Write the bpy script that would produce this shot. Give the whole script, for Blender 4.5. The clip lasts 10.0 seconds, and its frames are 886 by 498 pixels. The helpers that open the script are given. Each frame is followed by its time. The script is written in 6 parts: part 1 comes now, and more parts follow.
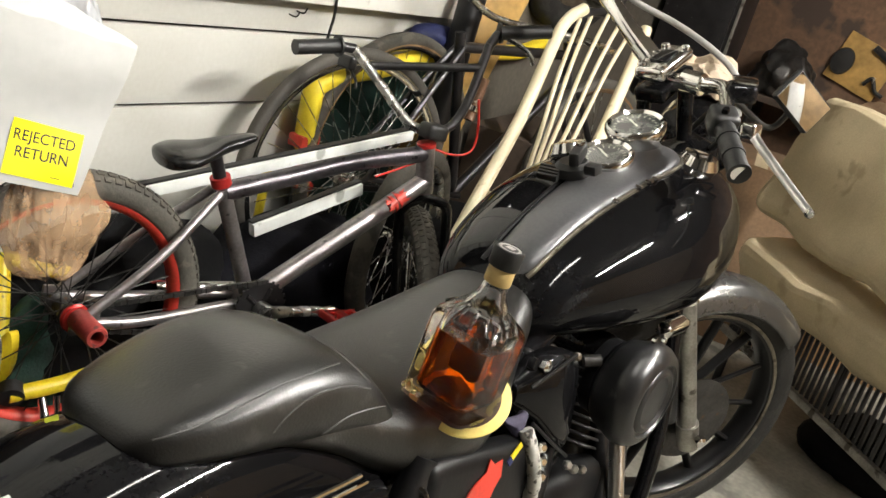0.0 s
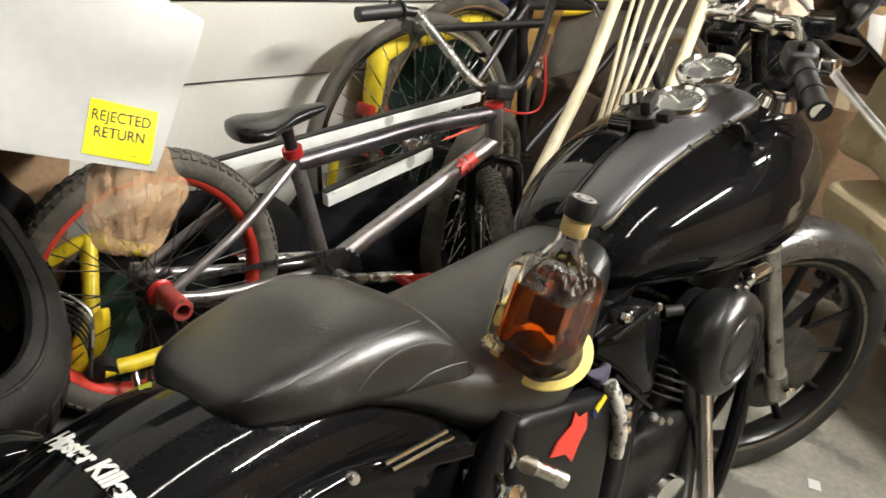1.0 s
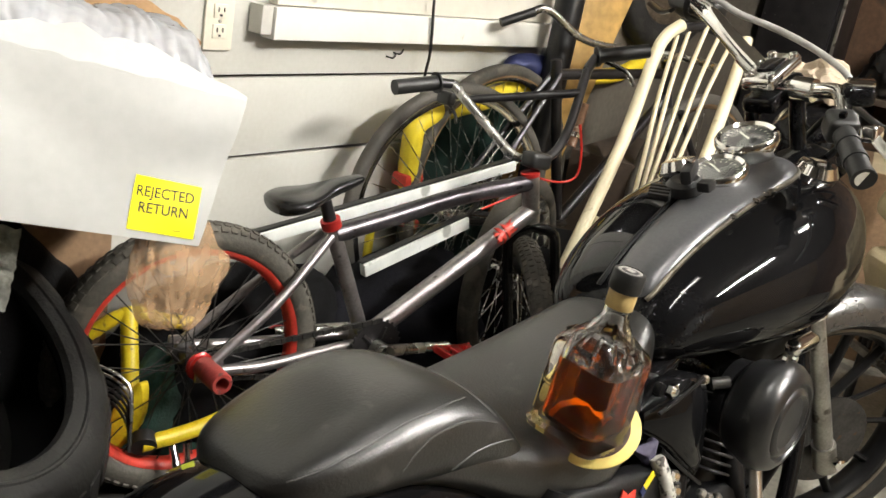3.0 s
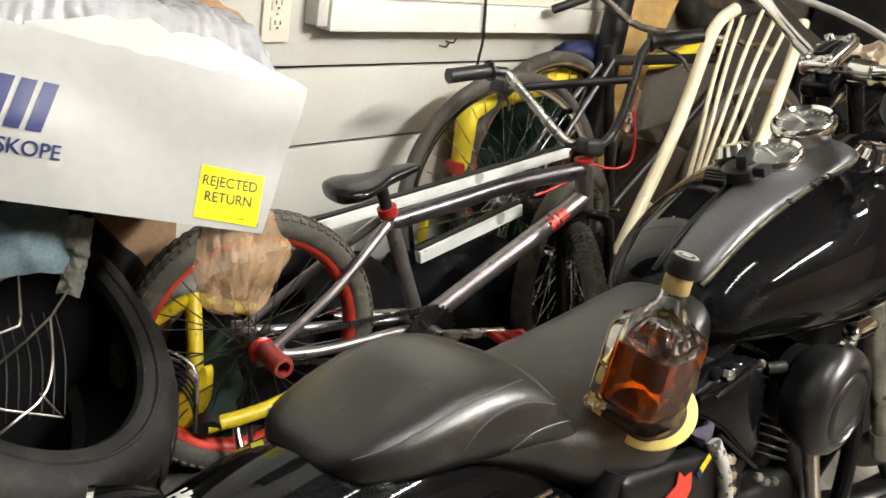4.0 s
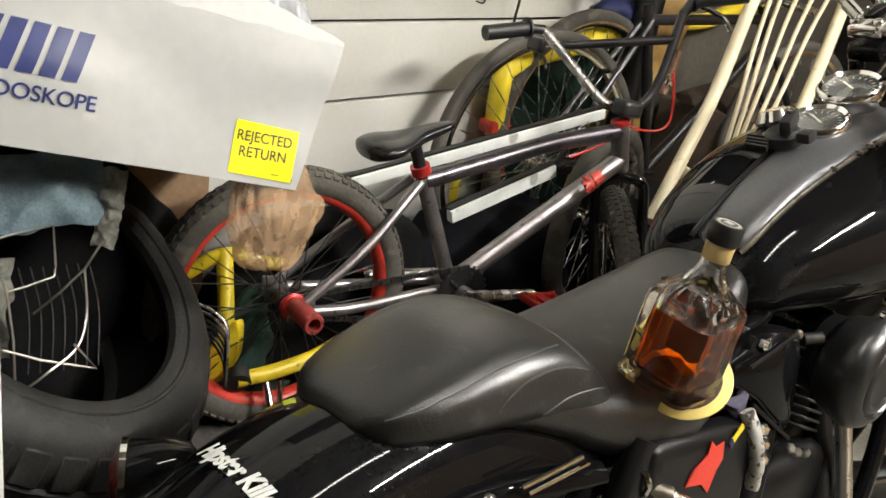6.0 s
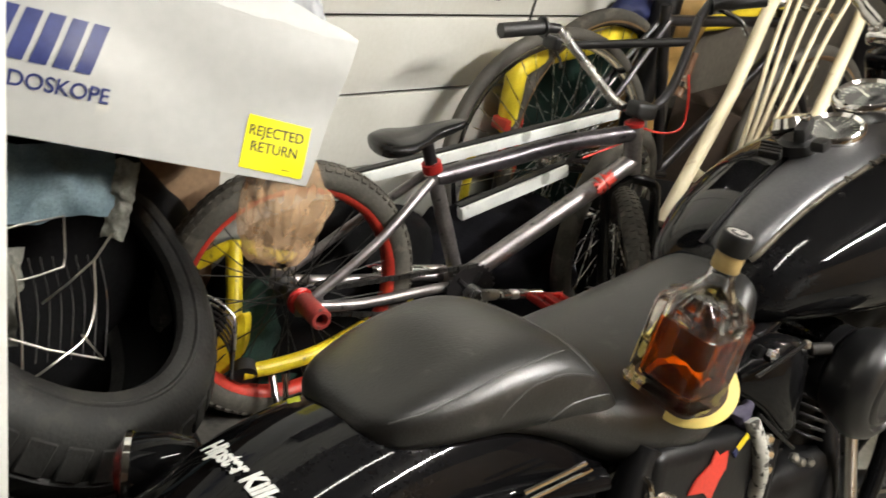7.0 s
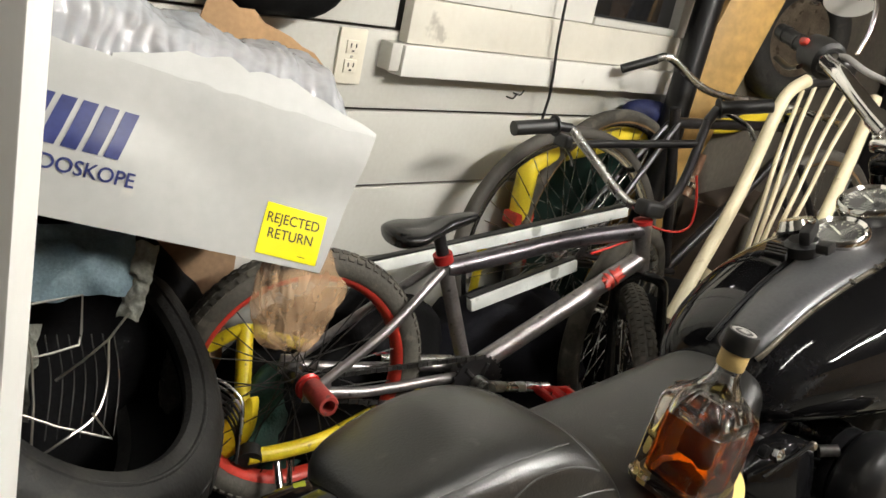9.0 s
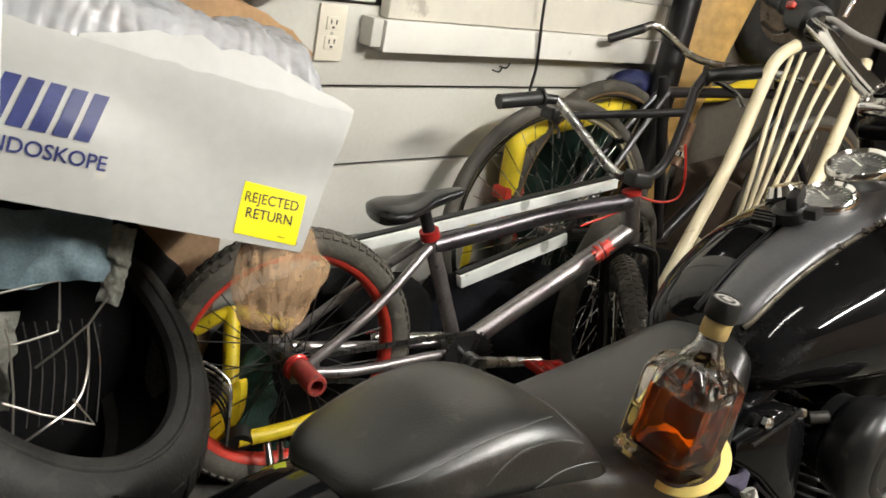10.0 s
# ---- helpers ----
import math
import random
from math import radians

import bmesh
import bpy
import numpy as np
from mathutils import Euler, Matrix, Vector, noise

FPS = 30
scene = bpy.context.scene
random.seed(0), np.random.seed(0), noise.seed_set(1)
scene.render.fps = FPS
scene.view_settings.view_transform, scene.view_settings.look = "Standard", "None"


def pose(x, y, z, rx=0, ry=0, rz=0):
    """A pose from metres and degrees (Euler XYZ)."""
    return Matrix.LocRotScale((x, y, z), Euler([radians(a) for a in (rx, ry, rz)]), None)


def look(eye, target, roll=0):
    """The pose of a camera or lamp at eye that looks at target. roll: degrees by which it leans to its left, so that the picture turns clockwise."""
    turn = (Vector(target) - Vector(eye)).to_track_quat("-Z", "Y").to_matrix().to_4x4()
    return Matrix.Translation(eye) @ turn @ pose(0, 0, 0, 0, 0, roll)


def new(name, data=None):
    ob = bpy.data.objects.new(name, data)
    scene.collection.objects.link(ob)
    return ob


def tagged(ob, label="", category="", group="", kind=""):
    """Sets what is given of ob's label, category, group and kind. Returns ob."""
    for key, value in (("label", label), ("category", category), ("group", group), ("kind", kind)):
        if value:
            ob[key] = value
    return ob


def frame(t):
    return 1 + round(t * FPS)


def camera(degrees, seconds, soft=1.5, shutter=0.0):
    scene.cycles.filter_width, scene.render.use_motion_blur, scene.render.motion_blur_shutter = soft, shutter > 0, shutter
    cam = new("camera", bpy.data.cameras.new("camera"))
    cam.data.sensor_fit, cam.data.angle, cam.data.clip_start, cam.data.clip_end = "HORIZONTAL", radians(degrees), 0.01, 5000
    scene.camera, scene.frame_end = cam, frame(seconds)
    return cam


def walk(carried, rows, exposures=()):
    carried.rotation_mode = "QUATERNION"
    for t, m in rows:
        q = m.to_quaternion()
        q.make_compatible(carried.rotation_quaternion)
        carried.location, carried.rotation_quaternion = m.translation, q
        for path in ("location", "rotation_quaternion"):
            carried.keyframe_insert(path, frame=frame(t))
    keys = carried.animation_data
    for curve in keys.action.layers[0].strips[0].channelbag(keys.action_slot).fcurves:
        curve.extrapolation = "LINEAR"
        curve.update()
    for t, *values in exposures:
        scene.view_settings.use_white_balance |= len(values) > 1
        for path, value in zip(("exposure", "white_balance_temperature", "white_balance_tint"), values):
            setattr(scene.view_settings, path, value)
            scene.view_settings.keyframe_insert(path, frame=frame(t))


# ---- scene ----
cam = camera(50.9, 10.0, shutter=0.5)
METRES, EYE, TILT, LEAN, TURN = 8.0, 1.5, 0.0, 0.0, 0.0
PATH = [
    (0, (0.026, -0.007, 1.239), (1.703, 0.867, 0.59), 16.0),
    (0.5, (0.027, -0.006, 1.234), (1.682, 0.892, 0.56), 15.7),
    (1, (0.025, -0.011, 1.224), (1.603, 0.965, 0.478), 11.5),
    (1.5, (0.032, 0.001, 1.221), (1.589, 1.01, 0.474), 11.0),
    (2, (0.036, 0.009, 1.226), (1.607, 1.049, 0.555), 11.4),
    (2.5, (0.037, 0.015, 1.226), (1.615, 1.071, 0.598), 10.8),
    (3.8, (-0.001, 0.003, 1.233), (1.514, 1.125, 0.567), 8.8),
    (4, (-0.001, 0.004, 1.232), (1.494, 1.151, 0.562), 8.9),
    (4.5, (0.006, 0.001, 1.232), (1.482, 1.166, 0.552), 8.7),
    (5, (0.009, 0.0, 1.228), (1.469, 1.183, 0.543), 8.2),
    (5.5, (0.008, 0.009, 1.225), (1.444, 1.198, 0.501), 8.3),
    (5.7, (0.005, 0.014, 1.226), (1.455, 1.179, 0.491), 9.1),
    (6.8, (0.002, 0.039, 1.238), (1.412, 1.212, 0.441), 11.7),
    (7, (0.008, 0.027, 1.24), (1.432, 1.193, 0.457), 11.2),
    (7.5, (0.014, 0.006, 1.236), (1.484, 1.138, 0.488), 10.2),
    (8, (0.012, -0.007, 1.239), (1.459, 1.192, 0.556), 11.1),
    (8.5, (-0.001, -0.002, 1.241), (1.457, 1.221, 0.627), 11.5),
    (9, (-0.011, 0.013, 1.247), (1.425, 1.266, 0.64), 12.3),
    (9.5, (0.003, 0.011, 1.234), (1.416, 1.263, 0.574), 11.9),
    (10, (0.019, 0.002, 1.243), (1.449, 1.24, 0.593), 10.8),
]
walk(cam, [(t, look(eye, target, roll)) for t, eye, target, roll in PATH], [(0, 0.26), (2.5, 0.28), (4.5, 0.15), (5.5, 0.06), (7.0, 0.1), (8.0, 0.15), (9.0, -0.1), (10.0, -0.08)])

# ---- light ----
world = bpy.data.worlds.new("world")
world.use_nodes = True
scene.world = world
world.node_tree.nodes["Background"].inputs[0].default_value = (0.9, 0.85, 0.75, 1)
world.node_tree.nodes["Background"].inputs[1].default_value = 0.014


# ---- materials ----
def material(name, colour, rough=0.5, metal=0.0, vary=0.15, scale=12.0, bump=0.0, fine=180.0, spec=0.5, second=None, blotch=0.0, coat=0.0, wear=None):
    """A surface with variation at two scales: broad blotches and fine grain, in object space."""
    m = bpy.data.materials.new(name)
    m.use_nodes = True
    t = m.node_tree
    b = t.nodes["Principled BSDF"]
    b.inputs["Metallic"].default_value = metal
    b.inputs["Specular IOR Level"].default_value = spec
    b.inputs["Coat Weight"].default_value = coat
    b.inputs["Coat Roughness"].default_value = 0.04
    co = t.nodes.new("ShaderNodeTexCoord")
    big = t.nodes.new("ShaderNodeTexNoise")
    big.inputs["Scale"].default_value, big.inputs["Detail"].default_value = scale, 5
    small = t.nodes.new("ShaderNodeTexNoise")
    small.inputs["Scale"].default_value, small.inputs["Detail"].default_value = fine, 3
    t.links.new(co.outputs["Object"], big.inputs["Vector"])
    t.links.new(co.outputs["Object"], small.inputs["Vector"])
    mix = t.nodes.new("ShaderNodeMix")
    mix.data_type = "RGBA"
    dark = tuple(c * (1 - vary) for c in colour)
    light = second or tuple(min(1, c * (1 + vary)) for c in colour)
    mix.inputs["A"].default_value, mix.inputs["B"].default_value = (*dark, 1), (*light, 1)
    ramp = t.nodes.new("ShaderNodeMapRange")
    ramp.inputs["From Min"].default_value, ramp.inputs["From Max"].default_value = 0.35 + blotch, 0.65 - blotch * 0.3
    t.links.new(big.outputs["Fac"], ramp.inputs["Value"])
    t.links.new(ramp.outputs["Result"], mix.inputs["Factor"])
    out = mix.outputs["Result"]
    grain = t.nodes.new("ShaderNodeMix")
    grain.data_type, grain.blend_type = "RGBA", "OVERLAY"
    grain.inputs["Factor"].default_value = min(1, vary * 1.5)
    t.links.new(out, grain.inputs["A"])
    t.links.new(small.outputs["Fac"], grain.inputs["B"])
    out = grain.outputs["Result"]
    if wear:
        spots = t.nodes.new("ShaderNodeTexNoise")
        spots.inputs["Scale"].default_value, spots.inputs["Detail"].default_value = wear[1], 8
        t.links.new(co.outputs["Object"], spots.inputs["Vector"])
        cut = t.nodes.new("ShaderNodeMapRange")
        cut.inputs["From Min"].default_value, cut.inputs["From Max"].default_value = wear[2], wear[2] + 0.06
        t.links.new(spots.outputs["Fac"], cut.inputs["Value"])
        over = t.nodes.new("ShaderNodeMix")
        over.data_type = "RGBA"
        over.inputs["B"].default_value = (*wear[0], 1)
        t.links.new(cut.outputs["Result"], over.inputs["Factor"])
        t.links.new(out, over.inputs["A"])
        out = over.outputs["Result"]
    t.links.new(out, b.inputs["Base Color"])
    rr = t.nodes.new("ShaderNodeMapRange")
    rr.inputs["To Min"].default_value, rr.inputs["To Max"].default_value = max(0.02, rough * 0.75), min(1, rough * 1.25)
    t.links.new(big.outputs["Fac"], rr.inputs["Value"])
    t.links.new(rr.outputs["Result"], b.inputs["Roughness"])
    if bump:
        bn = t.nodes.new("ShaderNodeBump")
        bn.inputs["Strength"].default_value, bn.inputs["Distance"].default_value = bump, 0.004
        t.links.new(small.outputs["Fac"], bn.inputs["Height"])
        t.links.new(bn.outputs["Normal"], b.inputs["Normal"])
    return m


def clear(name, colour, ior, rough=0.0, waves=0.0):
    m = bpy.data.materials.new(name)
    m.use_nodes = True
    b = m.node_tree.nodes["Principled BSDF"]
    b.inputs["Base Color"].default_value = (*colour, 1)
    b.inputs["Transmission Weight"].default_value = 1.0
    b.inputs["Roughness"].default_value = rough
    b.inputs["IOR"].default_value = ior
    if waves:
        t = m.node_tree
        n, bn = t.nodes.new("ShaderNodeTexNoise"), t.nodes.new("ShaderNodeBump")
        co = t.nodes.new("ShaderNodeTexCoord")
        n.inputs["Scale"].default_value, n.inputs["Detail"].default_value = 55, 1
        bn.inputs["Strength"].default_value, bn.inputs["Distance"].default_value = waves, 0.004
        t.links.new(co.outputs["Object"], n.inputs["Vector"])
        t.links.new(n.outputs["Fac"], bn.inputs["Height"])
        t.links.new(bn.outputs["Normal"], b.inputs["Normal"])
    return m


def film_sheet(name, colour, veil, rough, crinkle=0.0):
    """Thin plastic: partly see-through sheet with gloss."""
    m = bpy.data.materials.new(name)
    m.use_nodes = True
    t = m.node_tree
    b = t.nodes["Principled BSDF"]
    b.inputs["Base Color"].default_value = (*colour, 1)
    b.inputs["Roughness"].default_value = rough
    b.inputs["Alpha"].default_value = veil
    co = t.nodes.new("ShaderNodeTexCoord")
    n = t.nodes.new("ShaderNodeTexNoise")
    n.inputs["Scale"].default_value, n.inputs["Detail"].default_value = 35, 6
    t.links.new(co.outputs["Object"], n.inputs["Vector"])
    r = t.nodes.new("ShaderNodeMapRange")
    r.inputs["To Min"].default_value, r.inputs["To Max"].default_value = veil - 0.2, min(1, veil + 0.2)
    t.links.new(n.outputs["Fac"], r.inputs["Value"])
    t.links.new(r.outputs["Result"], b.inputs["Alpha"])
    if crinkle:
        creases, bn = t.nodes.new("ShaderNodeTexNoise"), t.nodes.new("ShaderNodeBump")
        creases.noise_type = "RIDGED_MULTIFRACTAL"
        creases.inputs["Scale"].default_value, creases.inputs["Detail"].default_value = 22, 3
        bn.inputs["Strength"].default_value, bn.inputs["Distance"].default_value = crinkle, 0.004
        t.links.new(co.outputs["Object"], creases.inputs["Vector"])
        t.links.new(creases.outputs["Fac"], bn.inputs["Height"])
        t.links.new(bn.outputs["Normal"], b.inputs["Normal"])
    return m


def glow(name, colour, strength):
    m = bpy.data.materials.new(name)
    m.use_nodes = True
    b = m.node_tree.nodes["Principled BSDF"]
    b.inputs["Emission Color"].default_value = (*colour, 1)
    b.inputs["Emission Strength"].default_value = strength
    return m


SIDING = material("painted_siding", (0.55, 0.54, 0.49), 0.45, vary=0.06, scale=3, bump=0.05, fine=90, second=(0.58, 0.575, 0.53))
GROOVE = material("groove_shadow_board", (0.12, 0.11, 0.1), 0.8)
WHITE_TRIM = material("white_trim_paint", (0.74, 0.73, 0.68), 0.4, vary=0.05, scale=6, bump=0.06, fine=60, wear=((0.5, 0.47, 0.42), 14, 0.68))
CREAM_TRIM = material("aged_white_paint", (0.66, 0.63, 0.55), 0.45, vary=0.06, scale=6, bump=0.06, fine=60, wear=((0.45, 0.42, 0.36), 12, 0.66))
WHITE_DOOR = material("white_door_paint", (0.78, 0.78, 0.75), 0.4, vary=0.04, scale=5, bump=0.03, fine=80, wear=((0.4, 0.38, 0.35), 22, 0.72))
IVORY_PLASTIC = material("ivory_plastic", (0.7, 0.66, 0.55), 0.35, vary=0.04)
CONCRETE = material("concrete_floor", (0.2, 0.19, 0.16), 0.85, vary=0.25, scale=4, bump=0.3, fine=60, wear=((0.1, 0.095, 0.08), 5, 0.58))
DARK_CONCRETE = material("dark_concrete", (0.05, 0.046, 0.04), 0.9, vary=0.3, scale=6, bump=0.3, fine=60, wear=((0.025, 0.023, 0.02), 9, 0.55))
CEILING = material("ceiling_board", (0.1, 0.09, 0.078), 0.8, vary=0.06, scale=3)
PLYWOOD = material("plywood_sheet", (0.26, 0.165, 0.075), 0.6, vary=0.25, scale=2, bump=0.1, fine=30)
SIDING_SHADE = material("siding_shade_board", (0.1, 0.088, 0.07), 0.7, vary=0.25, scale=3, bump=0.15, fine=50)
RED_BROWN = material("red_brown_board_wall", (0.13, 0.07, 0.038), 0.65, vary=0.35, scale=2.5, bump=0.2, fine=40, wear=((0.05, 0.03, 0.02), 5, 0.58))
DARK_BROWN = material("dark_panel_wall", (0.06, 0.042, 0.03), 0.7, vary=0.3, scale=2, bump=0.2, fine=40)
LEATHER = material("black_vinyl", (0.0105, 0.0102, 0.0095), 0.35, vary=0.3, scale=14, bump=0.14, fine=300, spec=0.75, wear=((0.034, 0.033, 0.03), 22, 0.62))
SADDLE = material("glossy_black_saddle_vinyl", (0.008, 0.008, 0.008), 0.22, vary=0.25, scale=12, bump=0.05, spec=0.55, wear=((0.03, 0.03, 0.028), 30, 0.68))
STITCH_AND_GLINT = material("grey_stitching_and_glint", (0.07, 0.07, 0.067), 0.45)
BLACK_GLOSS = material("black_gloss_paint", (0.005, 0.005, 0.0055), 0.05, vary=0.3, scale=5, spec=0.2, coat=0.0, wear=((0.02, 0.02, 0.018), 40, 0.74))
BLACK_SATIN = material("black_satin_metal", (0.007, 0.007, 0.0075), 0.34, vary=0.3, scale=9, bump=0.05, spec=0.28, wear=((0.022, 0.021, 0.019), 30, 0.68))
DOME_SATIN = material("grey_black_satin_cover", (0.013, 0.013, 0.0135), 0.31, 0.0, vary=0.2, scale=14, bump=0.05, spec=0.6, wear=((0.05, 0.049, 0.046), 30, 0.66))
GREY_SATIN = material("grey_satin_strip", (0.1, 0.1, 0.105), 0.36, 0.5, vary=0.15, scale=9)
BLACK_PLASTIC = material("black_plastic", (0.01, 0.01, 0.01), 0.45, vary=0.3, scale=20, bump=0.08)
POLISHED = material("polished_alloy", (0.86, 0.85, 0.82), 0.3, 1.0, vary=0.06, scale=25, wear=((0.5, 0.46, 0.4), 60, 0.7))
CHROME = material("chrome", (0.78, 0.77, 0.74), 0.12, 1.0, vary=0.06, scale=25, wear=((0.3, 0.26, 0.2), 70, 0.7))
STEEL = material("worn_steel", (0.55, 0.54, 0.51), 0.27, 1.0, vary=0.25, scale=25, wear=((0.12, 0.09, 0.06), 40, 0.62))
DARK_STEEL = material("dark_steel", (0.05, 0.048, 0.046), 0.38, 0.7, vary=0.3, scale=25, wear=((0.1, 0.06, 0.035), 40, 0.64))
CABLE_GREY = material("pale_grey_sleeve", (0.36, 0.35, 0.335), 0.4, 0.2, vary=0.12, scale=30)
DIRTY_SLEEVE = material("dirty_pale_sleeve", (0.42, 0.41, 0.37), 0.5, 0.1, vary=0.2, scale=30, wear=((0.05, 0.048, 0.042), 60, 0.55))
CHARCOAL = material("charcoal_satin_metal", (0.1, 0.098, 0.095), 0.27, 0.7, vary=0.2, scale=12, wear=((0.05, 0.048, 0.045), 24, 0.62))
CAST_ALLOY = material("dirty_cast_alloy", (0.33, 0.32, 0.29), 0.42, 0.9, vary=0.25, scale=18, bump=0.1, wear=((0.1, 0.09, 0.075), 24, 0.6))
TARNISHED = material("tarnished_alloy", (0.17, 0.15, 0.12), 0.4, 0.85, vary=0.25, scale=18, bump=0.1, wear=((0.07, 0.06, 0.045), 24, 0.58))
RUST = material("rusty_steel", (0.16, 0.085, 0.05), 0.55, 0.5, vary=0.3, scale=30, bump=0.2, wear=((0.4, 0.36, 0.3), 40, 0.62))
RUBBER = material("tyre_rubber", (0.014, 0.0135, 0.0125), 0.62, spec=0.35, vary=0.3, scale=14, bump=0.35, fine=170, wear=((0.024, 0.023, 0.02), 30, 0.56))
HOLLOW_SHADE = material("tyre_hollow_shade", (0.0025, 0.0025, 0.0025), 0.9, spec=0.15, vary=0.3)
OLD_RUBBER = material("dusty_tyre_rubber", (0.066, 0.06, 0.049), 0.75, vary=0.3, scale=14, bump=0.2, fine=140, wear=((0.11, 0.098, 0.078), 22, 0.56))
AMBER_RUBBER = material("amber_sidewall_rubber", (0.23, 0.14, 0.06), 0.7, vary=0.25, scale=14)
GUM_GREY = material("grey_bike_tyre", (0.075, 0.068, 0.058), 0.7, vary=0.2, scale=16, bump=0.1)
GUNMETAL = material("gunmetal_frame_paint", (0.3, 0.28, 0.28), 0.36, 0.9, vary=0.2, scale=14, coat=0.08, wear=((0.14, 0.13, 0.13), 50, 0.64))
TOP_TUBE = material("scuffed_dark_metallic_tube", (0.085, 0.078, 0.085), 0.33, 0.85, vary=0.3, scale=14, bump=0.15, fine=120, coat=0.2, wear=((0.02, 0.018, 0.02), 60, 0.6))
FORK_BLACK = material("glossy_black_fork_paint", (0.008, 0.008, 0.008), 0.14, vary=0.2, scale=16, spec=0.5, wear=((0.05, 0.048, 0.045), 40, 0.7))
BLACK_TUBE = material("scuffed_black_tube", (0.016, 0.015, 0.016), 0.33, 0.2, vary=0.3, scale=20, spec=0.4, wear=((0.12, 0.11, 0.1), 60, 0.68))
RED_ANOD = material("red_anodised_metal", (0.55, 0.035, 0.03), 0.3, 0.5, vary=0.2, scale=18, coat=0.2)
RED_PAINT = material("worn_red_paint", (0.5, 0.04, 0.025), 0.4, vary=0.2, scale=20, wear=((0.25, 0.05, 0.04), 30, 0.62))
RED_BRICKISH = material("dull_red_peg", (0.3, 0.045, 0.038), 0.42, 0.2, vary=0.25, scale=24, wear=((0.12, 0.04, 0.035), 50, 0.62))
YELLOW_PAINT = material("yellow_paint", (0.72, 0.55, 0.02), 0.4, vary=0.2, scale=15, bump=0.1, wear=((0.3, 0.21, 0.025), 40, 0.62))
YELLOW_FOAM = material("yellow_padding", (0.75, 0.58, 0.03), 0.5, vary=0.15, scale=10, bump=0.1)
GREEN_NET = material("dark_green_fabric", (0.009, 0.036, 0.026), 0.8, vary=0.4, scale=10, bump=0.3, fine=220)
BLUE_FABRIC = material("blue_fabric", (0.012, 0.018, 0.08), 0.7, vary=0.3, scale=9, bump=0.2)
PURPLE_CLOTH = material("purple_grey_fabric", (0.04, 0.035, 0.062), 0.75, vary=0.2, scale=14, bump=0.2)
CREAM_PAINT = material("cream_painted_wood", (0.72, 0.64, 0.44), 0.45, vary=0.08, scale=8, bump=0.05, wear=((0.5, 0.4, 0.24), 20, 0.68))
PLANK_WOOD = material("yellow_pine_plank", (0.36, 0.215, 0.06), 0.55, vary=0.25, scale=5, bump=0.15, fine=40)
CARDBOARD = material("brown_cardboard", (0.33, 0.2, 0.1), 0.8, vary=0.15, scale=6, bump=0.08, fine=90)
# Shaded copy of the cardboard, the shade put into a darker brown.
SHADED_CARD = material("shaded_brown_cardboard", (0.2, 0.125, 0.07), 0.8, vary=0.2, scale=6, bump=0.08, fine=90)
WHITE_CARD = material("white_printed_cardboard", (0.44, 0.445, 0.43), 0.5, vary=0.05, scale=5, bump=0.03, fine=50, wear=((0.6, 0.58, 0.52), 10, 0.7))
LABEL_YELLOW = material("yellow_label", (0.9, 0.82, 0.0), 0.45, vary=0.03)
INK_BLUE = material("blue_ink", (0.022, 0.032, 0.14), 0.5, vary=0.15, scale=20)
INK_BLACK = material("black_ink", (0.02, 0.018, 0.02), 0.5, vary=0.05)
WHITE_INK = material("white_lettering", (0.75, 0.75, 0.72), 0.4, vary=0.05)
BUBBLE = film_sheet("bubble_plastic", (0.5, 0.52, 0.55), 0.7, 0.22, 0.12)
TAN_FILM = film_sheet("tan_plastic_film", (0.66, 0.44, 0.26), 0.42, 0.1, 0.6)
PAPER = material("pale_brown_paper", (0.42, 0.34, 0.25), 0.8, vary=0.15, scale=18, bump=0.1)
BEIGE_CANVAS = material("beige_canvas", (0.47, 0.39, 0.25), 0.85, vary=0.12, scale=5, bump=0.12, fine=200, wear=((0.36, 0.29, 0.18), 8, 0.62))
BLUE_RAG = material("faded_blue_cloth", (0.27, 0.39, 0.46), 0.85, vary=0.2, scale=16, bump=0.3, fine=200, second=(0.33, 0.45, 0.5))
GREY_RAG = material("grey_fleece", (0.3, 0.3, 0.26), 0.95, vary=0.25, scale=25, bump=0.6, fine=160)
WIRE = material("galvanised_wire", (0.4, 0.38, 0.33), 0.3, 1.0, vary=0.2, scale=30)
ALUMINIUM = material("pale_painted_bar", (0.78, 0.8, 0.77), 0.42, 0.0, vary=0.12, scale=12, wear=((0.4, 0.41, 0.38), 18, 0.62))
RED_CABLE = material("red_cable", (0.6, 0.03, 0.02), 0.4)
# Near-black cloth, dark enough for the filler heaps to read as shade.
BLACK_CLOTH_SHADE = material("black_fabric_and_shade", (0.0045, 0.0045, 0.005), 0.95, spec=0.12, vary=0.3, scale=9, bump=0.3, fine=120)
NAVY_SHADE = material("navy_shade", (0.004, 0.004, 0.006), 0.95, spec=0.12, vary=0.3, scale=9, bump=0.3, fine=120)
GLASS = clear("clear_glass", (1, 1, 1), 1.5, waves=0.14)
WHISKEY = clear("amber_spirit", (0.64, 0.115, 0.005), 1.36)
LENS = clear("gauge_glass", (0.96, 0.97, 0.96), 1.45)
DIAL = material("grey_dial_face", (0.05, 0.05, 0.048), 0.5, vary=0.1)
DIAL_MARK = material("pale_dial_marks", (0.6, 0.6, 0.5), 0.5)
RED_LENS = material("red_lens", (0.16, 0.008, 0.006), 0.15, coat=0.5)
MIRROR = material("mirror_glass", (0.8, 0.8, 0.8), 0.03, 1.0, vary=0.01)
CAP_PRINT = material("pale_grey_cap_print", (0.32, 0.31, 0.29), 0.45, vary=0.15, scale=60)
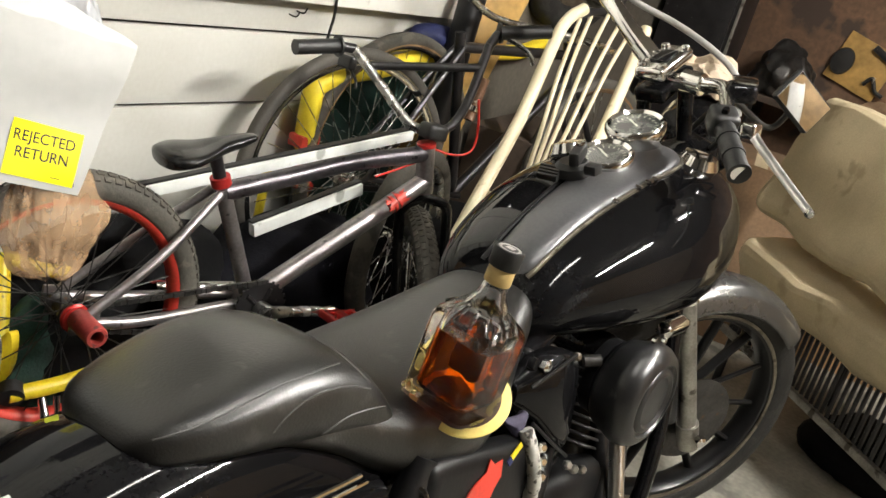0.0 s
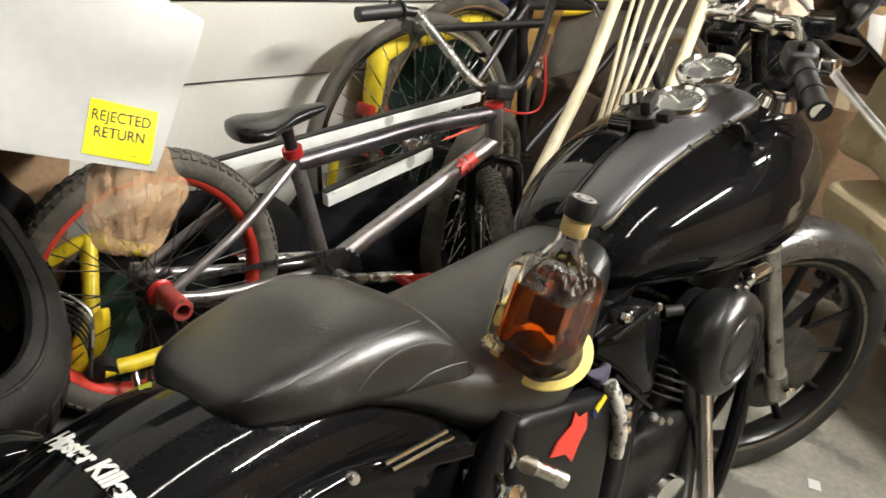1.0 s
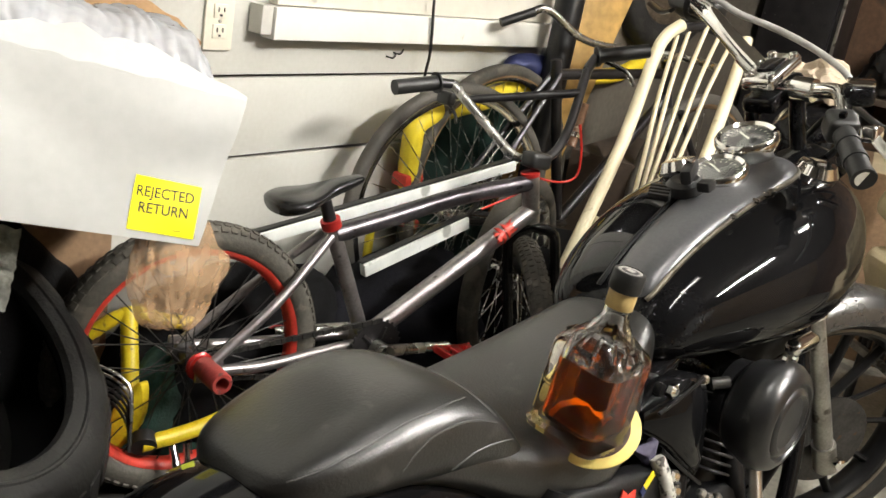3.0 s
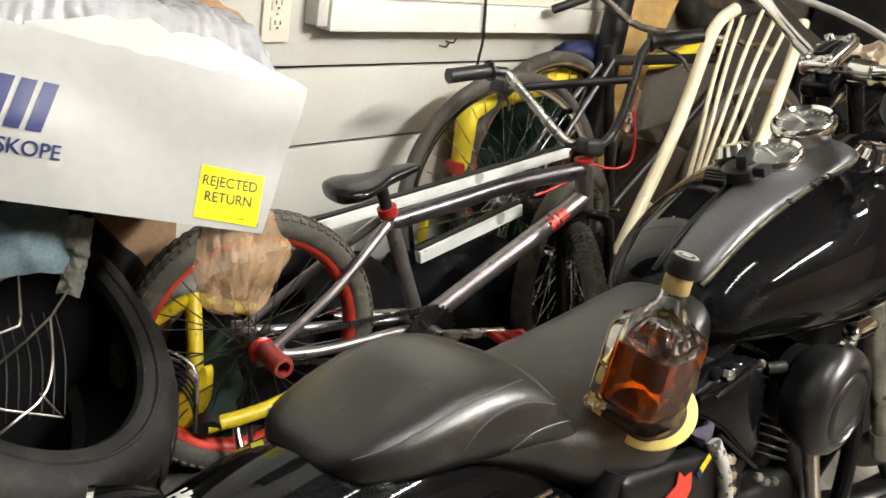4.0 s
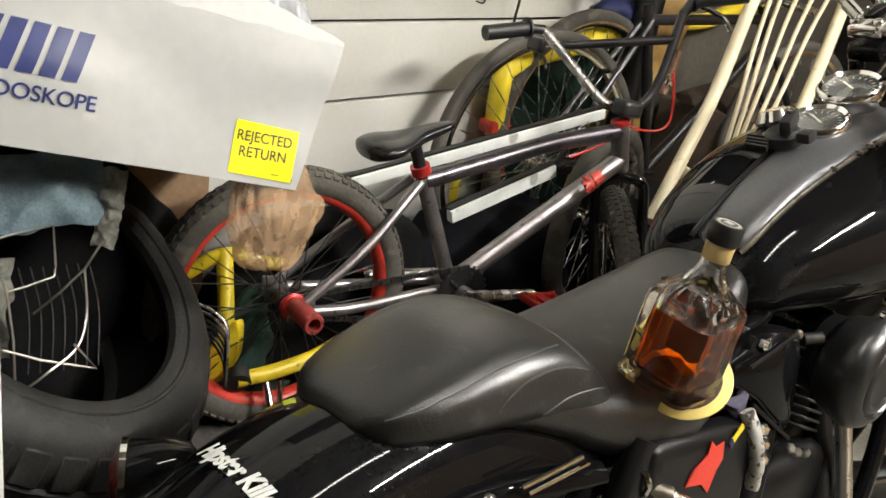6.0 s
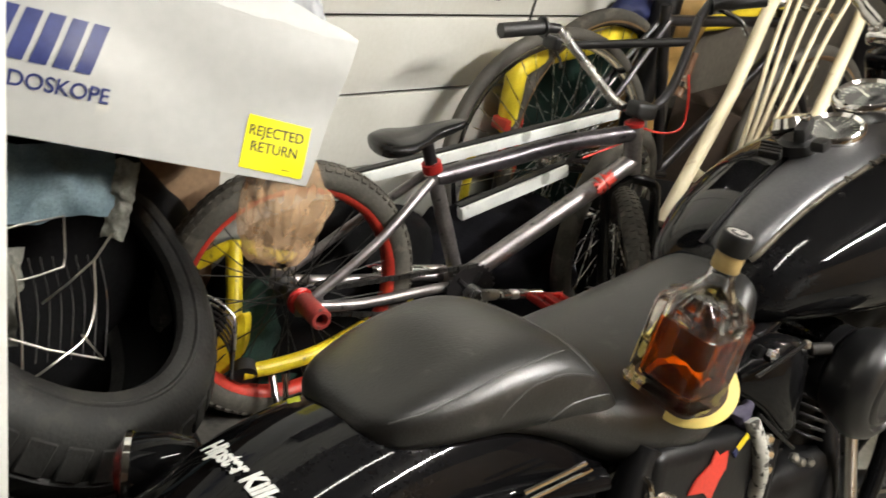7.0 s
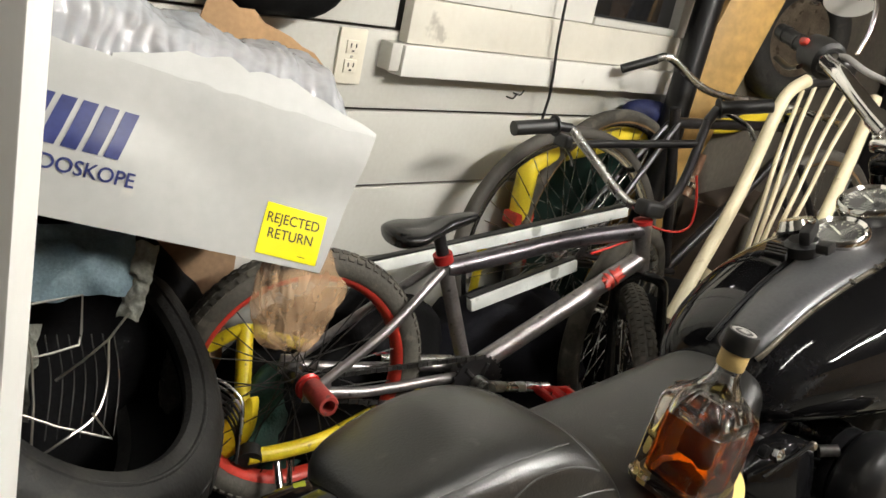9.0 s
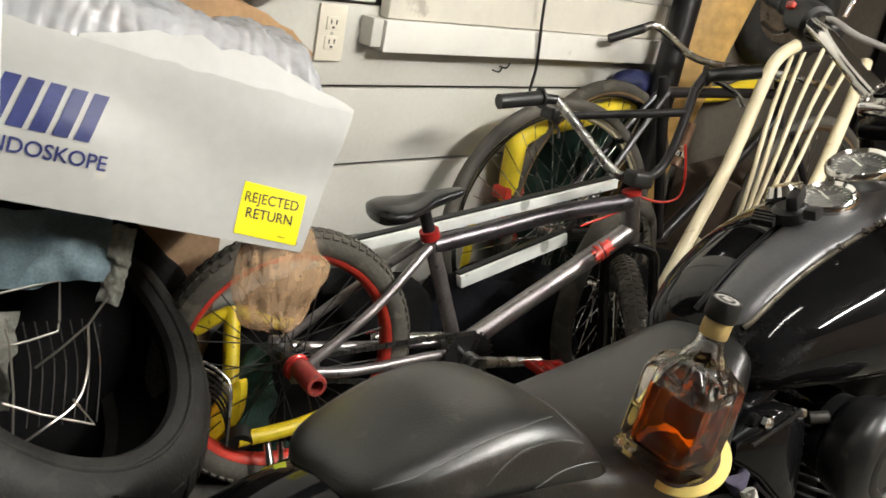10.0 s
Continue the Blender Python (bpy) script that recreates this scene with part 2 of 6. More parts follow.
CORK = material("neck_band", (0.5, 0.36, 0.14), 0.5, vary=0.1, scale=40)
COASTER_PRINT = material("dark_coaster_print", (0.06, 0.035, 0.025), 0.6, vary=0.2, scale=30)
COASTER_Y = material("yellow_coaster", (0.78, 0.62, 0.18), 0.6, vary=0.08, scale=30)
TUBE_GLOW = glow("fluorescent_tube", (0.985, 0.95, 0.885), 1030)
FILL_TUBE = glow("fill_fluorescent_tube", (0.985, 0.95, 0.885), 105)
WHITE_METAL = material("white_enamel_and_glare", (0.75, 0.75, 0.72), 0.35, vary=0.03)
PANE = material("night_window_glass", (0.012, 0.012, 0.013), 0.06, vary=0.05)
LEMON_TAPE = material("yellow_green_tape", (0.45, 0.5, 0.03), 0.5)


# ---- building helpers ----
def part(name, bm, mat, parent=None, label="", sharp=40):
    me = bpy.data.meshes.new(name)
    bm.to_mesh(me)
    bm.free()
    me.materials.append(mat)
    me.shade_smooth()
    me.set_sharp_from_angle(angle=radians(sharp))
    ob = new(name, me)
    if parent is not None:
        ob.parent = parent
    if label:
        ob["label"] = label
    return ob


def thing(name, m, label, category, group="", kind=""):
    e = new(name)
    e.empty_display_size = 0.05
    e.matrix_world = m
    return tagged(e, label, category, group, kind)


def catmull(pts, steps=8, closed=False):
    pts = [Vector(p) for p in pts]
    n, out = len(pts), []
    for i in range(n if closed else n - 1):
        if closed:
            a, b, c, d = pts[i - 1], pts[i], pts[(i + 1) % n], pts[(i + 2) % n]
        else:
            b, c = pts[i], pts[i + 1]
            a = pts[i - 1] if i else b * 2 - c
            d = pts[i + 2] if i + 2 < n else c * 2 - b
        for k in range(steps):
            t = k / steps
            out.append(0.5 * (2 * b + (c - a) * t + (2 * a - 5 * b + 4 * c - d) * t * t + (3 * b - a - 3 * c + d) * t**3))
    return out if closed else out + [pts[-1]]


def rings_to_bm(rings, closed=False, caps=True):
    """Skins rings of points, each a closed loop of the same count."""
    bm = bmesh.new()
    vs = [[bm.verts.new(p) for p in r] for r in rings]
    n = len(vs[0])
    for i in range(len(vs) if closed else len(vs) - 1):
        a, b = vs[i], vs[(i + 1) % len(vs)]
        for k in range(n):
            bm.faces.new((a[k], a[(k + 1) % n], b[(k + 1) % n], b[k]))
    if caps and not closed:
        bm.faces.new(vs[0][::-1])
        bm.faces.new(vs[-1])
    bmesh.ops.recalc_face_normals(bm, faces=bm.faces)
    return bm


def tube(pts, r, sides=10, steps=6, closed=False, r_end=None, smooth=True, flat=1.0):
    """A round bar along points; flat < 1 squashes it across."""
    path = catmull(pts, steps, closed) if smooth and len(pts) > 2 else [Vector(p) for p in pts]
    n = len(path)
    rings, ref = [], None
    for i, p in enumerate(path):
        d = (path[(i + 1) % n] - path[i - 1]) if closed else (path[min(i + 1, n - 1)] - path[max(i - 1, 0)])
        d.normalize()
        if ref is None:
            ref = d.orthogonal().normalized()
        ref = (ref - d * ref.dot(d)).normalized()
        side = d.cross(ref)
        rr = r if r_end is None else r + (r_end - r) * i / (n - 1)
        rings.append([p + ref * (rr * math.cos(a)) + side * (rr * flat * math.sin(a)) for a in (2 * math.pi * k / sides for k in range(sides))])
    return rings_to_bm(rings, closed)


def bar(a, b, r, sides=8, r_end=None):
    return tube([a, b], r, sides, r_end=r_end, smooth=False)


def lathe(profile, segs=32, closed=False):
    """Turns (radius, height) pairs about z."""
    rings = [[Vector((max(r, 1e-4) * math.cos(a), max(r, 1e-4) * math.sin(a), z)) for a in (2 * math.pi * k / segs for k in range(segs))] for r, z in profile]
    return rings_to_bm(rings, closed, caps=not closed)


def rbox(sx, sy, sz, bevel=0.004, segs=2):
    bm = bmesh.new()
    bmesh.ops.create_cube(bm, size=1)
    bmesh.ops.scale(bm, vec=(sx, sy, sz), verts=bm.verts)
    if bevel:
        bmesh.ops.bevel(bm, geom=list(bm.edges), offset=min(bevel, min(sx, sy, sz) * 0.45), segments=segs, profile=0.6, affect="EDGES")
    return bm


def at(bm, m):
    bm.transform(m)
    return bm


def aim(p, d, up=(0, 0, 1)):
    """A pose at p whose z axis points along d."""
    z = Vector(d).normalized()
    x = Vector(up).cross(z)
    x = x.normalized() if x.length > 1e-4 else Vector((1, 0, 0))
    m = Matrix((x, z.cross(x), z)).transposed().to_4x4()
    m.translation = Vector(p)
    return m


def add(bm, other):
    """Joins other into bm."""
    me = bpy.data.meshes.new("scratch")
    other.to_mesh(me)
    other.free()
    bm.from_mesh(me)
    bpy.data.meshes.remove(me)
    return bm


def words(text, size, m, mat, parent, name="lettering", squeeze=1.0, shear=0.0, align="LEFT", depth=0.0004, weight=0.0):
    cu = bpy.data.curves.new(name, "FONT")
    cu.body, cu.size, cu.extrude, cu.shear, cu.align_x, cu.offset = text, size, depth, shear, align, weight
    tmp = new(name, cu)
    me = bpy.data.meshes.new_from_object(tmp.evaluated_get(bpy.context.evaluated_depsgraph_get()))
    bpy.data.objects.remove(tmp)
    bpy.data.curves.remove(cu)
    me.transform(m @ Matrix.Diagonal((squeeze, 1, 1, 1)))
    me.materials.clear()
    me.materials.append(mat)
    ob = new(name, me)
    ob.parent = parent
    return ob


def wobble(bm, amount, scale, seed=0.0):
    for v in bm.verts:
        v.co += noise.noise_vector(v.co * scale + Vector((seed, seed * 1.7, -seed))) * amount
    return bm


def heap(name, centre, size, mat, label, category, seed, folds=0.035):
    """A slumped soft bundle lying on what is beneath it."""
    bm = bmesh.new()
    bmesh.ops.create_icosphere(bm, subdivisions=4, radius=1)
    for v in bm.verts:
        c = v.co.copy()
        c.z = max(c.z, -0.55)
        v.co = Vector((c.x * size[0], c.y * size[1], (c.z + 0.55) / 1.55 * size[2]))
    wobble(bm, folds, 9, seed)
    wobble(bm, folds * 0.4, 28, seed)
    for v in bm.verts:
        v.co.z = max(v.co.z, 0)
    ob = part(name, bm, mat, sharp=70)
    ob.location = centre
    return tagged(ob, label, category)


# ---- the setting ----
def setting(name, bm, mat, label, sharp=40):
    return tagged(part(name, bm, mat, sharp=sharp), label, kind="structure")


WALL_Y, ROOF = 1.51, 2.5
setting("floor", at(rbox(8.2, 5.6, 0.12, 0), pose(1.6, -0.6, -0.06)), CONCRETE, "grey stained concrete garage floor")
# Ceiling is out of view, kept dark to cut bounce and tank reflections.
setting("ceiling", at(rbox(8.2, 5.6, 0.1, 0), pose(1.6, -0.6, ROOF + 0.05)), CEILING, "board ceiling out of view, darkened to cut bounce and reflections")
wall = setting("wall_north", at(rbox(8.2, 0.1, ROOF, 0), pose(1.6, WALL_Y + 0.075, ROOF / 2)), GROOVE, "grey painted horizontal board wall with dark joints")
setting("wall_south", at(rbox(8.2, 0.1, ROOF, 0), pose(1.6, -3.35, ROOF / 2)), PLYWOOD, "orange-brown plywood wall of the garage")
south_door = thing("door_2", pose(0.75, -3.3, 0), "white painted flat door in the plywood wall", "door", kind="structure")
part("door_leaf", at(rbox(0.8, 0.04, 2.03, 0.004), pose(0, 0.02, 1.02)), WHITE_DOOR, south_door)
part("door_casing", at(rbox(0.07, 0.05, 2.1, 0.004), pose(0.44, 0.025, 1.05)), WHITE_TRIM, south_door)
part("door_casing", at(rbox(0.07, 0.05, 2.1, 0.004), pose(-0.44, 0.025, 1.05)), WHITE_TRIM, south_door)
part("door_handle", at(lathe([(0, 0), (0.012, 0), (0.012, 0.03), (0.026, 0.04), (0.026, 0.055), (0, 0.06)], 18), aim((0.33, 0.04, 1.0), (0, 1, 0))), STEEL, south_door)
setting("wall_west", at(rbox(0.1, 4.8, ROOF, 0), pose(-2.45, -0.9, ROOF / 2)), DARK_BROWN, "dark brown wall of the garage")
setting("wall_east", at(rbox(0.1, 4.8, ROOF, 0), pose(4.6, -0.9, ROOF / 2)), RED_BROWN, "red-brown board end wall of the garage")

LEDGE = 0.2
setting("ledge", at(rbox(4.6, 0.69, LEDGE, 0.015), pose(0.9, 1.165, LEDGE / 2)), DARK_CONCRETE, "low dark concrete ledge along the foot of the wall")

# siding boards, one piece each, between the window's edges where they meet it
PITCH, JOINT = 0.178, 0.879


def board(x0, x1, z0, z1):
    b = part("siding_board", at(rbox(x1 - x0, 0.022, z1 - z0 - 0.007, 0.004), pose(0, 0, 0)), SIDING, wall)
    b.location = ((x0 + x1) / 2, WALL_Y + 0.013, (z0 + z1) / 2)


for k in range(-5, 10):
    z0 = max(0.0, JOINT + PITCH * k)
    z1 = min(ROOF, JOINT + PITCH * (k + 1))
    if z1 - z0 < 0.03:
        continue
    if k in (1, 2, 3, 4, 5):
        board(-2.4, 1.40, z0, z1)
        board(2.6, 4.55, z0, z1)
    else:
        board(-2.4, 4.55, z0, z1)


# Dark sheet added over the siding, standing in for its shade beyond the window.
setting("wall_shade_panel", at(rbox(1.88, 0.012, 2.3, 0.002), pose(3.6, WALL_Y - 0.008, 1.15)), SIDING_SHADE, "added dark grey-brown sheet standing in for shaded siding beyond the window")


# ---- window ----
def make_window():
    w = thing("window_1", pose(1.96, WALL_Y, 0.965), "white painted wooden window sill and apron under a dark pane", "window", kind="structure")
    part("apron", at(rbox(1.13, 0.045, 0.068, 0.004), pose(0, -0.024, 0.034)), WHITE_TRIM, w)
    part("window_sill", at(rbox(1.11, 0.03, 0.098, 0.005), pose(0.005, -0.016, 0.119)), CREAM_TRIM, w)
    part("side_block", at(rbox(0.03, 0.04, 0.06, 0.003), pose(-0.583, -0.021, 0.04)), SIDING, w)
    part("casing", at(rbox(0.66, 0.026, 0.74, 0.004), pose(-0.225, -0.014, 0.54)), WHITE_TRIM, w)
    part("casing", at(rbox(0.06, 0.034, 0.74, 0.004), pose(0.55, -0.018, 0.54)), SIDING, w)
    part("casing", at(rbox(1.15, 0.035, 0.1, 0.004), pose(0, -0.019, 0.965)), SIDING, w)
    part("stool", at(rbox(0.41, 0.03, 0.02, 0.004), pose(0.312, -0.017, 0.179)), SIDING, w)
    part("pane", at(rbox(0.41, 0.008, 0.72, 0.001), pose(0.312, -0.002, 0.55)), PANE, w)


make_window()


def make_outlet():
    o = thing("power_outlet", pose(1.283, WALL_Y, 0.993), "ivory double power outlet plate on the wall", "power outlet")
    part("plate", at(rbox(0.072, 0.006, 0.116, 0.002), pose(0, -0.003, 0)), IVORY_PLASTIC, o)
    for z in (-0.02, 0.02):
        s = part("socket", at(rbox(0.034, 0.004, 0.028, 0.003), pose(0, -0.007, z)), IVORY_PLASTIC, o)
        for x in (-0.007, 0.007):
            part("slot", at(rbox(0.002, 0.002, 0.009, 0), pose(x, -0.0095, z + 0.003)), INK_BLACK, s)
        part("slot", at(rbox(0.005, 0.002, 0.004, 0), pose(0, -0.0095, z - 0.008)), INK_BLACK, s)
    part("screw", at(lathe([(0.0, 0), (0.003, 0), (0.003, 0.002), (0, 0.002)], 10), aim((0, -0.006, 0), (0, -1, 0))), STEEL, o)


make_outlet()
cord = part("hanging_cord", tube([(1.875, 1.452, 1.6), (1.885, 1.452, 1.3), (1.898, 1.454, 1.1), (1.915, 1.456, 1.0), (1.926, 1.46, 0.94), (1.93, 1.468, 0.88), (1.93, 1.475, 0.7)], 0.004, 6), BLACK_PLASTIC)
tagged(cord, "thin black cable hanging down the siding wall", "cable")
for x, z in ((1.845, 0.935), (1.82, 0.925)):
    nail = part("hook_nail", tube([(x, 1.515, z), (x, 1.49, z), (x + 0.004, 1.484, z + 0.014)], 0.0022, 6), DARK_STEEL)
    tagged(nail, "small bent nail in the siding wall", "nail")

# shop lights on the ceiling
def shop_light(m, length, label, glow_mat):
    s = thing("shop_light", m, label, "ceiling light", "shop lights")
    part("housing", at(rbox(length + 0.05, 0.16, 0.06, 0.008), pose(0, 0, -0.03)), WHITE_METAL, s)
    part("tube", at(lathe([(0, -length / 2), (0.013, -length / 2), (0.013, length / 2), (0, length / 2)], 12), pose(0, 0, -0.085, 0, 90, 0)), glow_mat, s)
    for x in (-1, 1):
        part("end_cap", at(rbox(0.02, 0.03, 0.05, 0.003), pose(x * (length / 2 + 0.005), 0, -0.08)), WHITE_METAL, s)
    return s


shop_light(pose(1.72, -1.1, ROOF, 0, 0, 35), 1.2, "white enamel ceiling light with one bare tube", TUBE_GLOW)
# Dim second fixture added for soft fill and the sheen on the seat.
shop_light(pose(0.75, 0.2, ROOF, 0, 0, 4), 1.2, "added white enamel fill light with one dim tube", FILL_TUBE)
shop_light(pose(2.9, -0.33, ROOF), 0.3, "short white enamel ceiling light with one bare tube", TUBE_GLOW)


# ---- motorcycle, leaning on its stand ----
def superloft(stations, n=28, power=2.6, across=(0, 1, 0), caps=True):
    """Sections across x: (x, y, z_bottom, z_top, half width), each a rounded-square ring."""
    rings = []
    for x, y, z0, z1, w in stations:
        zc, h, ring = (z0 + z1) / 2, (z1 - z0) / 2, []
        for k in range(n):
            a = 2 * math.pi * k / n
            c, s = math.cos(a), math.sin(a)
            ring.append(Vector((x, y + w * math.copysign(abs(c) ** (2 / power), c), zc + h * math.copysign(abs(s) ** (2 / power), s))))
        rings.append(ring)
    return rings_to_bm(rings, caps=caps)


def smooth_stations(st, steps=5):
    """Catmull through the stations' numbers."""
    out = []
    for i in range(len(st) - 1):
        a, b, c, d = st[max(i - 1, 0)], st[i], st[i + 1], st[min(i + 2, len(st) - 1)]
        for k in range(steps):
            t = k / steps
            out.append(tuple(0.5 * (2 * q + (r - p) * t + (2 * p - 5 * q + 4 * r - s) * t * t + (3 * q - p - 3 * r + s) * t**3) for p, q, r, s in zip(a, b, c, d)))
    return out + [st[-1]]


from mathutils import bvhtree  # noqa: E402

ROD_A, ROD_B = Vector((-0.05, -0.15, 0.598)), Vector((0.05, -0.15, 0.603))
BIKE = pose(0.80, 0.48, 0, -10, 0, -6.5)
TO_BIKE = BIKE.inverted()


def on_bike(*p):
    return TO_BIKE @ Vector(p)


def tyre_bm(R, r, flat=1.0, n=64, m=16):
    """A tyre's casing about y, with a flatter tread."""
    rings = []
    for k in range(n):
        a = 2 * math.pi * k / n
        ring = []
        for j in range(m):
            b = 2 * math.pi * j / m
            rad = R - r + r * math.copysign(abs(math.cos(b)) ** 0.8, math.cos(b))
            ring.append(Vector((rad * math.cos(a), r * flat * math.copysign(abs(math.sin(b)) ** 0.8, math.sin(b)), rad * math.sin(a))))
        rings.append(ring)
    return rings_to_bm(rings, closed=True)


def ring_bm(R, depth, width, n=64):
    """A flat metal hoop about y."""
    prof = [(R, -width / 2), (R, width / 2), (R - depth * 0.5, width / 2 * 0.92), (R - depth, width / 2 * 0.45), (R - depth, -width / 2 * 0.45), (R - depth * 0.5, -width / 2 * 0.92)]
    rings = [[Vector((p * math.cos(a), q, p * math.sin(a))) for p, q in prof] for a in (2 * math.pi * k / n for k in range(n))]
    return rings_to_bm(rings, closed=True)


def disc_y(profile, segs=32):
    """A turned piece about y."""
    return at(lathe(profile, segs), pose(0, 0, 0, 90, 0, 0))


def make_motorcycle():
    m = thing("motorcycle", BIKE, "black cruiser motorcycle leaning on its stand on the concrete floor", "motorcycle")
    put = lambda name, bm, mat, label="", parent=m, sharp=40: part(name, bm, mat, parent, label, sharp)  # noqa: E731

    # seat
    seat_bm = superloft(smooth_stations([(-0.17, 0, 0.672, 0.69, 0.04), (-0.12, 0, 0.662, 0.70, 0.09), (-0.05, 0, 0.646, 0.702, 0.11), (0.0, 0, 0.63, 0.70, 0.12), (0.054, 0, 0.604, 0.697, 0.13), (0.1, 0, 0.575, 0.69, 0.14), (0.16, 0, 0.55, 0.684, 0.155), (0.25, 0, 0.54, 0.691, 0.168), (0.33, 0, 0.57, 0.709, 0.150), (0.41, 0, 0.62, 0.738, 0.115), (0.47, 0, 0.66, 0.757, 0.09), (0.51, 0, 0.70, 0.757, 0.06)]), 56, 2.75)
    pad_bm = superloft(smooth_stations([(-0.214, 0, 0.67, 0.690, 0.035), (-0.207, 0, 0.662, 0.702, 0.064), (-0.189, 0, 0.656, 0.713, 0.088), (-0.156, 0, 0.653, 0.726, 0.104), (-0.115, 0, 0.65, 0.739, 0.115), (-0.06, 0, 0.645, 0.754, 0.123), (0.0, 0, 0.638, 0.759, 0.129), (0.045, 0, 0.632, 0.75, 0.132), (0.075, 0, 0.628, 0.731, 0.133), (0.098, 0, 0.626, 0.704, 0.132), (0.112, 0, 0.626, 0.68, 0.13)]), 64, 2.95)
    seat_tree, pad_tree = bvhtree.BVHTree.FromBMesh(seat_bm), bvhtree.BVHTree.FromBMesh(pad_bm)
    seat = put("seat", seat_bm, LEATHER, "smooth black vinyl rider seat", sharp=60)
    pad = put("pillion_pad", pad_bm, LEATHER, "raised black vinyl passenger pad with stitched edges", sharp=60)

    def snap(tree, pts):
        """Lays a line of points onto a surface."""
        return [tree.find_nearest(Vector(p))[0] for p in catmull(pts, 5)]

    for s in (-1, 1):
        part("seam", tube(snap(pad_tree, [(-0.198, s * 0.079, 0.70), (-0.185, s * 0.089, 0.706), (-0.16, s * 0.1, 0.713), (-0.123, s * 0.108, 0.726), (-0.065, s * 0.113, 0.74), (-0.007, s * 0.115, 0.747), (0.03, s * 0.112, 0.75)]), 0.0012, 6, smooth=False), STITCH_AND_GLINT, pad)
        # Pale lines laid along the creases, their highlights put into the colour.
        part("crease_glint", tube(snap(pad_tree, [(-0.077, s * 0.12, 0.689), (-0.063, s * 0.122, 0.703), (-0.041, s * 0.124, 0.716), (-0.018, s * 0.125, 0.721), (0.008, s * 0.126, 0.722), (0.035, s * 0.128, 0.718), (0.062, s * 0.129, 0.709)]), 0.0014, 6, smooth=False), STITCH_AND_GLINT, seat)
        part("crease_glint", tube(snap(pad_tree, [(-0.004, s * 0.126, 0.666), (0.007, s * 0.127, 0.675), (0.025, s * 0.13, 0.683), (0.048, s * 0.132, 0.685), (0.072, s * 0.133, 0.684), (0.09, s * 0.133, 0.681)]), 0.0014, 6, smooth=False), STITCH_AND_GLINT, seat)
    part("front_piping", tube(snap(pad_tree, [(0.064, -0.124, 0.714), (0.053, -0.114, 0.73), (0.047, -0.095, 0.74), (0.044, -0.06, 0.747), (0.044, 0, 0.75), (0.044, 0.06, 0.747), (0.047, 0.095, 0.74), (0.053, 0.114, 0.73), (0.064, 0.124, 0.714)]), 0.0014, 6, smooth=False), STITCH_AND_GLINT, pad)
    for dz, dx in ((0.0, 0.0), (0.012, -0.012)):
        put("chrome_rod", bar(ROD_A + Vector((dx, 0, dz)), ROD_B + Vector((dx, 0, dz)), 0.0032, 8), CHROME, "thin chrome rod under the seat")

    # rear wheel and fender
    rw = put("rear_wheel", disc_y([(0, -0.05), (0.05, -0.05), (0.05, 0.05), (0, 0.05)]), BLACK_SATIN)
    rw.location = (-0.13, 0, 0.318)
    part("tyre", tyre_bm(0.318, 0.075, 0.95), RUBBER, rw)
    part("rim", ring_bm(0.222, 0.03, 0.1), CAST_ALLOY, rw)
    for k in range(9):
        a = 2 * math.pi * k / 9
        part("spoke", tube([(0.04 * math.cos(a), 0, 0.04 * math.sin(a)), (0.2 * math.cos(a), 0, 0.2 * math.sin(a))], 0.013, 8, smooth=False, flat=1.6), BLACK_SATIN, rw)
    rings = []
    for k in range(40):
        a = radians(12 + 186 * k / 39)
        cx, cz = -0.13 + 0.45 * math.cos(a), 0.33 + 0.365 * math.sin(a)
        nx, nz = math.cos(a) * 0.6, math.sin(a) * 0.8 + 0.2
        ln = math.hypot(nx, nz)
        nx, nz = nx / ln, nz / ln
        w = 0.122 if k < 36 else 0.122 * (1 - (k - 35) * 0.06)
        ring = []
        for j in range(15):
            b = math.pi * j / 14
            y, d = -w * math.cos(b), -0.16 * (1 - math.sin(b) ** 0.42)
            ring.append(Vector((cx + nx * d, y, cz + nz * d)))
        for j in range(14, -1, -1):
            b = math.pi * j / 14
            y, d = -(w - 0.004) * math.cos(b), -0.16 * (1 - math.sin(b) ** 0.42) - 0.004
            ring.append(Vector((cx + nx * d, y, cz + nz * d)))
        rings.append(ring)
    fender = put("rear_fender", rings_to_bm(rings), BLACK_GLOSS, "glossy black rear fender with white lettering", sharp=50)
    # lettering across the tail
    a = radians(115)
    px, pz = -0.13 + 0.45 * math.cos(a), 0.33 + 0.365 * math.sin(a)
    nrm = Vector((math.cos(a) * 0.6, 0, math.sin(a) * 0.8 + 0.2)).normalized()
    lay = Matrix((Vector((0, -1, 0)), nrm.cross(Vector((0, -1, 0))), nrm)).transposed().to_4x4()
    lay.translation = Vector((px, 0, pz)) + nrm * 0.004
    txt = words("Hipster Killer", 0.031, lay @ pose(-0.05, -0.018, 0), WHITE_INK, fender, squeeze=0.78, shear=0.25, depth=0.0003, weight=0.0013)
    for v in txt.data.vertices:
        q = lay.inverted() @ v.co
        q.z -= 0.16 * (1 - max(0.0, 1 - (q.x / 0.122) ** 2) ** 0.21)
        v.co = lay @ q
    for s in (-1, 1):
        strut = put("fender_strut", tube([(-0.40, s * 0.128, 0.50), (-0.15, s * 0.134, 0.60), (0.1, s * 0.136, 0.57)], 0.014, 8, flat=0.4), BLACK_GLOSS)
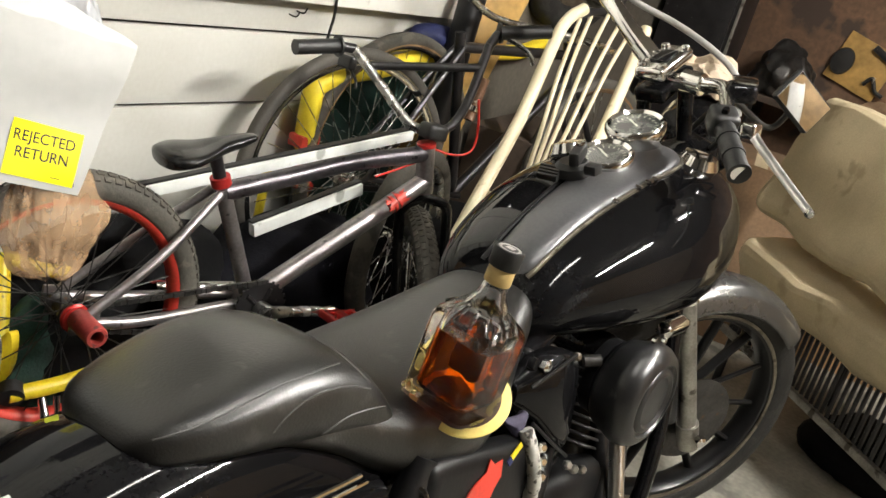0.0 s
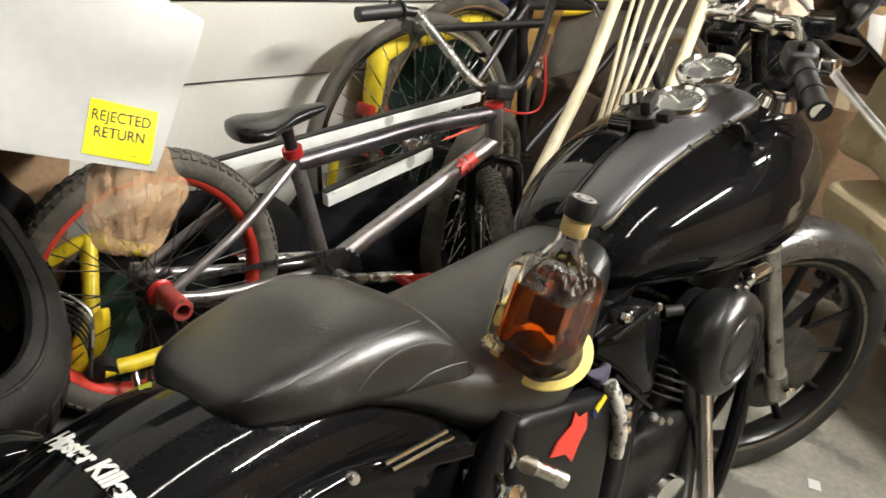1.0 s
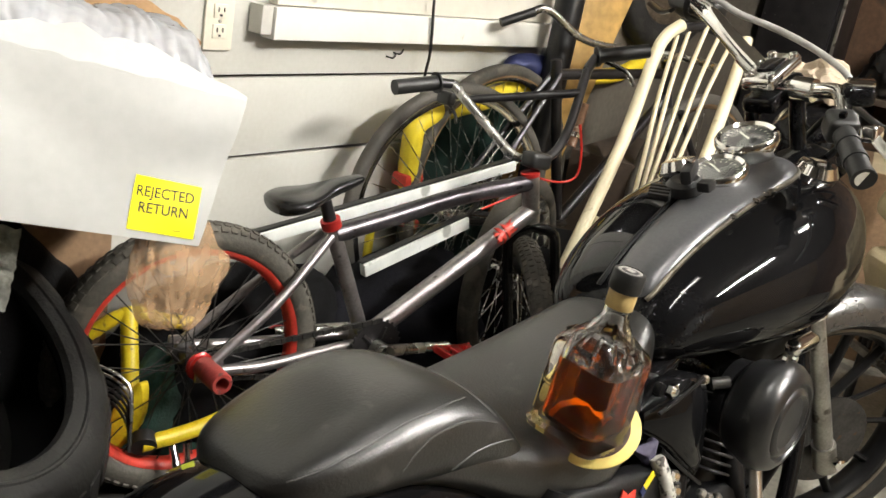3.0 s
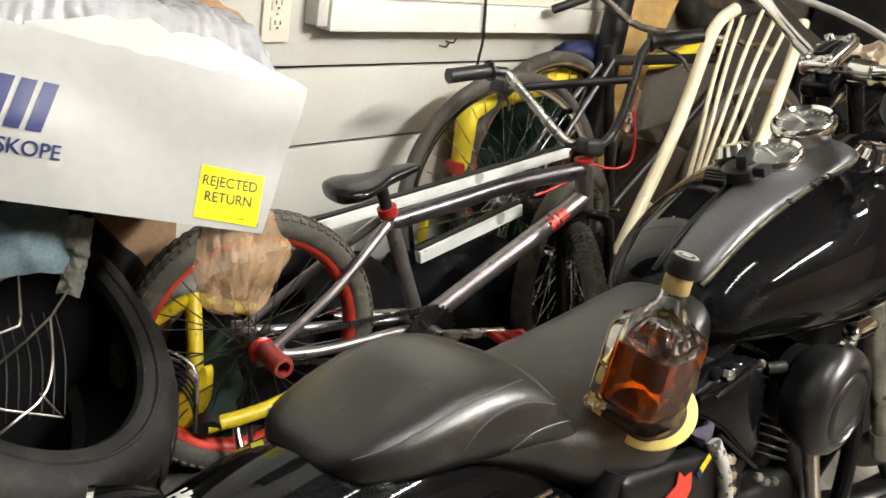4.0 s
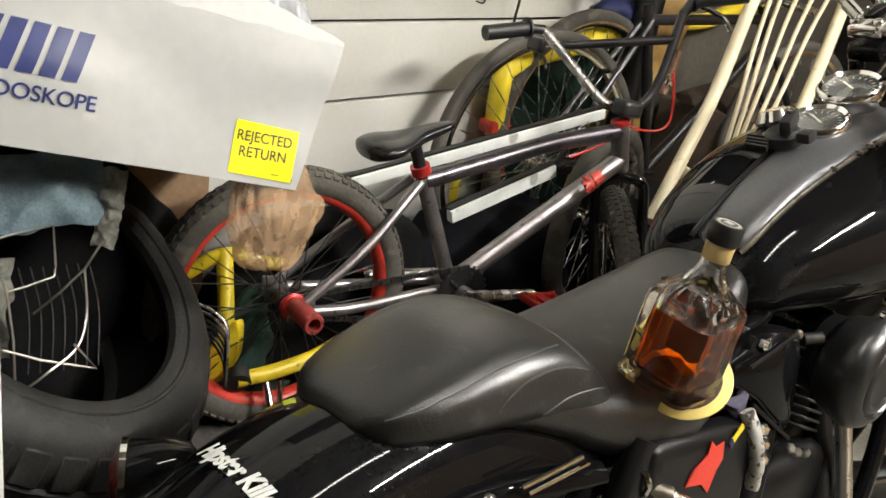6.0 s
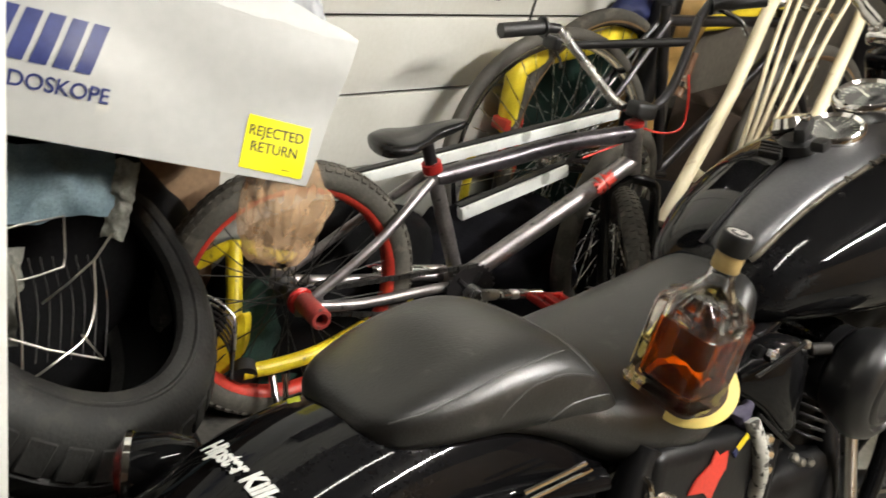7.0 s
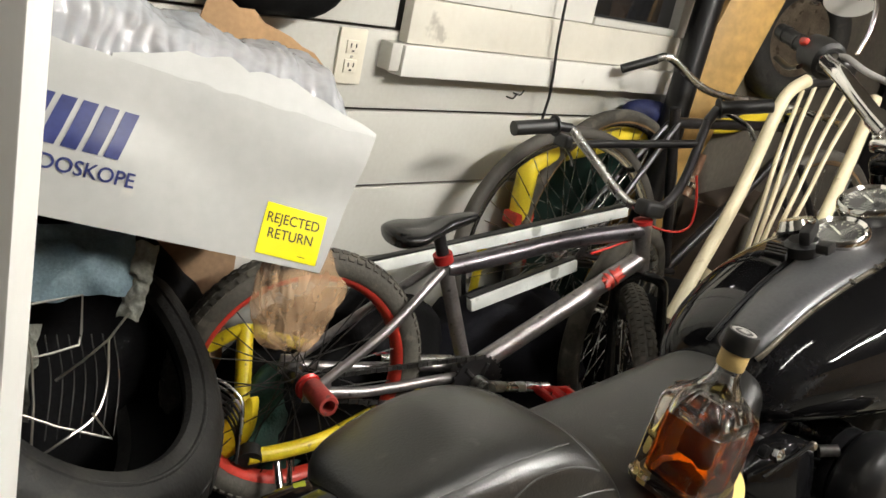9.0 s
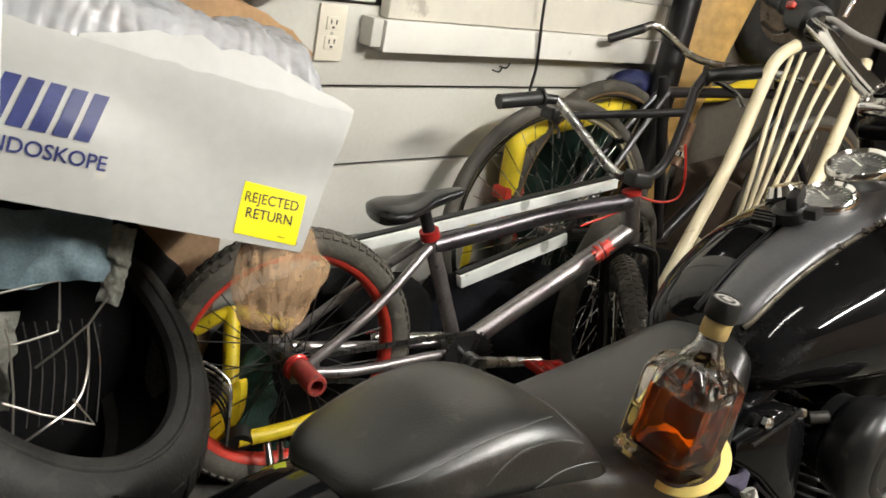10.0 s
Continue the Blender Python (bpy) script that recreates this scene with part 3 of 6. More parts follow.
        for q in ((-0.28, 0.557), (-0.1, 0.603)):
            part("bolt", at(lathe([(0, 0), (0.009, 0), (0.009, 0.006), (0.006, 0.01), (0, 0.01)], 12), aim((q[0], s * 0.136, q[1]), (0, s, 0))), CHROME, strut)
        put("shock_absorber", tube([(0.02, s * 0.145, 0.30), (0.16, s * 0.145, 0.60)], 0.022, 12, smooth=False), BLACK_SATIN)
        spring = [(0.03 + 0.12 * t + 0.0, s * 0.145 + 0.03 * math.cos(t * 44), 0.33 + 0.24 * t + 0.03 * math.sin(t * 44)) for t in [k / 70 for k in range(71)]]
        put("shock_spring", tube(spring, 0.0045, 6, smooth=False), CHROME)
        sig = put("turn_signal", at(lathe([(0, -0.045), (0.016, -0.043), (0.03, -0.03), (0.036, -0.005), (0.036, 0.03), (0.033, 0.034)], 24), aim((-0.335, s * 0.15, 0.585), (-1, s * 0.55, 0.05)) @ Matrix.Scale(1.15, 4)), BLACK_GLOSS, "black bullet turn signal with red lens")
        part("lens", at(lathe([(0.032, 0.03), (0.031, 0.036), (0.02, 0.043), (0, 0.046)], 24), aim((-0.335, s * 0.15, 0.585), (-1, s * 0.55, 0.05)) @ Matrix.Scale(1.15, 4)), RED_LENS, sig)
        part("trim_ring", at(lathe([(0.034, 0.026), (0.0375, 0.028), (0.0375, 0.034), (0.034, 0.036)], 24, True), aim((-0.335, s * 0.15, 0.585), (-1, s * 0.55, 0.05)) @ Matrix.Scale(1.15, 4)), CHROME, sig)
        part("stalk", bar((-0.33, s * 0.09, 0.575), (-0.33, s * 0.13, 0.585), 0.009), BLACK_SATIN, sig)
    put("tape_patch", at(rbox(0.02, 0.014, 0.003, 0.001), aim((-0.226, 0.05, 0.679), (-0.25, 0.12, 1))), LEMON_TAPE, "yellow-green tape scrap")
    put("tail_light", at(rbox(0.05, 0.09, 0.05, 0.015, 3), pose(-0.45, 0, 0.42)), RED_LENS)

    # tank with console and two gauges
    tank_bm = superloft(smooth_stations([(0.452, 0, 0.69, 0.712, 0.03), (0.464, 0, 0.672, 0.742, 0.078), (0.488, 0, 0.664, 0.782, 0.112), (0.53, 0, 0.658, 0.818, 0.138), (0.6, 0, 0.652, 0.856, 0.168), (0.72, 0, 0.645, 0.902, 0.203), (0.85, 0, 0.642, 0.936, 0.218), (0.98, 0, 0.655, 0.95, 0.2), (1.07, 0, 0.69, 0.944, 0.165), (1.12, 0, 0.725, 0.922, 0.122), (1.155, 0, 0.79, 0.883, 0.045)]), 64, 2.3)
    tank_tree = bvhtree.BVHTree.FromBMesh(tank_bm)
    put("fuel_tank", tank_bm, BLACK_GLOSS, "glossy black teardrop fuel tank", sharp=60)
    dash_st = smooth_stations([(0.468, -0.0109, 0.7, 0.742, 0.0271), (0.48, -0.0175, 0.71, 0.772, 0.0405), (0.5, -0.0259, 0.74, 0.804, 0.0441), (0.55, -0.031, 0.79, 0.842, 0.047), (0.61, -0.033, 0.825, 0.874, 0.051), (0.7, -0.033, 0.855, 0.906, 0.059), (0.78, -0.0235, 0.87, 0.926, 0.0735), (0.85, -0.014, 0.885, 0.946, 0.086), (0.91, -0.01, 0.9, 0.962, 0.082), (0.95, -0.006, 0.915, 0.962, 0.064), (0.978, 0, 0.93, 0.953, 0.03)])
    dash = put("console", superloft(dash_st, 36, 2.5), GREY_SATIN, "dark grey satin dash console along the tank", sharp=60)
    for s in (-1, 1):
        edge = []
        for x, y, _, _, w in dash_st[6:]:
            hit = tank_tree.ray_cast(Vector((x, y + s * (w + 0.001), 1.2)), Vector((0, 0, -1)))[0]
            if hit:
                edge.append(hit + Vector((0, 0, 0.002)))
        part("edge_trim", tube(edge, 0.0042, 8, smooth=False), TARNISHED if s < 0 else BLACK_SATIN, dash)
    for x, y, z, r, name in ((0.895, 0.0, 0.985, 0.052, "speedometer"), (0.788, -0.004, 0.932, 0.047, "tachometer")):
        axis = Vector((-0.45, -0.02, 1)).normalized()
        g = put(name, at(lathe([(0, -0.03), (r * 0.9, -0.03), (r, -0.012), (r + 0.006, 0.004), (r + 0.005, 0.013), (r, 0.018), (r - 0.006, 0.013), (r - 0.007, 0.006)], 40), aim((x, y, z), axis)), CHROME, "round gauge with chrome bezel and grey dial")
        part("dial", at(lathe([(0, 0.005), (r - 0.005, 0.005), (r - 0.005, 0.007), (0, 0.007)], 40), aim((x, y, z), axis)), DIAL, g)
        base = aim((x, y, z), axis)
        for k in range(17):
            a = radians(-40 + 260 * k / 16)
            part("tick", at(rbox(0.0055, 0.0015, 0.0008, 0), base @ pose((r - 0.013) * math.cos(a), (r - 0.013) * math.sin(a), 0.0078, 0, 0, math.degrees(a))), DIAL_MARK, g)
        part("needle", at(rbox(0.034, 0.0032, 0.001, 0), base @ pose(-0.008, 0.008, 0.0095, 0, 0, 140)), DIAL_MARK, g)
        part("trip_window", at(rbox(0.026, 0.011, 0.001, 0), base @ pose(0.014, 0, 0.0082, 0, 0, 90)), BLACK_PLASTIC, g)
        gl = part("gauge_glass", at(lathe([(0, 0.0135), (r - 0.006, 0.0115), (r - 0.006, 0.0125), (0, 0.0148)], 40), base), LENS, g)
        gl.visible_shadow = False
    sw = put("ignition_switch", at(lathe([(0, 0), (0.021, 0), (0.021, 0.014), (0.016, 0.02), (0, 0.02)], 20), aim((0.708, 0.012, 0.906), (-0.3, 0, 1)) @ Matrix.Diagonal((1.5, 1.5, 1.3, 1))), BLACK_PLASTIC, "black ignition switch knob")
    part("knob", at(rbox(0.02, 0.07, 0.026, 0.007), aim((0.70, 0.004, 0.944), (-0.3, 0, 1)) @ pose(0, 0, 0, 0, 0, 18)), BLACK_PLASTIC, sw)
    part("knob_tab", at(rbox(0.024, 0.026, 0.018, 0.005), aim((0.69, -0.034, 0.925), (-0.3, 0, 1))), BLACK_PLASTIC, sw)
    part("key_slot", at(rbox(0.012, 0.014, 0.006, 0.002), aim((0.694, 0.0, 0.962), (-0.3, 0, 1))), CHROME, sw)
    for k in range(4):
        part("rib", at(rbox(0.04, 0.006, 0.012, 0.002), aim((0.685 - 0.009 * k, 0.045 - 0.004 * k, 0.912 - 0.004 * k), (-0.4, 0, 1))), BLACK_PLASTIC, sw)
    for s, x in ((-1, 0.975), (1, 0.84)):
        cap = put("tank_cap", at(lathe([(0, 0), (0.04, 0), (0.042, 0.006), (0.038, 0.014), (0.033, 0.024), (0.012, 0.028), (0, 0.028)], 10), aim((x, s * 0.098, 0.932 if x > 0.9 else 0.922), (-0.1, s * 0.28, 1))), CHROME, "chrome fuel cap")
        part("ridge", at(lathe([(0.03, 0.018), (0.0335, 0.013), (0.0355, 0.0135), (0.032, 0.02)], 28, True), aim((x, s * 0.098, 0.932 if x > 0.9 else 0.922), (-0.1, s * 0.28, 1))), DARK_STEEL, cap)
    for x, z in ((0.66, 0.893), (0.735, 0.912), (0.77, 0.919), (0.795, 0.923)):
        put("console_bolt", at(lathe([(0, 0), (0.006, 0), (0.006, 0.004), (0, 0.006)], 12), aim((x, -0.1, z - 0.009), (-0.2, -0.4, 1))), CHROME)

    # frame, engine and side covers
    for s in (-1, 1):
        put("frame_rail", tube([(-0.05, s * 0.085, 0.55), (0.3, s * 0.095, 0.57), (0.48, s * 0.09, 0.66), (0.8, s * 0.03, 0.72), (1.08, s * 0.02, 0.83)], 0.018, 10), BLACK_GLOSS)
        put("down_tube", tube([(1.12, s * 0.03, 0.80), (1.04, s * 0.1, 0.45), (0.95, s * 0.11, 0.2), (0.8, s * 0.11, 0.15), (0.25, s * 0.11, 0.16)], 0.017, 10), BLACK_GLOSS)
    put("backbone", bar((0.55, 0, 0.68), (1.1, 0, 0.83), 0.03, 14), BLACK_GLOSS)
    put("oil_tank", at(rbox(0.24, 0.16, 0.24, 0.04, 4), pose(0.24, -0.06, 0.45, 0, 6, 0)), BLACK_GLOSS)
    side = put("side_cover", at(rbox(0.25, 0.05, 0.19, 0.03, 4), pose(0.26, -0.15, 0.49, 0, 8, 0)), BLACK_SATIN, "black side cover with red sticker")
    logo = bmesh.new()
    shape = [(0.0, 0.05), (0.014, 0.037), (0.032, 0.039), (0.033, 0.014), (0.02, 0.001), (0.004, -0.026), (-0.013, -0.008), (-0.05, 0.0), (-0.035, 0.018), (-0.006, 0.031)]
    logo.faces.new([logo.verts.new((u, 0, v)) for u, v in shape])
    ext = bmesh.ops.extrude_face_region(logo, geom=list(logo.faces))
    bmesh.ops.translate(logo, vec=(0, -0.002, 0), verts=[v for v in ext["geom"] if isinstance(v, bmesh.types.BMVert)])
    bmesh.ops.recalc_face_normals(logo, faces=logo.faces)
    part("sticker", at(logo, pose(0.269, -0.176, 0.526)), RED_PAINT, side, "jagged red sticker")
    part("sticker", at(rbox(0.03, 0.002, 0.01, 0.0005), pose(0.335, -0.1765, 0.566, 0, -35, 0)), YELLOW_PAINT, side, "small yellow and blue sticker")
    part("sticker", at(rbox(0.01, 0.0025, 0.011, 0.0005), pose(0.321, -0.177, 0.556, 0, -35, 0)), BLUE_FABRIC, side)
    rag = superloft(smooth_stations([(0.352, -0.14, 0.588, 0.60, 0.006), (0.365, -0.15, 0.572, 0.607, 0.009), (0.382, -0.15, 0.575, 0.603, 0.008), (0.394, -0.14, 0.583, 0.597, 0.005)]), 16, 2.0)
    put("tucked_rag", wobble(rag, 0.01, 40), PURPLE_CLOTH, "purple-grey cloth scrap tucked by the seat")
    lug = put("seat_bolt_lug", at(rbox(0.03, 0.015, 0.02, 0.006), pose(0.44, -0.125, 0.655, 0, 30, 0)), BLACK_SATIN)
    part("bolt", at(lathe([(0, 0), (0.011, 0), (0.011, 0.008), (0.006, 0.012), (0, 0.012)], 6), aim((0.445, -0.136, 0.657), (0, -1, 0))), CHROME, lug)
    put("chrome_hose", wobble(tube([(0.372, -0.165, 0.585), (0.376, -0.178, 0.555), (0.386, -0.183, 0.51), (0.398, -0.175, 0.465)], 0.0105, 14), 0.0025, 90, 4), DIRTY_SLEEVE, "pale dirty metal tube")
    for x, z in ((0.418, 0.545), (0.425, 0.52), (0.428, 0.495)):
        put("banjo_bolt", at(lathe([(0, 0), (0.009, 0), (0.009, 0.01), (0.005, 0.014), (0, 0.014)], 6), aim((x, -0.165, z), (-0.4, -1, 0.3))), CHROME)
    put("coil_bracket", at(rbox(0.09, 0.02, 0.055, 0.012, 3), pose(0.48, -0.1, 0.63, 0, 25, 0)), BLACK_PLASTIC)
    plate = superloft([(0.40, -0.105, 0.60, 0.635, 0.02), (0.45, -0.12, 0.565, 0.67, 0.028), (0.50, -0.125, 0.52, 0.672, 0.03), (0.54, -0.122, 0.49, 0.66, 0.028), (0.565, -0.11, 0.52, 0.64, 0.015)], 24, 3.2)
    cover = put("battery_cover", plate, BLACK_GLOSS, "black cover plate under the tank")
    part("edge_strip", tube([(0.41, -0.142, 0.632), (0.46, -0.152, 0.652), (0.505, -0.157, 0.668)], 0.003, 8), BLACK_SATIN, cover)
    part("edge_strip", tube([(0.42, -0.148, 0.575), (0.47, -0.153, 0.535), (0.53, -0.155, 0.492)], 0.003, 8), BLACK_SATIN, cover)
    part("bolt", at(lathe([(0, 0), (0.007, 0), (0.007, 0.005), (0.004, 0.008), (0, 0.008)], 12), aim((0.51, -0.154, 0.664), (-0.3, -1, 0.2))), TARNISHED, cover)
    put("choke_knob", bar((0.585, -0.13, 0.632), (0.605, -0.15, 0.636), 0.01, 14), DARK_STEEL, "dark steel intake stub")
    for x, z in ((0.545, 0.47), (0.57, 0.455), (0.60, 0.445)):
        put("engine_bolt", at(lathe([(0, 0), (0.008, 0), (0.008, 0.008), (0.005, 0.011), (0, 0.011)], 6), aim((x, -0.15, z), (-0.5, -1, 0.3))), CAST_ALLOY)
    put("crankcase", at(rbox(0.42, 0.2, 0.24, 0.05, 4), pose(0.68, 0, 0.26)), BLACK_SATIN, "black engine crankcase")
    for name, tilt, x in (("rear_cylinder", -22, 0.60), ("front_cylinder", 23, 0.80)):
        cyl = put(name, at(lathe([(0, 0), (0.06, 0), (0.06, 0.2), (0, 0.2)], 20), pose(x, 0, 0.36, 0, tilt, 0)), BLACK_SATIN)
        for k in range(9):
            part("cooling_fin", at(rbox(0.155, 0.155, 0.006, 0.002, 1), pose(x, 0, 0.36, 0, tilt, 0) @ pose(0, 0, 0.03 + 0.0165 * k)), BLACK_PLASTIC, cyl)
        part("rocker_box", at(rbox(0.15, 0.13, 0.06, 0.02, 3), pose(x, 0, 0.36, 0, tilt, 0) @ pose(0, 0, 0.215)), BLACK_GLOSS, cyl)
    air = put("air_cleaner", disc_y([(0, -0.045), (0.07, -0.045), (0.078, -0.036), (0.083, -0.02), (0.089, -0.006), (0.092, 0.006), (0.09, 0.018), (0.083, 0.03), (0.073, 0.037), (0.066, 0.038), (0.063, 0.033), (0.058, 0.033), (0.055, 0.038), (0.048, 0.04), (0.043, 0.035), (0.02, 0.037), (0, 0.037)], 56), DOME_SATIN, "round satin black air cleaner cover", sharp=50)
    air.matrix_local = pose(0.66, -0.195, 0.584, 8, 0, -1)
    part("back_plate", disc_y([(0, -0.07), (0.065, -0.07), (0.068, -0.05), (0, -0.044)], 40), BLACK_SATIN, air)
    for k in range(7):
        a = radians(-60 + 25 * k)
        part("screw", disc_y([(0, 0), (0.006, 0), (0.006, 0.006), (0, 0.007)], 8), CHROME, air).location = (0.096 * math.cos(a), 0.0, 0.096 * math.sin(a))
    rod = put("pushrod_tube", bar((0.636, -0.242, 0.17), (0.672, -0.172, 0.50), 0.0135, 20), POLISHED, "bright chrome pushrod tube")
    part("collar", bar((0.636, -0.242, 0.165), (0.6425, -0.229, 0.23), 0.019, 20), CHROME, rod)
    put("pushrod_tube", bar((0.83, -0.13, 0.22), (0.79, -0.125, 0.5), 0.012, 12), DARK_STEEL)
    cover = put("cam_cover", disc_y([(0, 0), (0.085, 0), (0.09, 0.012), (0.08, 0.03), (0.04, 0.036), (0, 0.036)], 32), CHROME, "chrome engine side cover")
    cover.matrix_local = pose(0.70, -0.125, 0.20, 180, 0, 0)
    for pts in ([(0.57, -0.09, 0.5), (0.5, -0.12, 0.42), (0.42, -0.14, 0.3), (0.3, -0.17, 0.24), (-0.35, -0.2, 0.24)], [(0.83, -0.05, 0.46), (0.82, -0.08, 0.36), (0.76, -0.12, 0.22), (0.6, -0.17, 0.14), (-0.35, -0.2, 0.14)]):
        put("exhaust_pipe", tube(pts, 0.022, 14), BLACK_SATIN, "black exhaust pipe")
    foot = put("foot_peg", bar((0.13, -0.135, 0.555), (0.178, -0.182, 0.53), 0.0125, 14), TARNISHED, "dirty alloy passenger foot peg")
    part("peg_tip", bar((0.176, -0.18, 0.531), (0.212, -0.208, 0.508), 0.0105, 14), STEEL, foot)
    put("peg_bracket", at(lathe([(0, -0.02), (0.02, -0.018), (0.024, 0.0), (0.018, 0.016), (0, 0.02)], 20), aim((0.15, -0.165, 0.49), (0, -1, 0.3))), CHROME, "chrome peg bracket")
    put("kick_stand", tube([(0.72, 0.11, 0.17), (0.78, 0.25, 0.07), (0.8, 0.322, 0.062)], 0.012, 10), DARK_STEEL)
    put("horn_cover", at(rbox(0.1, 0.03, 0.03, 0.012, 3), pose(0.945, -0.125, 0.625, 25, 0, 0)), CHROME, "small chrome cover under the tank")

    # front end, turned a little to the right
    head, axis = Vector((1.07, 0, 0.86)), Vector((-0.42, 0, 0.9075))
    steer = Matrix.Translation(head) @ Matrix.Rotation(radians(STEER), 4, axis) @ Matrix.Translation(-head)
    axle = Vector((FRONT_AXLE, 0, 0.33))
    fw = put("front_wheel", at(disc_y([(0, -0.06), (0.035, -0.06), (0.045, -0.03), (0.045, 0.03), (0.035, 0.06), (0, 0.06)]), Matrix()), CAST_ALLOY)
    fw.matrix_local = steer @ Matrix.Translation(axle)
    part("tyre", tyre_bm(0.33, 0.037, 1.2), RUBBER, fw)
    part("rim", ring_bm(0.262, 0.022, 0.066), BLACK_SATIN, fw)
    for sd in (-1, 1):
        part("rim_edge", at(ring_bm(0.266, 0.008, 0.006), pose(0, sd * 0.034, 0)), TARNISHED, fw, "dull brownish machined rim edge")
    for k in range(13):
        a = 2 * math.pi * k / 13
        c, s = math.cos(a), math.sin(a)
        part("spoke", tube([(0.03 * c, 0.01, 0.03 * s), (0.245 * c, 0, 0.245 * s)], 0.007, 8, smooth=False, flat=1.7), BLACK_SATIN, fw)
    part("brake_disc", disc_y([(0.07, -0.0025), (0.11, -0.0025), (0.11, 0.0025), (0.07, 0.0025)], 40), DARK_STEEL, fw).location = (0, -0.062, 0)
    rings = []
    for k in range(26):
        a = radians(44 + 78 * k / 25)
        ring = []
        for j in range(11):
            b = math.pi * j / 10
            ring.append(Vector(((0.350 - 0.06 * (1 - math.sin(b) ** 0.6)) * math.cos(a), -0.066 * math.cos(b), (0.350 - 0.06 * (1 - math.sin(b) ** 0.6)) * math.sin(a))))
        for j in range(10, -1, -1):
            b = math.pi * j / 10
            ring.append(Vector(((0.346 - 0.06 * (1 - math.sin(b) ** 0.6)) * math.cos(a), -0.062 * math.cos(b), (0.346 - 0.06 * (1 - math.sin(b) ** 0.6)) * math.sin(a))))
        rings.append(ring)
    ff = put("front_fender", rings_to_bm(rings), CHARCOAL, "charcoal satin front fender", sharp=50)
    ff.matrix_local = steer @ Matrix.Translation(axle)
    for s in (-1, 1):
        low = axle + Vector((-0.015, s * 0.098, -0.03))
        leg = put("fork_leg", bar(low, low + axis * 0.42, 0.0205, 18), CAST_ALLOY, "dull alloy fork slider")
        leg.matrix_local = steer
        part("fork_tube", bar(low + axis * 0.41, low + axis * 0.7, 0.0205, 16), CHROME, leg)
        part("dust_cap", bar(low + axis * 0.40, low + axis * 0.43, 0.026, 18), CHROME, leg)
        part("axle_clamp", bar(low - axis * 0.02, low + axis * 0.05, 0.026, 18), CAST_ALLOY, leg)
        part("axle_nut", at(lathe([(0, 0), (0.014, 0), (0.014, 0.014), (0.008, 0.018), (0, 0.018)], 6), aim(low + Vector((0.0, s * 0.03, 0.02)), (0, s, 0))), CHROME, leg)
    for d in (0.52, 0.68):
        tree = put("triple_clamp", at(rbox(0.09, 0.25, 0.035, 0.012, 3), aim(axle + Vector((-0.03, 0, -0.03)) + axis * d, axis)), BLACK_GLOSS)
        tree.matrix_local = steer
    calp = put("brake_caliper", at(rbox(0.06, 0.05, 0.11, 0.015, 3), Matrix.Translation(axle) @ pose(-0.12, -0.085, 0.06, 0, -20, 0)), BLACK_SATIN)
    calp.matrix_local = steer

    # handlebars and controls
    clamp = on_bike(1.845, 0.575, 1.07)
    left = [clamp, on_bike(1.868, 0.66, 1.115), on_bike(1.905, 0.745, 1.163), on_bike(1.975, 0.815, 1.183), on_bike(2.05, 0.872, 1.192), on_bike(2.12, 1.0, 1.222)]
    right = [clamp, on_bike(1.83, 0.50, 1.075), on_bike(1.79, 0.44, 1.085), on_bike(1.72, 0.405, 1.06), on_bike(1.65, 0.38, 1.035), on_bike(1.56, 0.31, 0.985)]
    put("handlebar", tube(right[::-1] + left[1:], 0.0145, 14), CHROME, "chrome handlebar")
    put("left_bar_sleeve", tube(left[0:4], 0.0205, 16, r_end=0.0165), CHROME)
    cm = aim(clamp, (-0.4, 0.0, 0.9)) @ Matrix.Diagonal((1.25, 1.15, 1.2, 1))
    riser = put("handlebar_clamp", at(rbox(0.05, 0.115, 0.022, 0.008, 3), cm @ pose(0, 0, 0.02)), CHROME, "chrome handlebar clamp")
    part("lower_half", at(rbox(0.052, 0.12, 0.026, 0.009, 3), cm @ pose(0, 0, -0.015)), BLACK_GLOSS, riser)
    part("badge", at(rbox(0.026, 0.05, 0.004, 0.0015), cm @ pose(0, 0, 0.0325)), BLACK_GLOSS, riser)
    for dx in (-0.017, 0.017):
        for dy in (-0.043, 0.043):
            part("bolt", at(lathe([(0, 0), (0.0075, 0), (0.0075, 0.004), (0.006, 0.006), (0.004, 0.006), (0.004, 0.002), (0, 0.002)], 14), cm @ pose(dx, dy, 0.03)), CHROME, riser)
    for e in (left[1], right[1]):
        d = (e - clamp).normalized()
        part("bar_collar", bar(clamp + d * 0.045, clamp + d * 0.085, 0.0225, 18), CHROME, riser)
    for dy in (-0.045, 0.045):
        put("riser", bar(clamp + Vector((0.012, dy, -0.025)), clamp + Vector((0.045, dy, -0.12)), 0.0155, 16), BLACK_GLOSS)
    put("headlight_shell", at(lathe([(0, -0.1), (0.05, -0.09), (0.08, -0.05), (0.088, 0), (0.088, 0.03), (0, 0.035)], 28), aim(on_bike(2.08, 0.53, 0.95), (1, -0.25, 0))), BLACK_GLOSS, "black headlight shell")
    gr = put("right_grip", tube([right[-1], right[-1] + (right[-2] - right[-1]) * 1.05], 0.0185, 16, smooth=False), BLACK_PLASTIC, "black rubber throttle grip")
    d = (right[-2] - right[-1]).normalized()
    for k in range(3):
        part("grip_ring", bar(right[-1] + d * (0.0 + 0.045 * k), right[-1] + d * (0.008 + 0.045 * k), 0.0205, 16), BLACK_PLASTIC, gr)
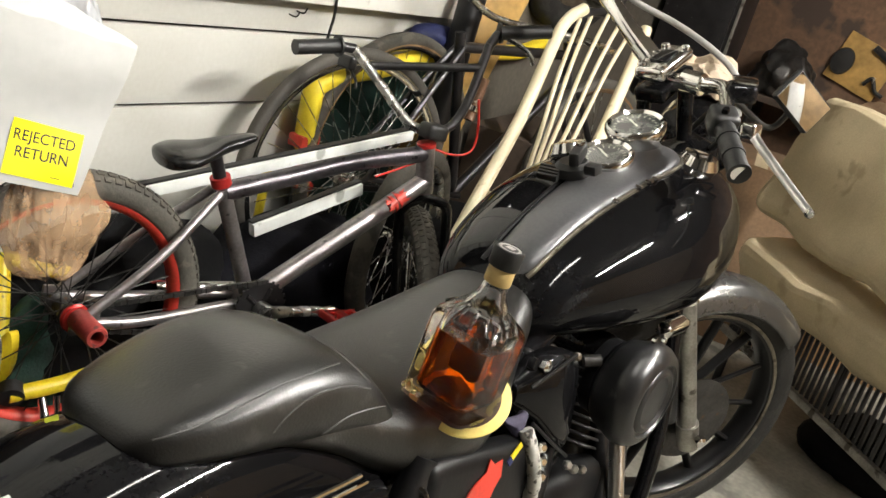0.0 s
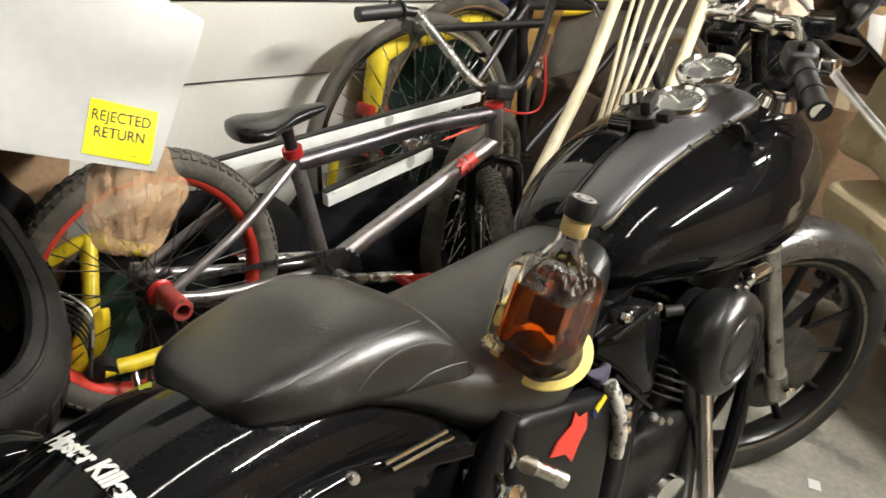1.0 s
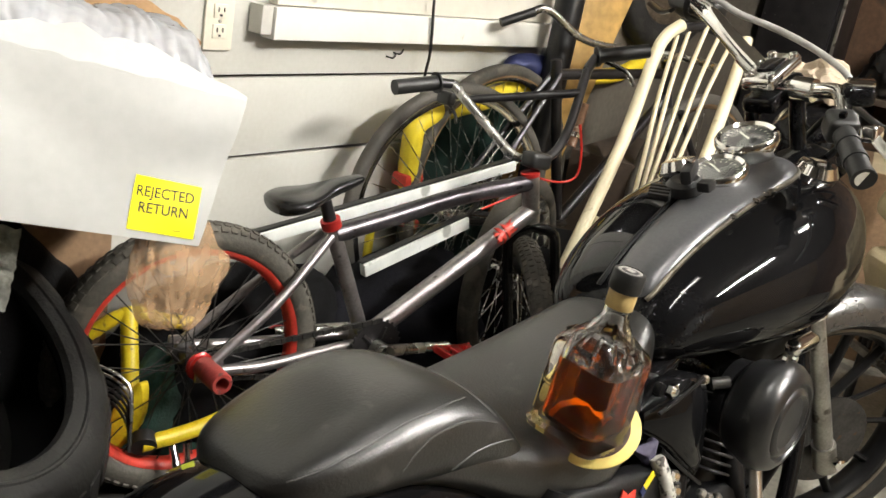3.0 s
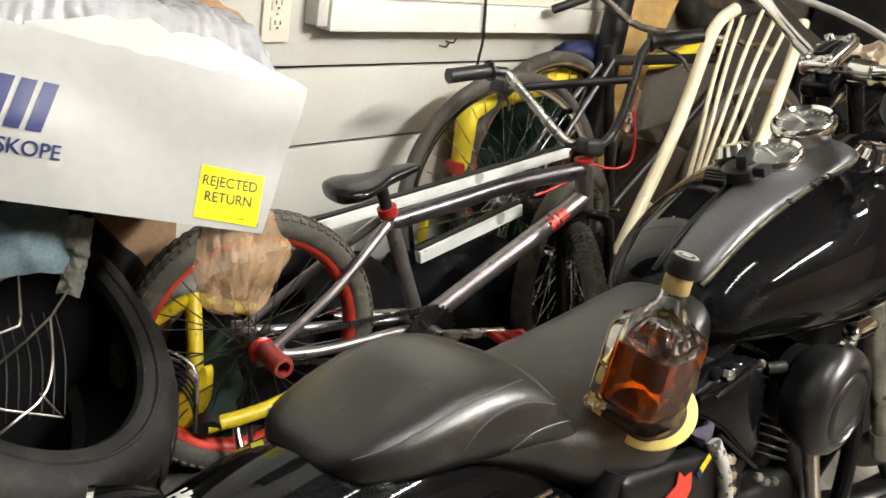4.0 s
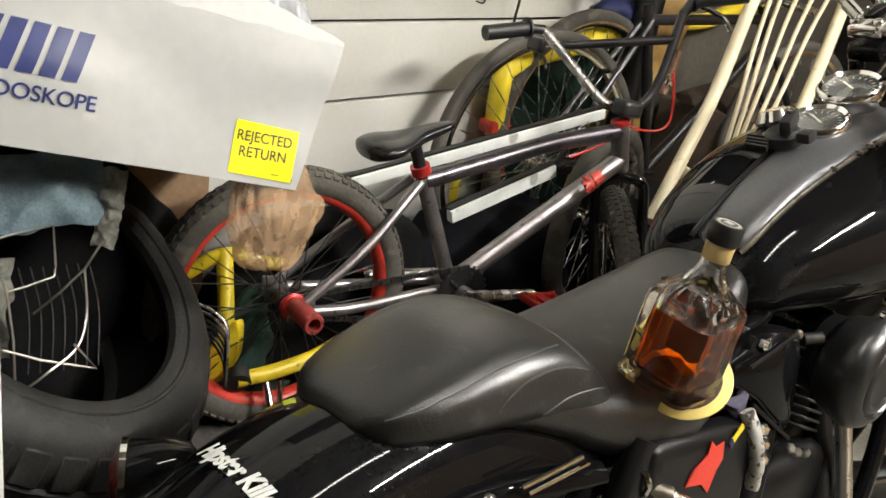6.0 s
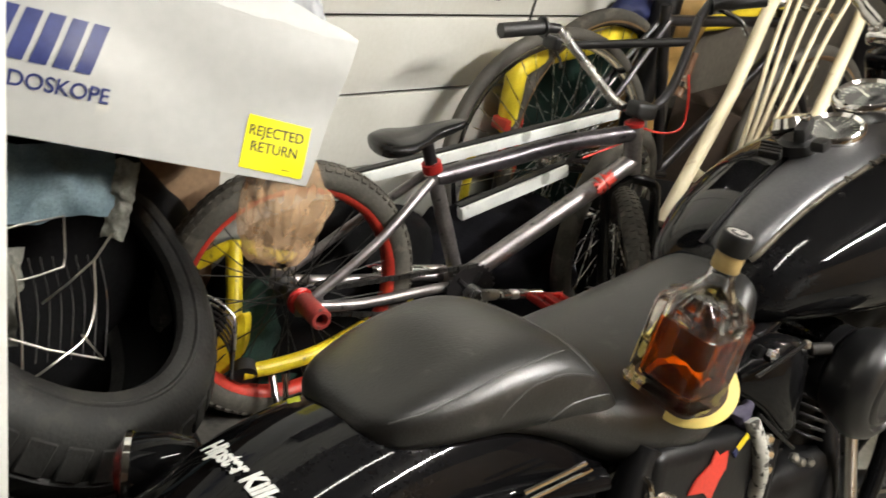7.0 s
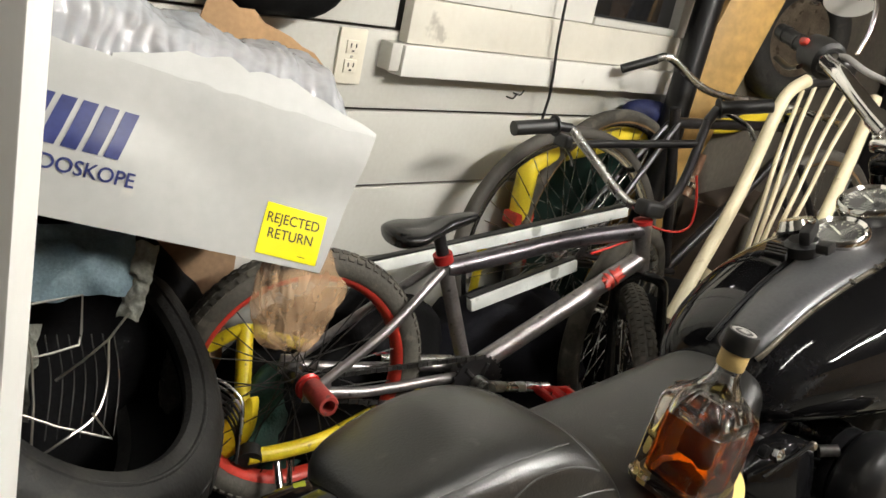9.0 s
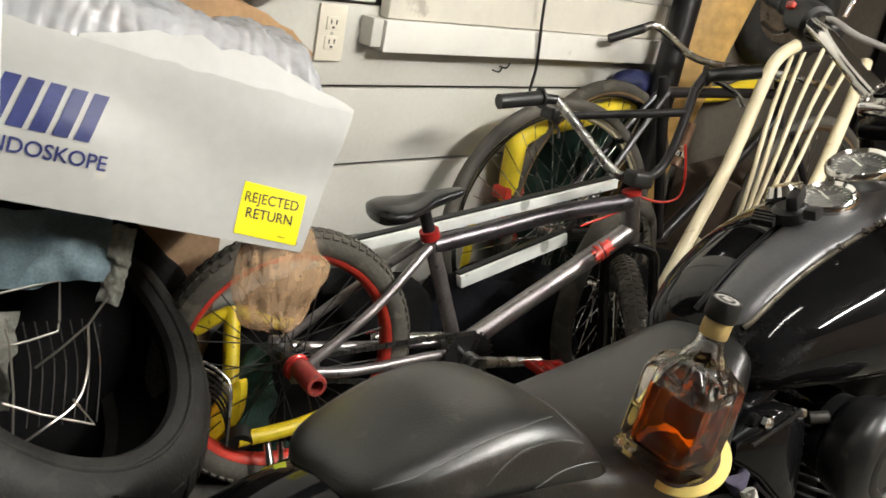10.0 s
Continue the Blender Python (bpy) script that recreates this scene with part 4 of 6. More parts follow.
    sw = put("switch_housing", at(rbox(0.05, 0.045, 0.05, 0.012, 3), aim(right[-2] + d * 0.02, d)), BLACK_PLASTIC)
    part("button", at(rbox(0.012, 0.012, 0.01, 0.003), aim(right[-2] + d * 0.02 + Vector((-0.02, -0.01, 0.02)), (-0.5, 0, 1))), BLACK_GLOSS, sw)
    cyl = put("brake_reservoir", at(rbox(0.058, 0.048, 0.036, 0.016, 4), aim(on_bike(1.775, 0.405, 1.09), (-0.2, -0.1, 1))), BLACK_GLOSS, "black brake reservoir with chrome cap")
    part("cap", at(rbox(0.045, 0.036, 0.01, 0.004), aim(on_bike(1.775, 0.405, 1.112), (-0.2, -0.1, 1))), CHROME, cyl)
    lv = [on_bike(1.735, 0.355, 1.035), on_bike(1.71, 0.328, 1.021), on_bike(1.684, 0.299, 1.008), on_bike(1.644, 0.243, 0.981), on_bike(1.602, 0.192, 0.958)]
    lever = put("brake_lever", tube(lv, 0.0095, 10, r_end=0.0075, flat=0.6), POLISHED, "polished brake lever")
    part("ball_end", at(lathe([(0, -0.009), (0.0065, -0.006), (0.009, 0), (0.0065, 0.006), (0, 0.009)], 12), Matrix.Translation(lv[-1])), CHROME, lever)
    part("lever_pivot", at(rbox(0.04, 0.03, 0.03, 0.008, 3), Matrix.Translation(lv[0])), CHROME, lever)
    lg = put("left_grip", tube(left[-2:], 0.018, 16, smooth=False), BLACK_SATIN, "black rubber grip")
    ld = (left[-1] - left[-2]).normalized()
    for k in range(3):
        part("grip_ring", bar(left[-2] + ld * (0.02 + 0.05 * k), left[-2] + ld * (0.028 + 0.05 * k), 0.02, 16), BLACK_PLASTIC, lg)
    lc = put("left_switch_housing", at(lathe([(0, -0.03), (0.024, -0.03), (0.03, -0.024), (0.031, 0.0), (0.028, 0.022), (0.02, 0.028), (0, 0.028)], 20), aim(left[-2] - ld * 0.012, ld) @ Matrix.Scale(1.4, 4)), BLACK_PLASTIC, "black switch housing")
    part("lever_mount", at(rbox(0.05, 0.05, 0.045, 0.014, 3), aim(left[-2] - ld * 0.05 + Vector((0.02, -0.02, -0.012)), ld)), BLACK_PLASTIC, lc)
    part("switch_block", at(rbox(0.04, 0.045, 0.05, 0.01, 3), aim(left[-2] + Vector((-0.02, -0.035, -0.02)), (-1, -0.6, 0.2))), BLACK_PLASTIC, lc)
    part("button", at(rbox(0.02, 0.016, 0.02, 0.006, 3), aim(left[-2] + Vector((-0.036, 0.012, 0.022)), (-1, 0, 0.3))), RED_PAINT, lc, "bright red switch button")
    part("toggle", at(rbox(0.014, 0.02, 0.014, 0.004), aim(left[-2] + Vector((-0.045, -0.05, -0.012)), (-1, 0, 0.2))), BLACK_PLASTIC, lc)
    perch = put("clutch_perch", at(lathe([(0, -0.02), (0.024, -0.02), (0.027, -0.012), (0.027, 0.012), (0.024, 0.02), (0, 0.02)], 18), aim(left[-2] - ld * 0.062, ld)), BLACK_PLASTIC)
    part("clamp_bolt", at(lathe([(0, 0), (0.007, 0), (0.007, 0.008), (0, 0.009)], 8), aim(left[-2] - ld * 0.062 + Vector((-0.02, -0.012, 0.012)), (-1, -0.5, 0.6))), CHROME, perch)
    put("clutch_lever", tube([on_bike(2.0, 0.88, 1.16), on_bike(2.06, 0.93, 1.15), on_bike(2.18, 1.02, 1.16)], 0.008, 10, flat=0.6), BLACK_SATIN)
    cable = [on_bike(2.05, 0.84, 1.19), on_bike(2.0, 0.79, 1.2), on_bike(1.985, 0.726, 1.18), on_bike(1.989, 0.628, 1.161), on_bike(1.97, 0.53, 1.133), on_bike(1.935, 0.459, 1.098), on_bike(1.93, 0.43, 1.03)]
    put("control_cable", tube(cable, 0.007, 10), CABLE_GREY, "thick pale grey control cable")
    put("control_cable", tube([on_bike(1.74, 0.41, 1.06), on_bike(1.84, 0.42, 1.0), on_bike(1.9, 0.47, 0.93), on_bike(1.88, 0.53, 0.86)], 0.006, 8), BLACK_PLASTIC)
    put("control_cable", tube([on_bike(1.78, 0.41, 1.08), on_bike(1.86, 0.46, 1.04), on_bike(1.92, 0.52, 0.95), on_bike(1.9, 0.55, 0.85)], 0.006, 8), BLACK_PLASTIC)
    # mirrors on their stalks
    # Left one is plain white, its bright reflection put into the colour.
    lm = put("side_mirror", at(lathe([(0, -0.02), (0.03, -0.016), (0.05, -0.004), (0.054, 0.008), (0.05, 0.012), (0, 0.012)], 28), aim(on_bike(2.2, 0.90, 1.318), (-0.6, -0.35, -0.55)) @ Matrix.Diagonal((1.05, 0.7, 1, 1))), WHITE_METAL, "oval mirror on a thin chrome stalk, bright reflection painted white")
    part("stalk", tube([on_bike(2.083, 0.80, 1.21), on_bike(2.11, 0.80, 1.27), on_bike(2.16, 0.83, 1.33), on_bike(2.2, 0.89, 1.325)], 0.0055, 10), CHROME, lm)
    centre = on_bike(1.973, 0.334, 1.092)
    face = ((on_bike(0.0, 0.0, 1.24) - centre).normalized() + (on_bike(1.3, -3.3, 1.25) - centre).normalized()).normalized()
    mm = aim(centre, face) @ pose(0, 0, 0, 0, 0, -38)
    mir = put("side_mirror", at(rbox(0.112, 0.074, 0.018, 0.009, 3), mm), BLACK_PLASTIC, "rectangular mirror on a black stalk")
    part("mirror_glass", at(rbox(0.104, 0.066, 0.002, 0.001), mm @ pose(0, 0, 0.0095)), MIRROR, mir)
    part("stalk", tube([centre - face.normalized() * 0.01, centre + Vector((0.0, 0.05, -0.06)), on_bike(1.86, 0.42, 1.06), on_bike(1.8, 0.42, 1.07)], 0.0065, 10), BLACK_PLASTIC, mir)
    return m


STEER, FRONT_AXLE = -31, 1.335
make_motorcycle()


# ---- bottle on its coaster ----
def rounded_square(w, d, z, corner, n=6):
    pts = []
    for cx, cy, a0 in ((1, 1, 0), (-1, 1, 90), (-1, -1, 180), (1, -1, 270)):
        for k in range(n):
            a = radians(a0 + 90 * k / (n - 1))
            pts.append(Vector((cx * (w - corner) + corner * math.cos(a), cy * (d - corner) + corner * math.sin(a), z)))
    return pts


def make_bottle():
    base = aim((1.015, 0.415, 0.685), (-0.58, -0.1, 0.82))
    co = thing("coaster", base, "round yellow coaster with a white rim on the seat", "coaster")
    part("disc", lathe([(0, 0), (0.0555, 0), (0.057, 0.001), (0.057, 0.003), (0.0555, 0.004), (0, 0.004)], 48), COASTER_Y, co)
    part("print", lathe([(0, 0.0045), (0.044, 0.0045), (0.044, 0.005), (0, 0.005)], 40), COASTER_PRINT, co, "dark brown printed centre")
    b = thing("whiskey_bottle", Matrix.Translation((0.989, 0.428, 0.681)) @ Matrix.Rotation(radians(4.0), 4, Vector((0.72, 0.69, 0))) @ pose(0, 0, 0, 1, 0, -6) @ Matrix.Diagonal((1.12, 1.17, 0.95, 1)), "square glass bottle half full of amber spirit with black cap", "bottle")
    outer = [(0.038, 0.0, 0.012), (0.0435, 0.002, 0.012), (0.0445, 0.009, 0.011), (0.041, 0.017, 0.008), (0.041, 0.11, 0.008), (0.0415, 0.12, 0.01), (0.0395, 0.129, 0.014), (0.034, 0.137, 0.018), (0.027, 0.143, 0.02), (0.0225, 0.15, 0.0215), (0.021, 0.157, 0.0205), (0.0165, 0.165, 0.0164), (0.0148, 0.172, 0.0147), (0.014, 0.18, 0.0139), (0.014, 0.2, 0.0139), (0.0135, 0.208, 0.0134)]
    inner = [(0.011, 0.208, 0.0109), (0.011, 0.172, 0.0109), (0.016, 0.158, 0.0155), (0.0225, 0.144, 0.018), (0.0275, 0.134, 0.014), (0.0295, 0.122, 0.01), (0.0295, 0.022, 0.01), (0.026, 0.016, 0.01)]
    rings = [rounded_square(w, w, z, min(c * (1.25 if z < 0.15 else 1), w * 0.999), 3 if z < 0 else 6) for w, z, c in outer + inner]
    part("glass_body", rings_to_bm(rings), GLASS, b, "thick clear glass", sharp=30)
    # facets cut into the shoulders
    for k in range(4):
        part("shoulder_facet", at(rbox(0.022, 0.004, 0.022, 0.0019), pose(0, 0, 0, 0, 0, 90 * k) @ pose(0, -0.0395, 0.121, 18, 0, 0)), GLASS, b)
    # Small glass ridges added round the shoulders to catch glints.
    for k in range(12):
        a = radians(30 * k + 15)
        q = max(abs(math.cos(a)), abs(math.sin(a))) ** 0.45
        ridge = bar((0.0385 / q * math.cos(a) * 0.98, 0.0385 / q * math.sin(a) * 0.98, 0.127), (0.0235 * math.cos(a), 0.0235 * math.sin(a), 0.149), 0.0036, 5, r_end=0.0024)
        part("shoulder_glint_ridge", ridge, GLASS, b)
    drink = [(0.0265, 0.0152, 0.0102), (0.0302, 0.0216, 0.0102), (0.0302, 0.104, 0.0102)]
    part("spirit", rings_to_bm([rounded_square(w, w, z, c) for w, z, c in drink]), WHISKEY, b, "amber whiskey")
    part("neck_band", lathe([(0.0143, 0.183), (0.0148, 0.184), (0.0148, 0.206), (0.0143, 0.207)], 28, True), CORK, b, "tan paper neck band")
    cap = part("cap", lathe([(0, 0.206), (0.0162, 0.206), (0.0171, 0.208), (0.0171, 0.229), (0.016, 0.232), (0.014, 0.2325), (0.0138, 0.2315), (0, 0.2315)], 36), BLACK_PLASTIC, b, "black cap with an embossed top")
    part("emboss", lathe([(0.009, 0.2314), (0.0105, 0.2322), (0.0115, 0.2322), (0.013, 0.2314)], 30, True), CAP_PRINT, cap)
    part("emboss", at(rbox(0.009, 0.009, 0.0012, 0.0004), pose(0, 0, 0.2319)), CAP_PRINT, cap)
    # Pale card added on the back for a bright patch through the glass.
    part("back_glare_card", at(rbox(0.0006, 0.05, 0.06, 0.0002), pose(0.0417, 0, 0.075)), WHITE_CARD, b, "pale card on the back, standing in for a bright reflection")


make_bottle()


# ---- bicycles ----
def spoked_wheel(name, R, r, tyre, rim, rim_depth, parent, m, spokes=28, spoke_mat=STEEL, hub_mat=DARK_STEEL, knobs=0, wall=None):
    hub = part(name, disc_y([(0, -0.05), (0.011, -0.05), (0.011, -0.03), (0.022, -0.028), (0.022, -0.022), (0.013, -0.018), (0.013, 0.018), (0.022, 0.022), (0.022, 0.028), (0.011, 0.03), (0.011, 0.05), (0, 0.05)], 20), hub_mat, parent)
    hub.matrix_local = m
    part("tyre", tyre_bm(R, r, 1.0, 72, 12), tyre, hub)
    part("rim", ring_bm(R - 2 * r + 0.006, rim_depth, r * 1.5, 72), rim, hub)
    if wall:
        for s in (-1, 1):
            part("sidewall", at(ring_bm(R - r * 0.75, r * 0.95, 0.003, 72), pose(0, s * r * 0.86, 0)), wall, hub)
    inner = R - 2 * r + 0.006 - rim_depth
    for k in range(spokes):
        a = 2 * math.pi * k / spokes
        off = 0.42 * (1 if (k // 2) % 2 else -1)
        s = 0.025 * (1 if k % 2 else -1)
        part("spoke", bar((0.021 * math.cos(a + off * 2), s, 0.021 * math.sin(a + off * 2)), (inner * math.cos(a), s * 0.15, inner * math.sin(a)), 0.0013, 5), spoke_mat, hub)
    if knobs:
        bm = bmesh.new()
        for k in range(knobs):
            a = 2 * math.pi * k / knobs
            for j, b in enumerate((-0.85, -0.3, 0.3, 0.85)):
                aa = a + (math.pi / knobs if j % 2 else 0)
                rad = R - r + r * math.cos(b) ** 0.8 - 0.0002
                q = rbox(0.011, 0.011, 0.0042, 0.0)
                q.transform(pose(0, 0, 0, 0, -math.degrees(aa), 0) @ pose(rad, r * math.sin(b), 0, 0, 90, 0) @ pose(0, 0, 0, math.degrees(b) * -0.7, 0, 0))
                add(bm, q)
        k = part("tread_block", bm, tyre, hub)
        k["kind"] = "stuff"
    return hub


def make_bmx():
    """Local axes: x ahead, y left, z up in the plane of the frame."""
    bb, clampp, top = Vector((1.411, 1.089, 0.413)), Vector((1.283, 1.137, 0.684)), Vector((1.769, 1.013, 0.768))
    ahead = (top - clampp).normalized()
    left = (clampp - bb).cross(ahead) * -1
    left = ahead.cross(clampp - bb).normalized() * -1 if ahead.cross(clampp - bb).y < 0 else ahead.cross(clampp - bb).normalized()
    left = left if left.y > 0 else -left
    # level the x axis through the rear hub and the bottom bracket
    hub_w = Vector((1.021, 1.193, 0.448))
    x = (bb - hub_w)
    x = (x - left * x.dot(left)).normalized()
    up = x.cross(left)
    if up.z < 0:
        up = -up
    M = Matrix((x, left, up)).transposed().to_4x4()
    M.translation = hub_w
    inv = M.inverted()
    L = lambda p: Vector(((inv @ Vector(p)).x, 0, (inv @ Vector(p)).z))  # noqa: E731
    b = thing("bmx_bicycle", M, "gunmetal bmx bicycle with red rim and red pegs", "bicycle")
    BB, CL, HT = L(bb) + Vector((-0.032, 0, 0.018)), L(clampp), L(top)
    HB = HT + Vector((0.035, 0, -0.105))
    put = lambda name, bm, mat, label="", parent=b: part(name, bm, mat, parent, label)  # noqa: E731
    put("seat_tube", bar(BB, CL + (CL - BB).normalized() * -0.015, 0.0155, 14), GUNMETAL)
    tt = CL + (BB - CL) * 0.09
    put("top_tube", tube([tt, tt + (HT - tt) * 0.3, tt + (HT - tt) * 0.6, HT + Vector((0, 0, -0.018))], 0.0185, 16), TOP_TUBE, "scuffed black top tube")
    put("down_tube", bar(BB, HB + Vector((-0.004, 0, 0.028)), 0.0205, 16), GUNMETAL)
    put("head_tube", bar(HB, HT, 0.02, 16), GUNMETAL)
    put("bottom_bracket", at(disc_y([(0, -0.037), (0.026, -0.037), (0.026, 0.037), (0, 0.037)], 20), Matrix.Translation(BB)), GUNMETAL)
    for s in (-1, 1):
        put("chain_stay", tube([(0, s * 0.06, 0), (0.12, s * 0.055, 0.0), BB + Vector((-0.06, s * 0.028, 0)), BB + Vector((0, s * 0.025, 0))], 0.0105, 12), GUNMETAL)
        put("seat_stay", tube([(0, s * 0.06, 0), tt * 0.5 + Vector((0, s * 0.05, 0)), tt + Vector((-0.015, s * 0.016, 0))], 0.009, 12), GUNMETAL)
        put("dropout", at(rbox(0.05, 0.007, 0.04, 0.006), pose(0.01, s * 0.062, 0)), GUNMETAL)
        if s > 0:
            continue
        peg = put("axle_peg", at(at(lathe([(0.012, 0), (0.0195, 0), (0.0195, 0.072), (0.0175, 0.075), (0.012, 0.075)], 24, True), pose(0, 0, 0, 90, 0, 0)), pose(0, s * 0.06, 0.008, 0, 0, 180 if s > 0 else 0)), RED_BRICKISH, "dull red axle peg with a hollow end")
        part("hub_guard", at(disc_y([(0.016, -0.018), (0.024, -0.017), (0.026, -0.011), (0.022, -0.008), (0.025, -0.002), (0.016, 0.0)], 24), pose(0, s * 0.058, 0.004, 0, 0, 180 if s > 0 else 0)), RED_ANOD, peg, "shiny red hub guard")
    put("seat_collar", bar(CL - (CL - BB).normalized() * 0.009, CL + (CL - BB).normalized() * 0.009, 0.0195, 20), RED_ANOD, "red seat clamp")
    sd = (CL - BB).normalized()
    put("seat_post", bar(CL, CL + sd * 0.05, 0.0127, 14), BLACK_TUBE)
    s0 = CL + sd * 0.05
    st = [(-0.105, 0, 0.002, 0.03, 0.03), (-0.09, 0, -0.004, 0.037, 0.052), (-0.05, 0, -0.004, 0.036, 0.062), (0.0, 0, 0.0, 0.03, 0.045), (0.05, 0, 0.0, 0.032, 0.027), (0.1, 0, 0.004, 0.03, 0.02), (0.13, 0, 0.01, 0.026, 0.014), (0.137, 0, 0.015, 0.022, 0.006)]
    put("saddle", at(superloft(smooth_stations(st), 28, 2.3), Matrix.Translation(s0 + Vector((-0.024, 0, -0.002))) @ pose(0, 0, 0, 0, -19, 0) @ Matrix.Diagonal((0.8, 1, 0.86, 1))), SADDLE, "worn black padded saddle")
    # drivetrain
    ring = put("chainring", at(disc_y([(0.03, -0.002), (0.056, -0.002), (0.056, 0.002), (0.03, 0.002)], 40), Matrix.Translation(BB + Vector((0, -0.045, 0)))), BLACK_TUBE, "black toothed chainring")
    for k in range(25):
        a = 2 * math.pi * k / 25
        part("tooth", at(rbox(0.006, 0.0035, 0.006, 0.001, 1), Matrix.Translation(BB + Vector((0.058 * math.cos(a), -0.045, 0.058 * math.sin(a))))), BLACK_TUBE, ring)
    for k in range(5):
        a = 2 * math.pi * k / 5
        part("ring_arm", bar(BB + Vector((0, -0.045, 0)), BB + Vector((0.045 * math.cos(a), -0.045, 0.045 * math.sin(a))), 0.006, 8), BLACK_TUBE, ring)
    put("sprocket", at(disc_y([(0, -0.002), (0.02, -0.002), (0.02, 0.002), (0, 0.002)], 20), pose(0, -0.045, 0)), DARK_STEEL)
    bm = bmesh.new()
    for (p, q) in ((Vector((0, -0.045, 0.02)), BB + Vector((0, -0.045, 0.057))), (Vector((0, -0.045, -0.02)), BB + Vector((0, -0.045, -0.057)))):
        n = 34
        for k in range(n):
            c = p + (q - p) * ((k + 0.5) / n)
            add(bm, at(rbox((q - p).length / n * 0.86, 0.005 if k % 2 else 0.008, 0.009, 0.0), Matrix.Translation(c) @ pose(0, 0, 0, 0, -math.degrees(math.atan2((q - p).z, (q - p).x)), 0)))
    put("chain", bm, DARK_STEEL, "dark oily chain")["kind"] = "stuff"
    PD = L((1.563, 1.045, 0.424))
    cd = (PD - BB).normalized()
    put("crank_arm", tube([BB + Vector((0, -0.066, 0)), BB + cd * 0.165 + Vector((0, -0.075, 0))], 0.0125, 14, smooth=False, r_end=0.0095), STEEL, "bare steel crank arm")
    put("crank_arm", tube([BB + Vector((0, 0.06, 0)), BB - cd * 0.165 + Vector((0, 0.075, 0))], 0.0125, 14, smooth=False, r_end=0.0095), STEEL)
    put("crank_bolt", at(disc_y([(0.008, -0.02), (0.0175, -0.02), (0.0185, 0.0), (0.0185, 0.02), (0, 0.02), (0.0, -0.012), (0.008, -0.012)], 20), Matrix.Translation(BB + Vector((0, -0.068, 0)))), STEEL)
    for s, e in ((-1, BB + cd * 0.165), (1, BB - cd * 0.165)):
        pc = e + Vector((0, s * 0.13, 0))
        pedal = put("pedal", at(rbox(0.025, 0.095, 0.014, 0.004), Matrix.Translation(pc)), RED_ANOD, "red platform pedal with pins")
        for dx in (-0.038, 0.038):
            part("cage", at(rbox(0.014, 0.095, 0.016, 0.004), Matrix.Translation(pc + Vector((dx, 0, 0)))), RED_ANOD, pedal)
            for dy in (-0.035, 0, 0.035):
                part("pin", bar(pc + Vector((dx, dy, 0.006)), pc + Vector((dx, dy, 0.014)), 0.002, 6), STEEL, pedal)
        for dy in (-0.04, 0.04):
            part("cage", at(rbox(0.08, 0.012, 0.014, 0.003), Matrix.Translation(pc + Vector((0, dy, 0)))), RED_ANOD, pedal)
    spoked_wheel("rear_wheel", 0.253, 0.025, OLD_RUBBER, RED_PAINT, 0.014, b, Matrix(), 36, DARK_STEEL, DARK_STEEL, knobs=80)
    # fork and front wheel, turned to the right
    axis = (HT - HB).normalized()
    steer = Matrix.Translation(HB) @ Matrix.Rotation(radians(58), 4, axis) @ Matrix.Translation(-HB)
    fx = HB - axis * 0.315 + Vector((0.03, 0, 0))
    for s in (-1, 1):
        leg = put("fork_leg", tube([HB + Vector((0, 0, -0.012)), HB + Vector((0.0, s * 0.045, -0.03)), HB - axis * 0.08 + Vector((0, s * 0.055, 0)), fx + Vector((-0.02, s * 0.055, 0.02)), fx + Vector((0, s * 0.055, 0))], 0.0125, 12), FORK_BLACK, "glossy black fork leg")
        leg.matrix_local = steer
    spoked_wheel("front_wheel", 0.253, 0.027, OLD_RUBBER, BLACK_TUBE, 0.024, b, steer @ Matrix.Translation(fx), 32, STEEL, DARK_STEEL, knobs=80)
    put("headset_ring", bar(HT - axis * 0.001, HT + axis * 0.007, 0.0215, 20), RED_ANOD, "red headset ring")
    put("stem", at(rbox(0.06, 0.045, 0.036, 0.012, 3), Matrix.Translation(HT + axis * 0.036 + Vector((0.02, 0, 0)))), BLACK_PLASTIC, "black stem block")
    return b, inv


bmx, BMX_INV = make_bmx()


def bmx_bars():
    """Bars in world places: left grip near the wall, right grip towards the camera."""
    eye = Vector((0.019, 0.002, 1.243))
    W = lambda *p: BMX_INV @ (eye + (Vector(p) - eye) * 0.944)  # noqa: E731
    put = lambda name, bm, mat, label="": part(name, bm, mat, bmx, label)  # noqa: E731
    return W, put


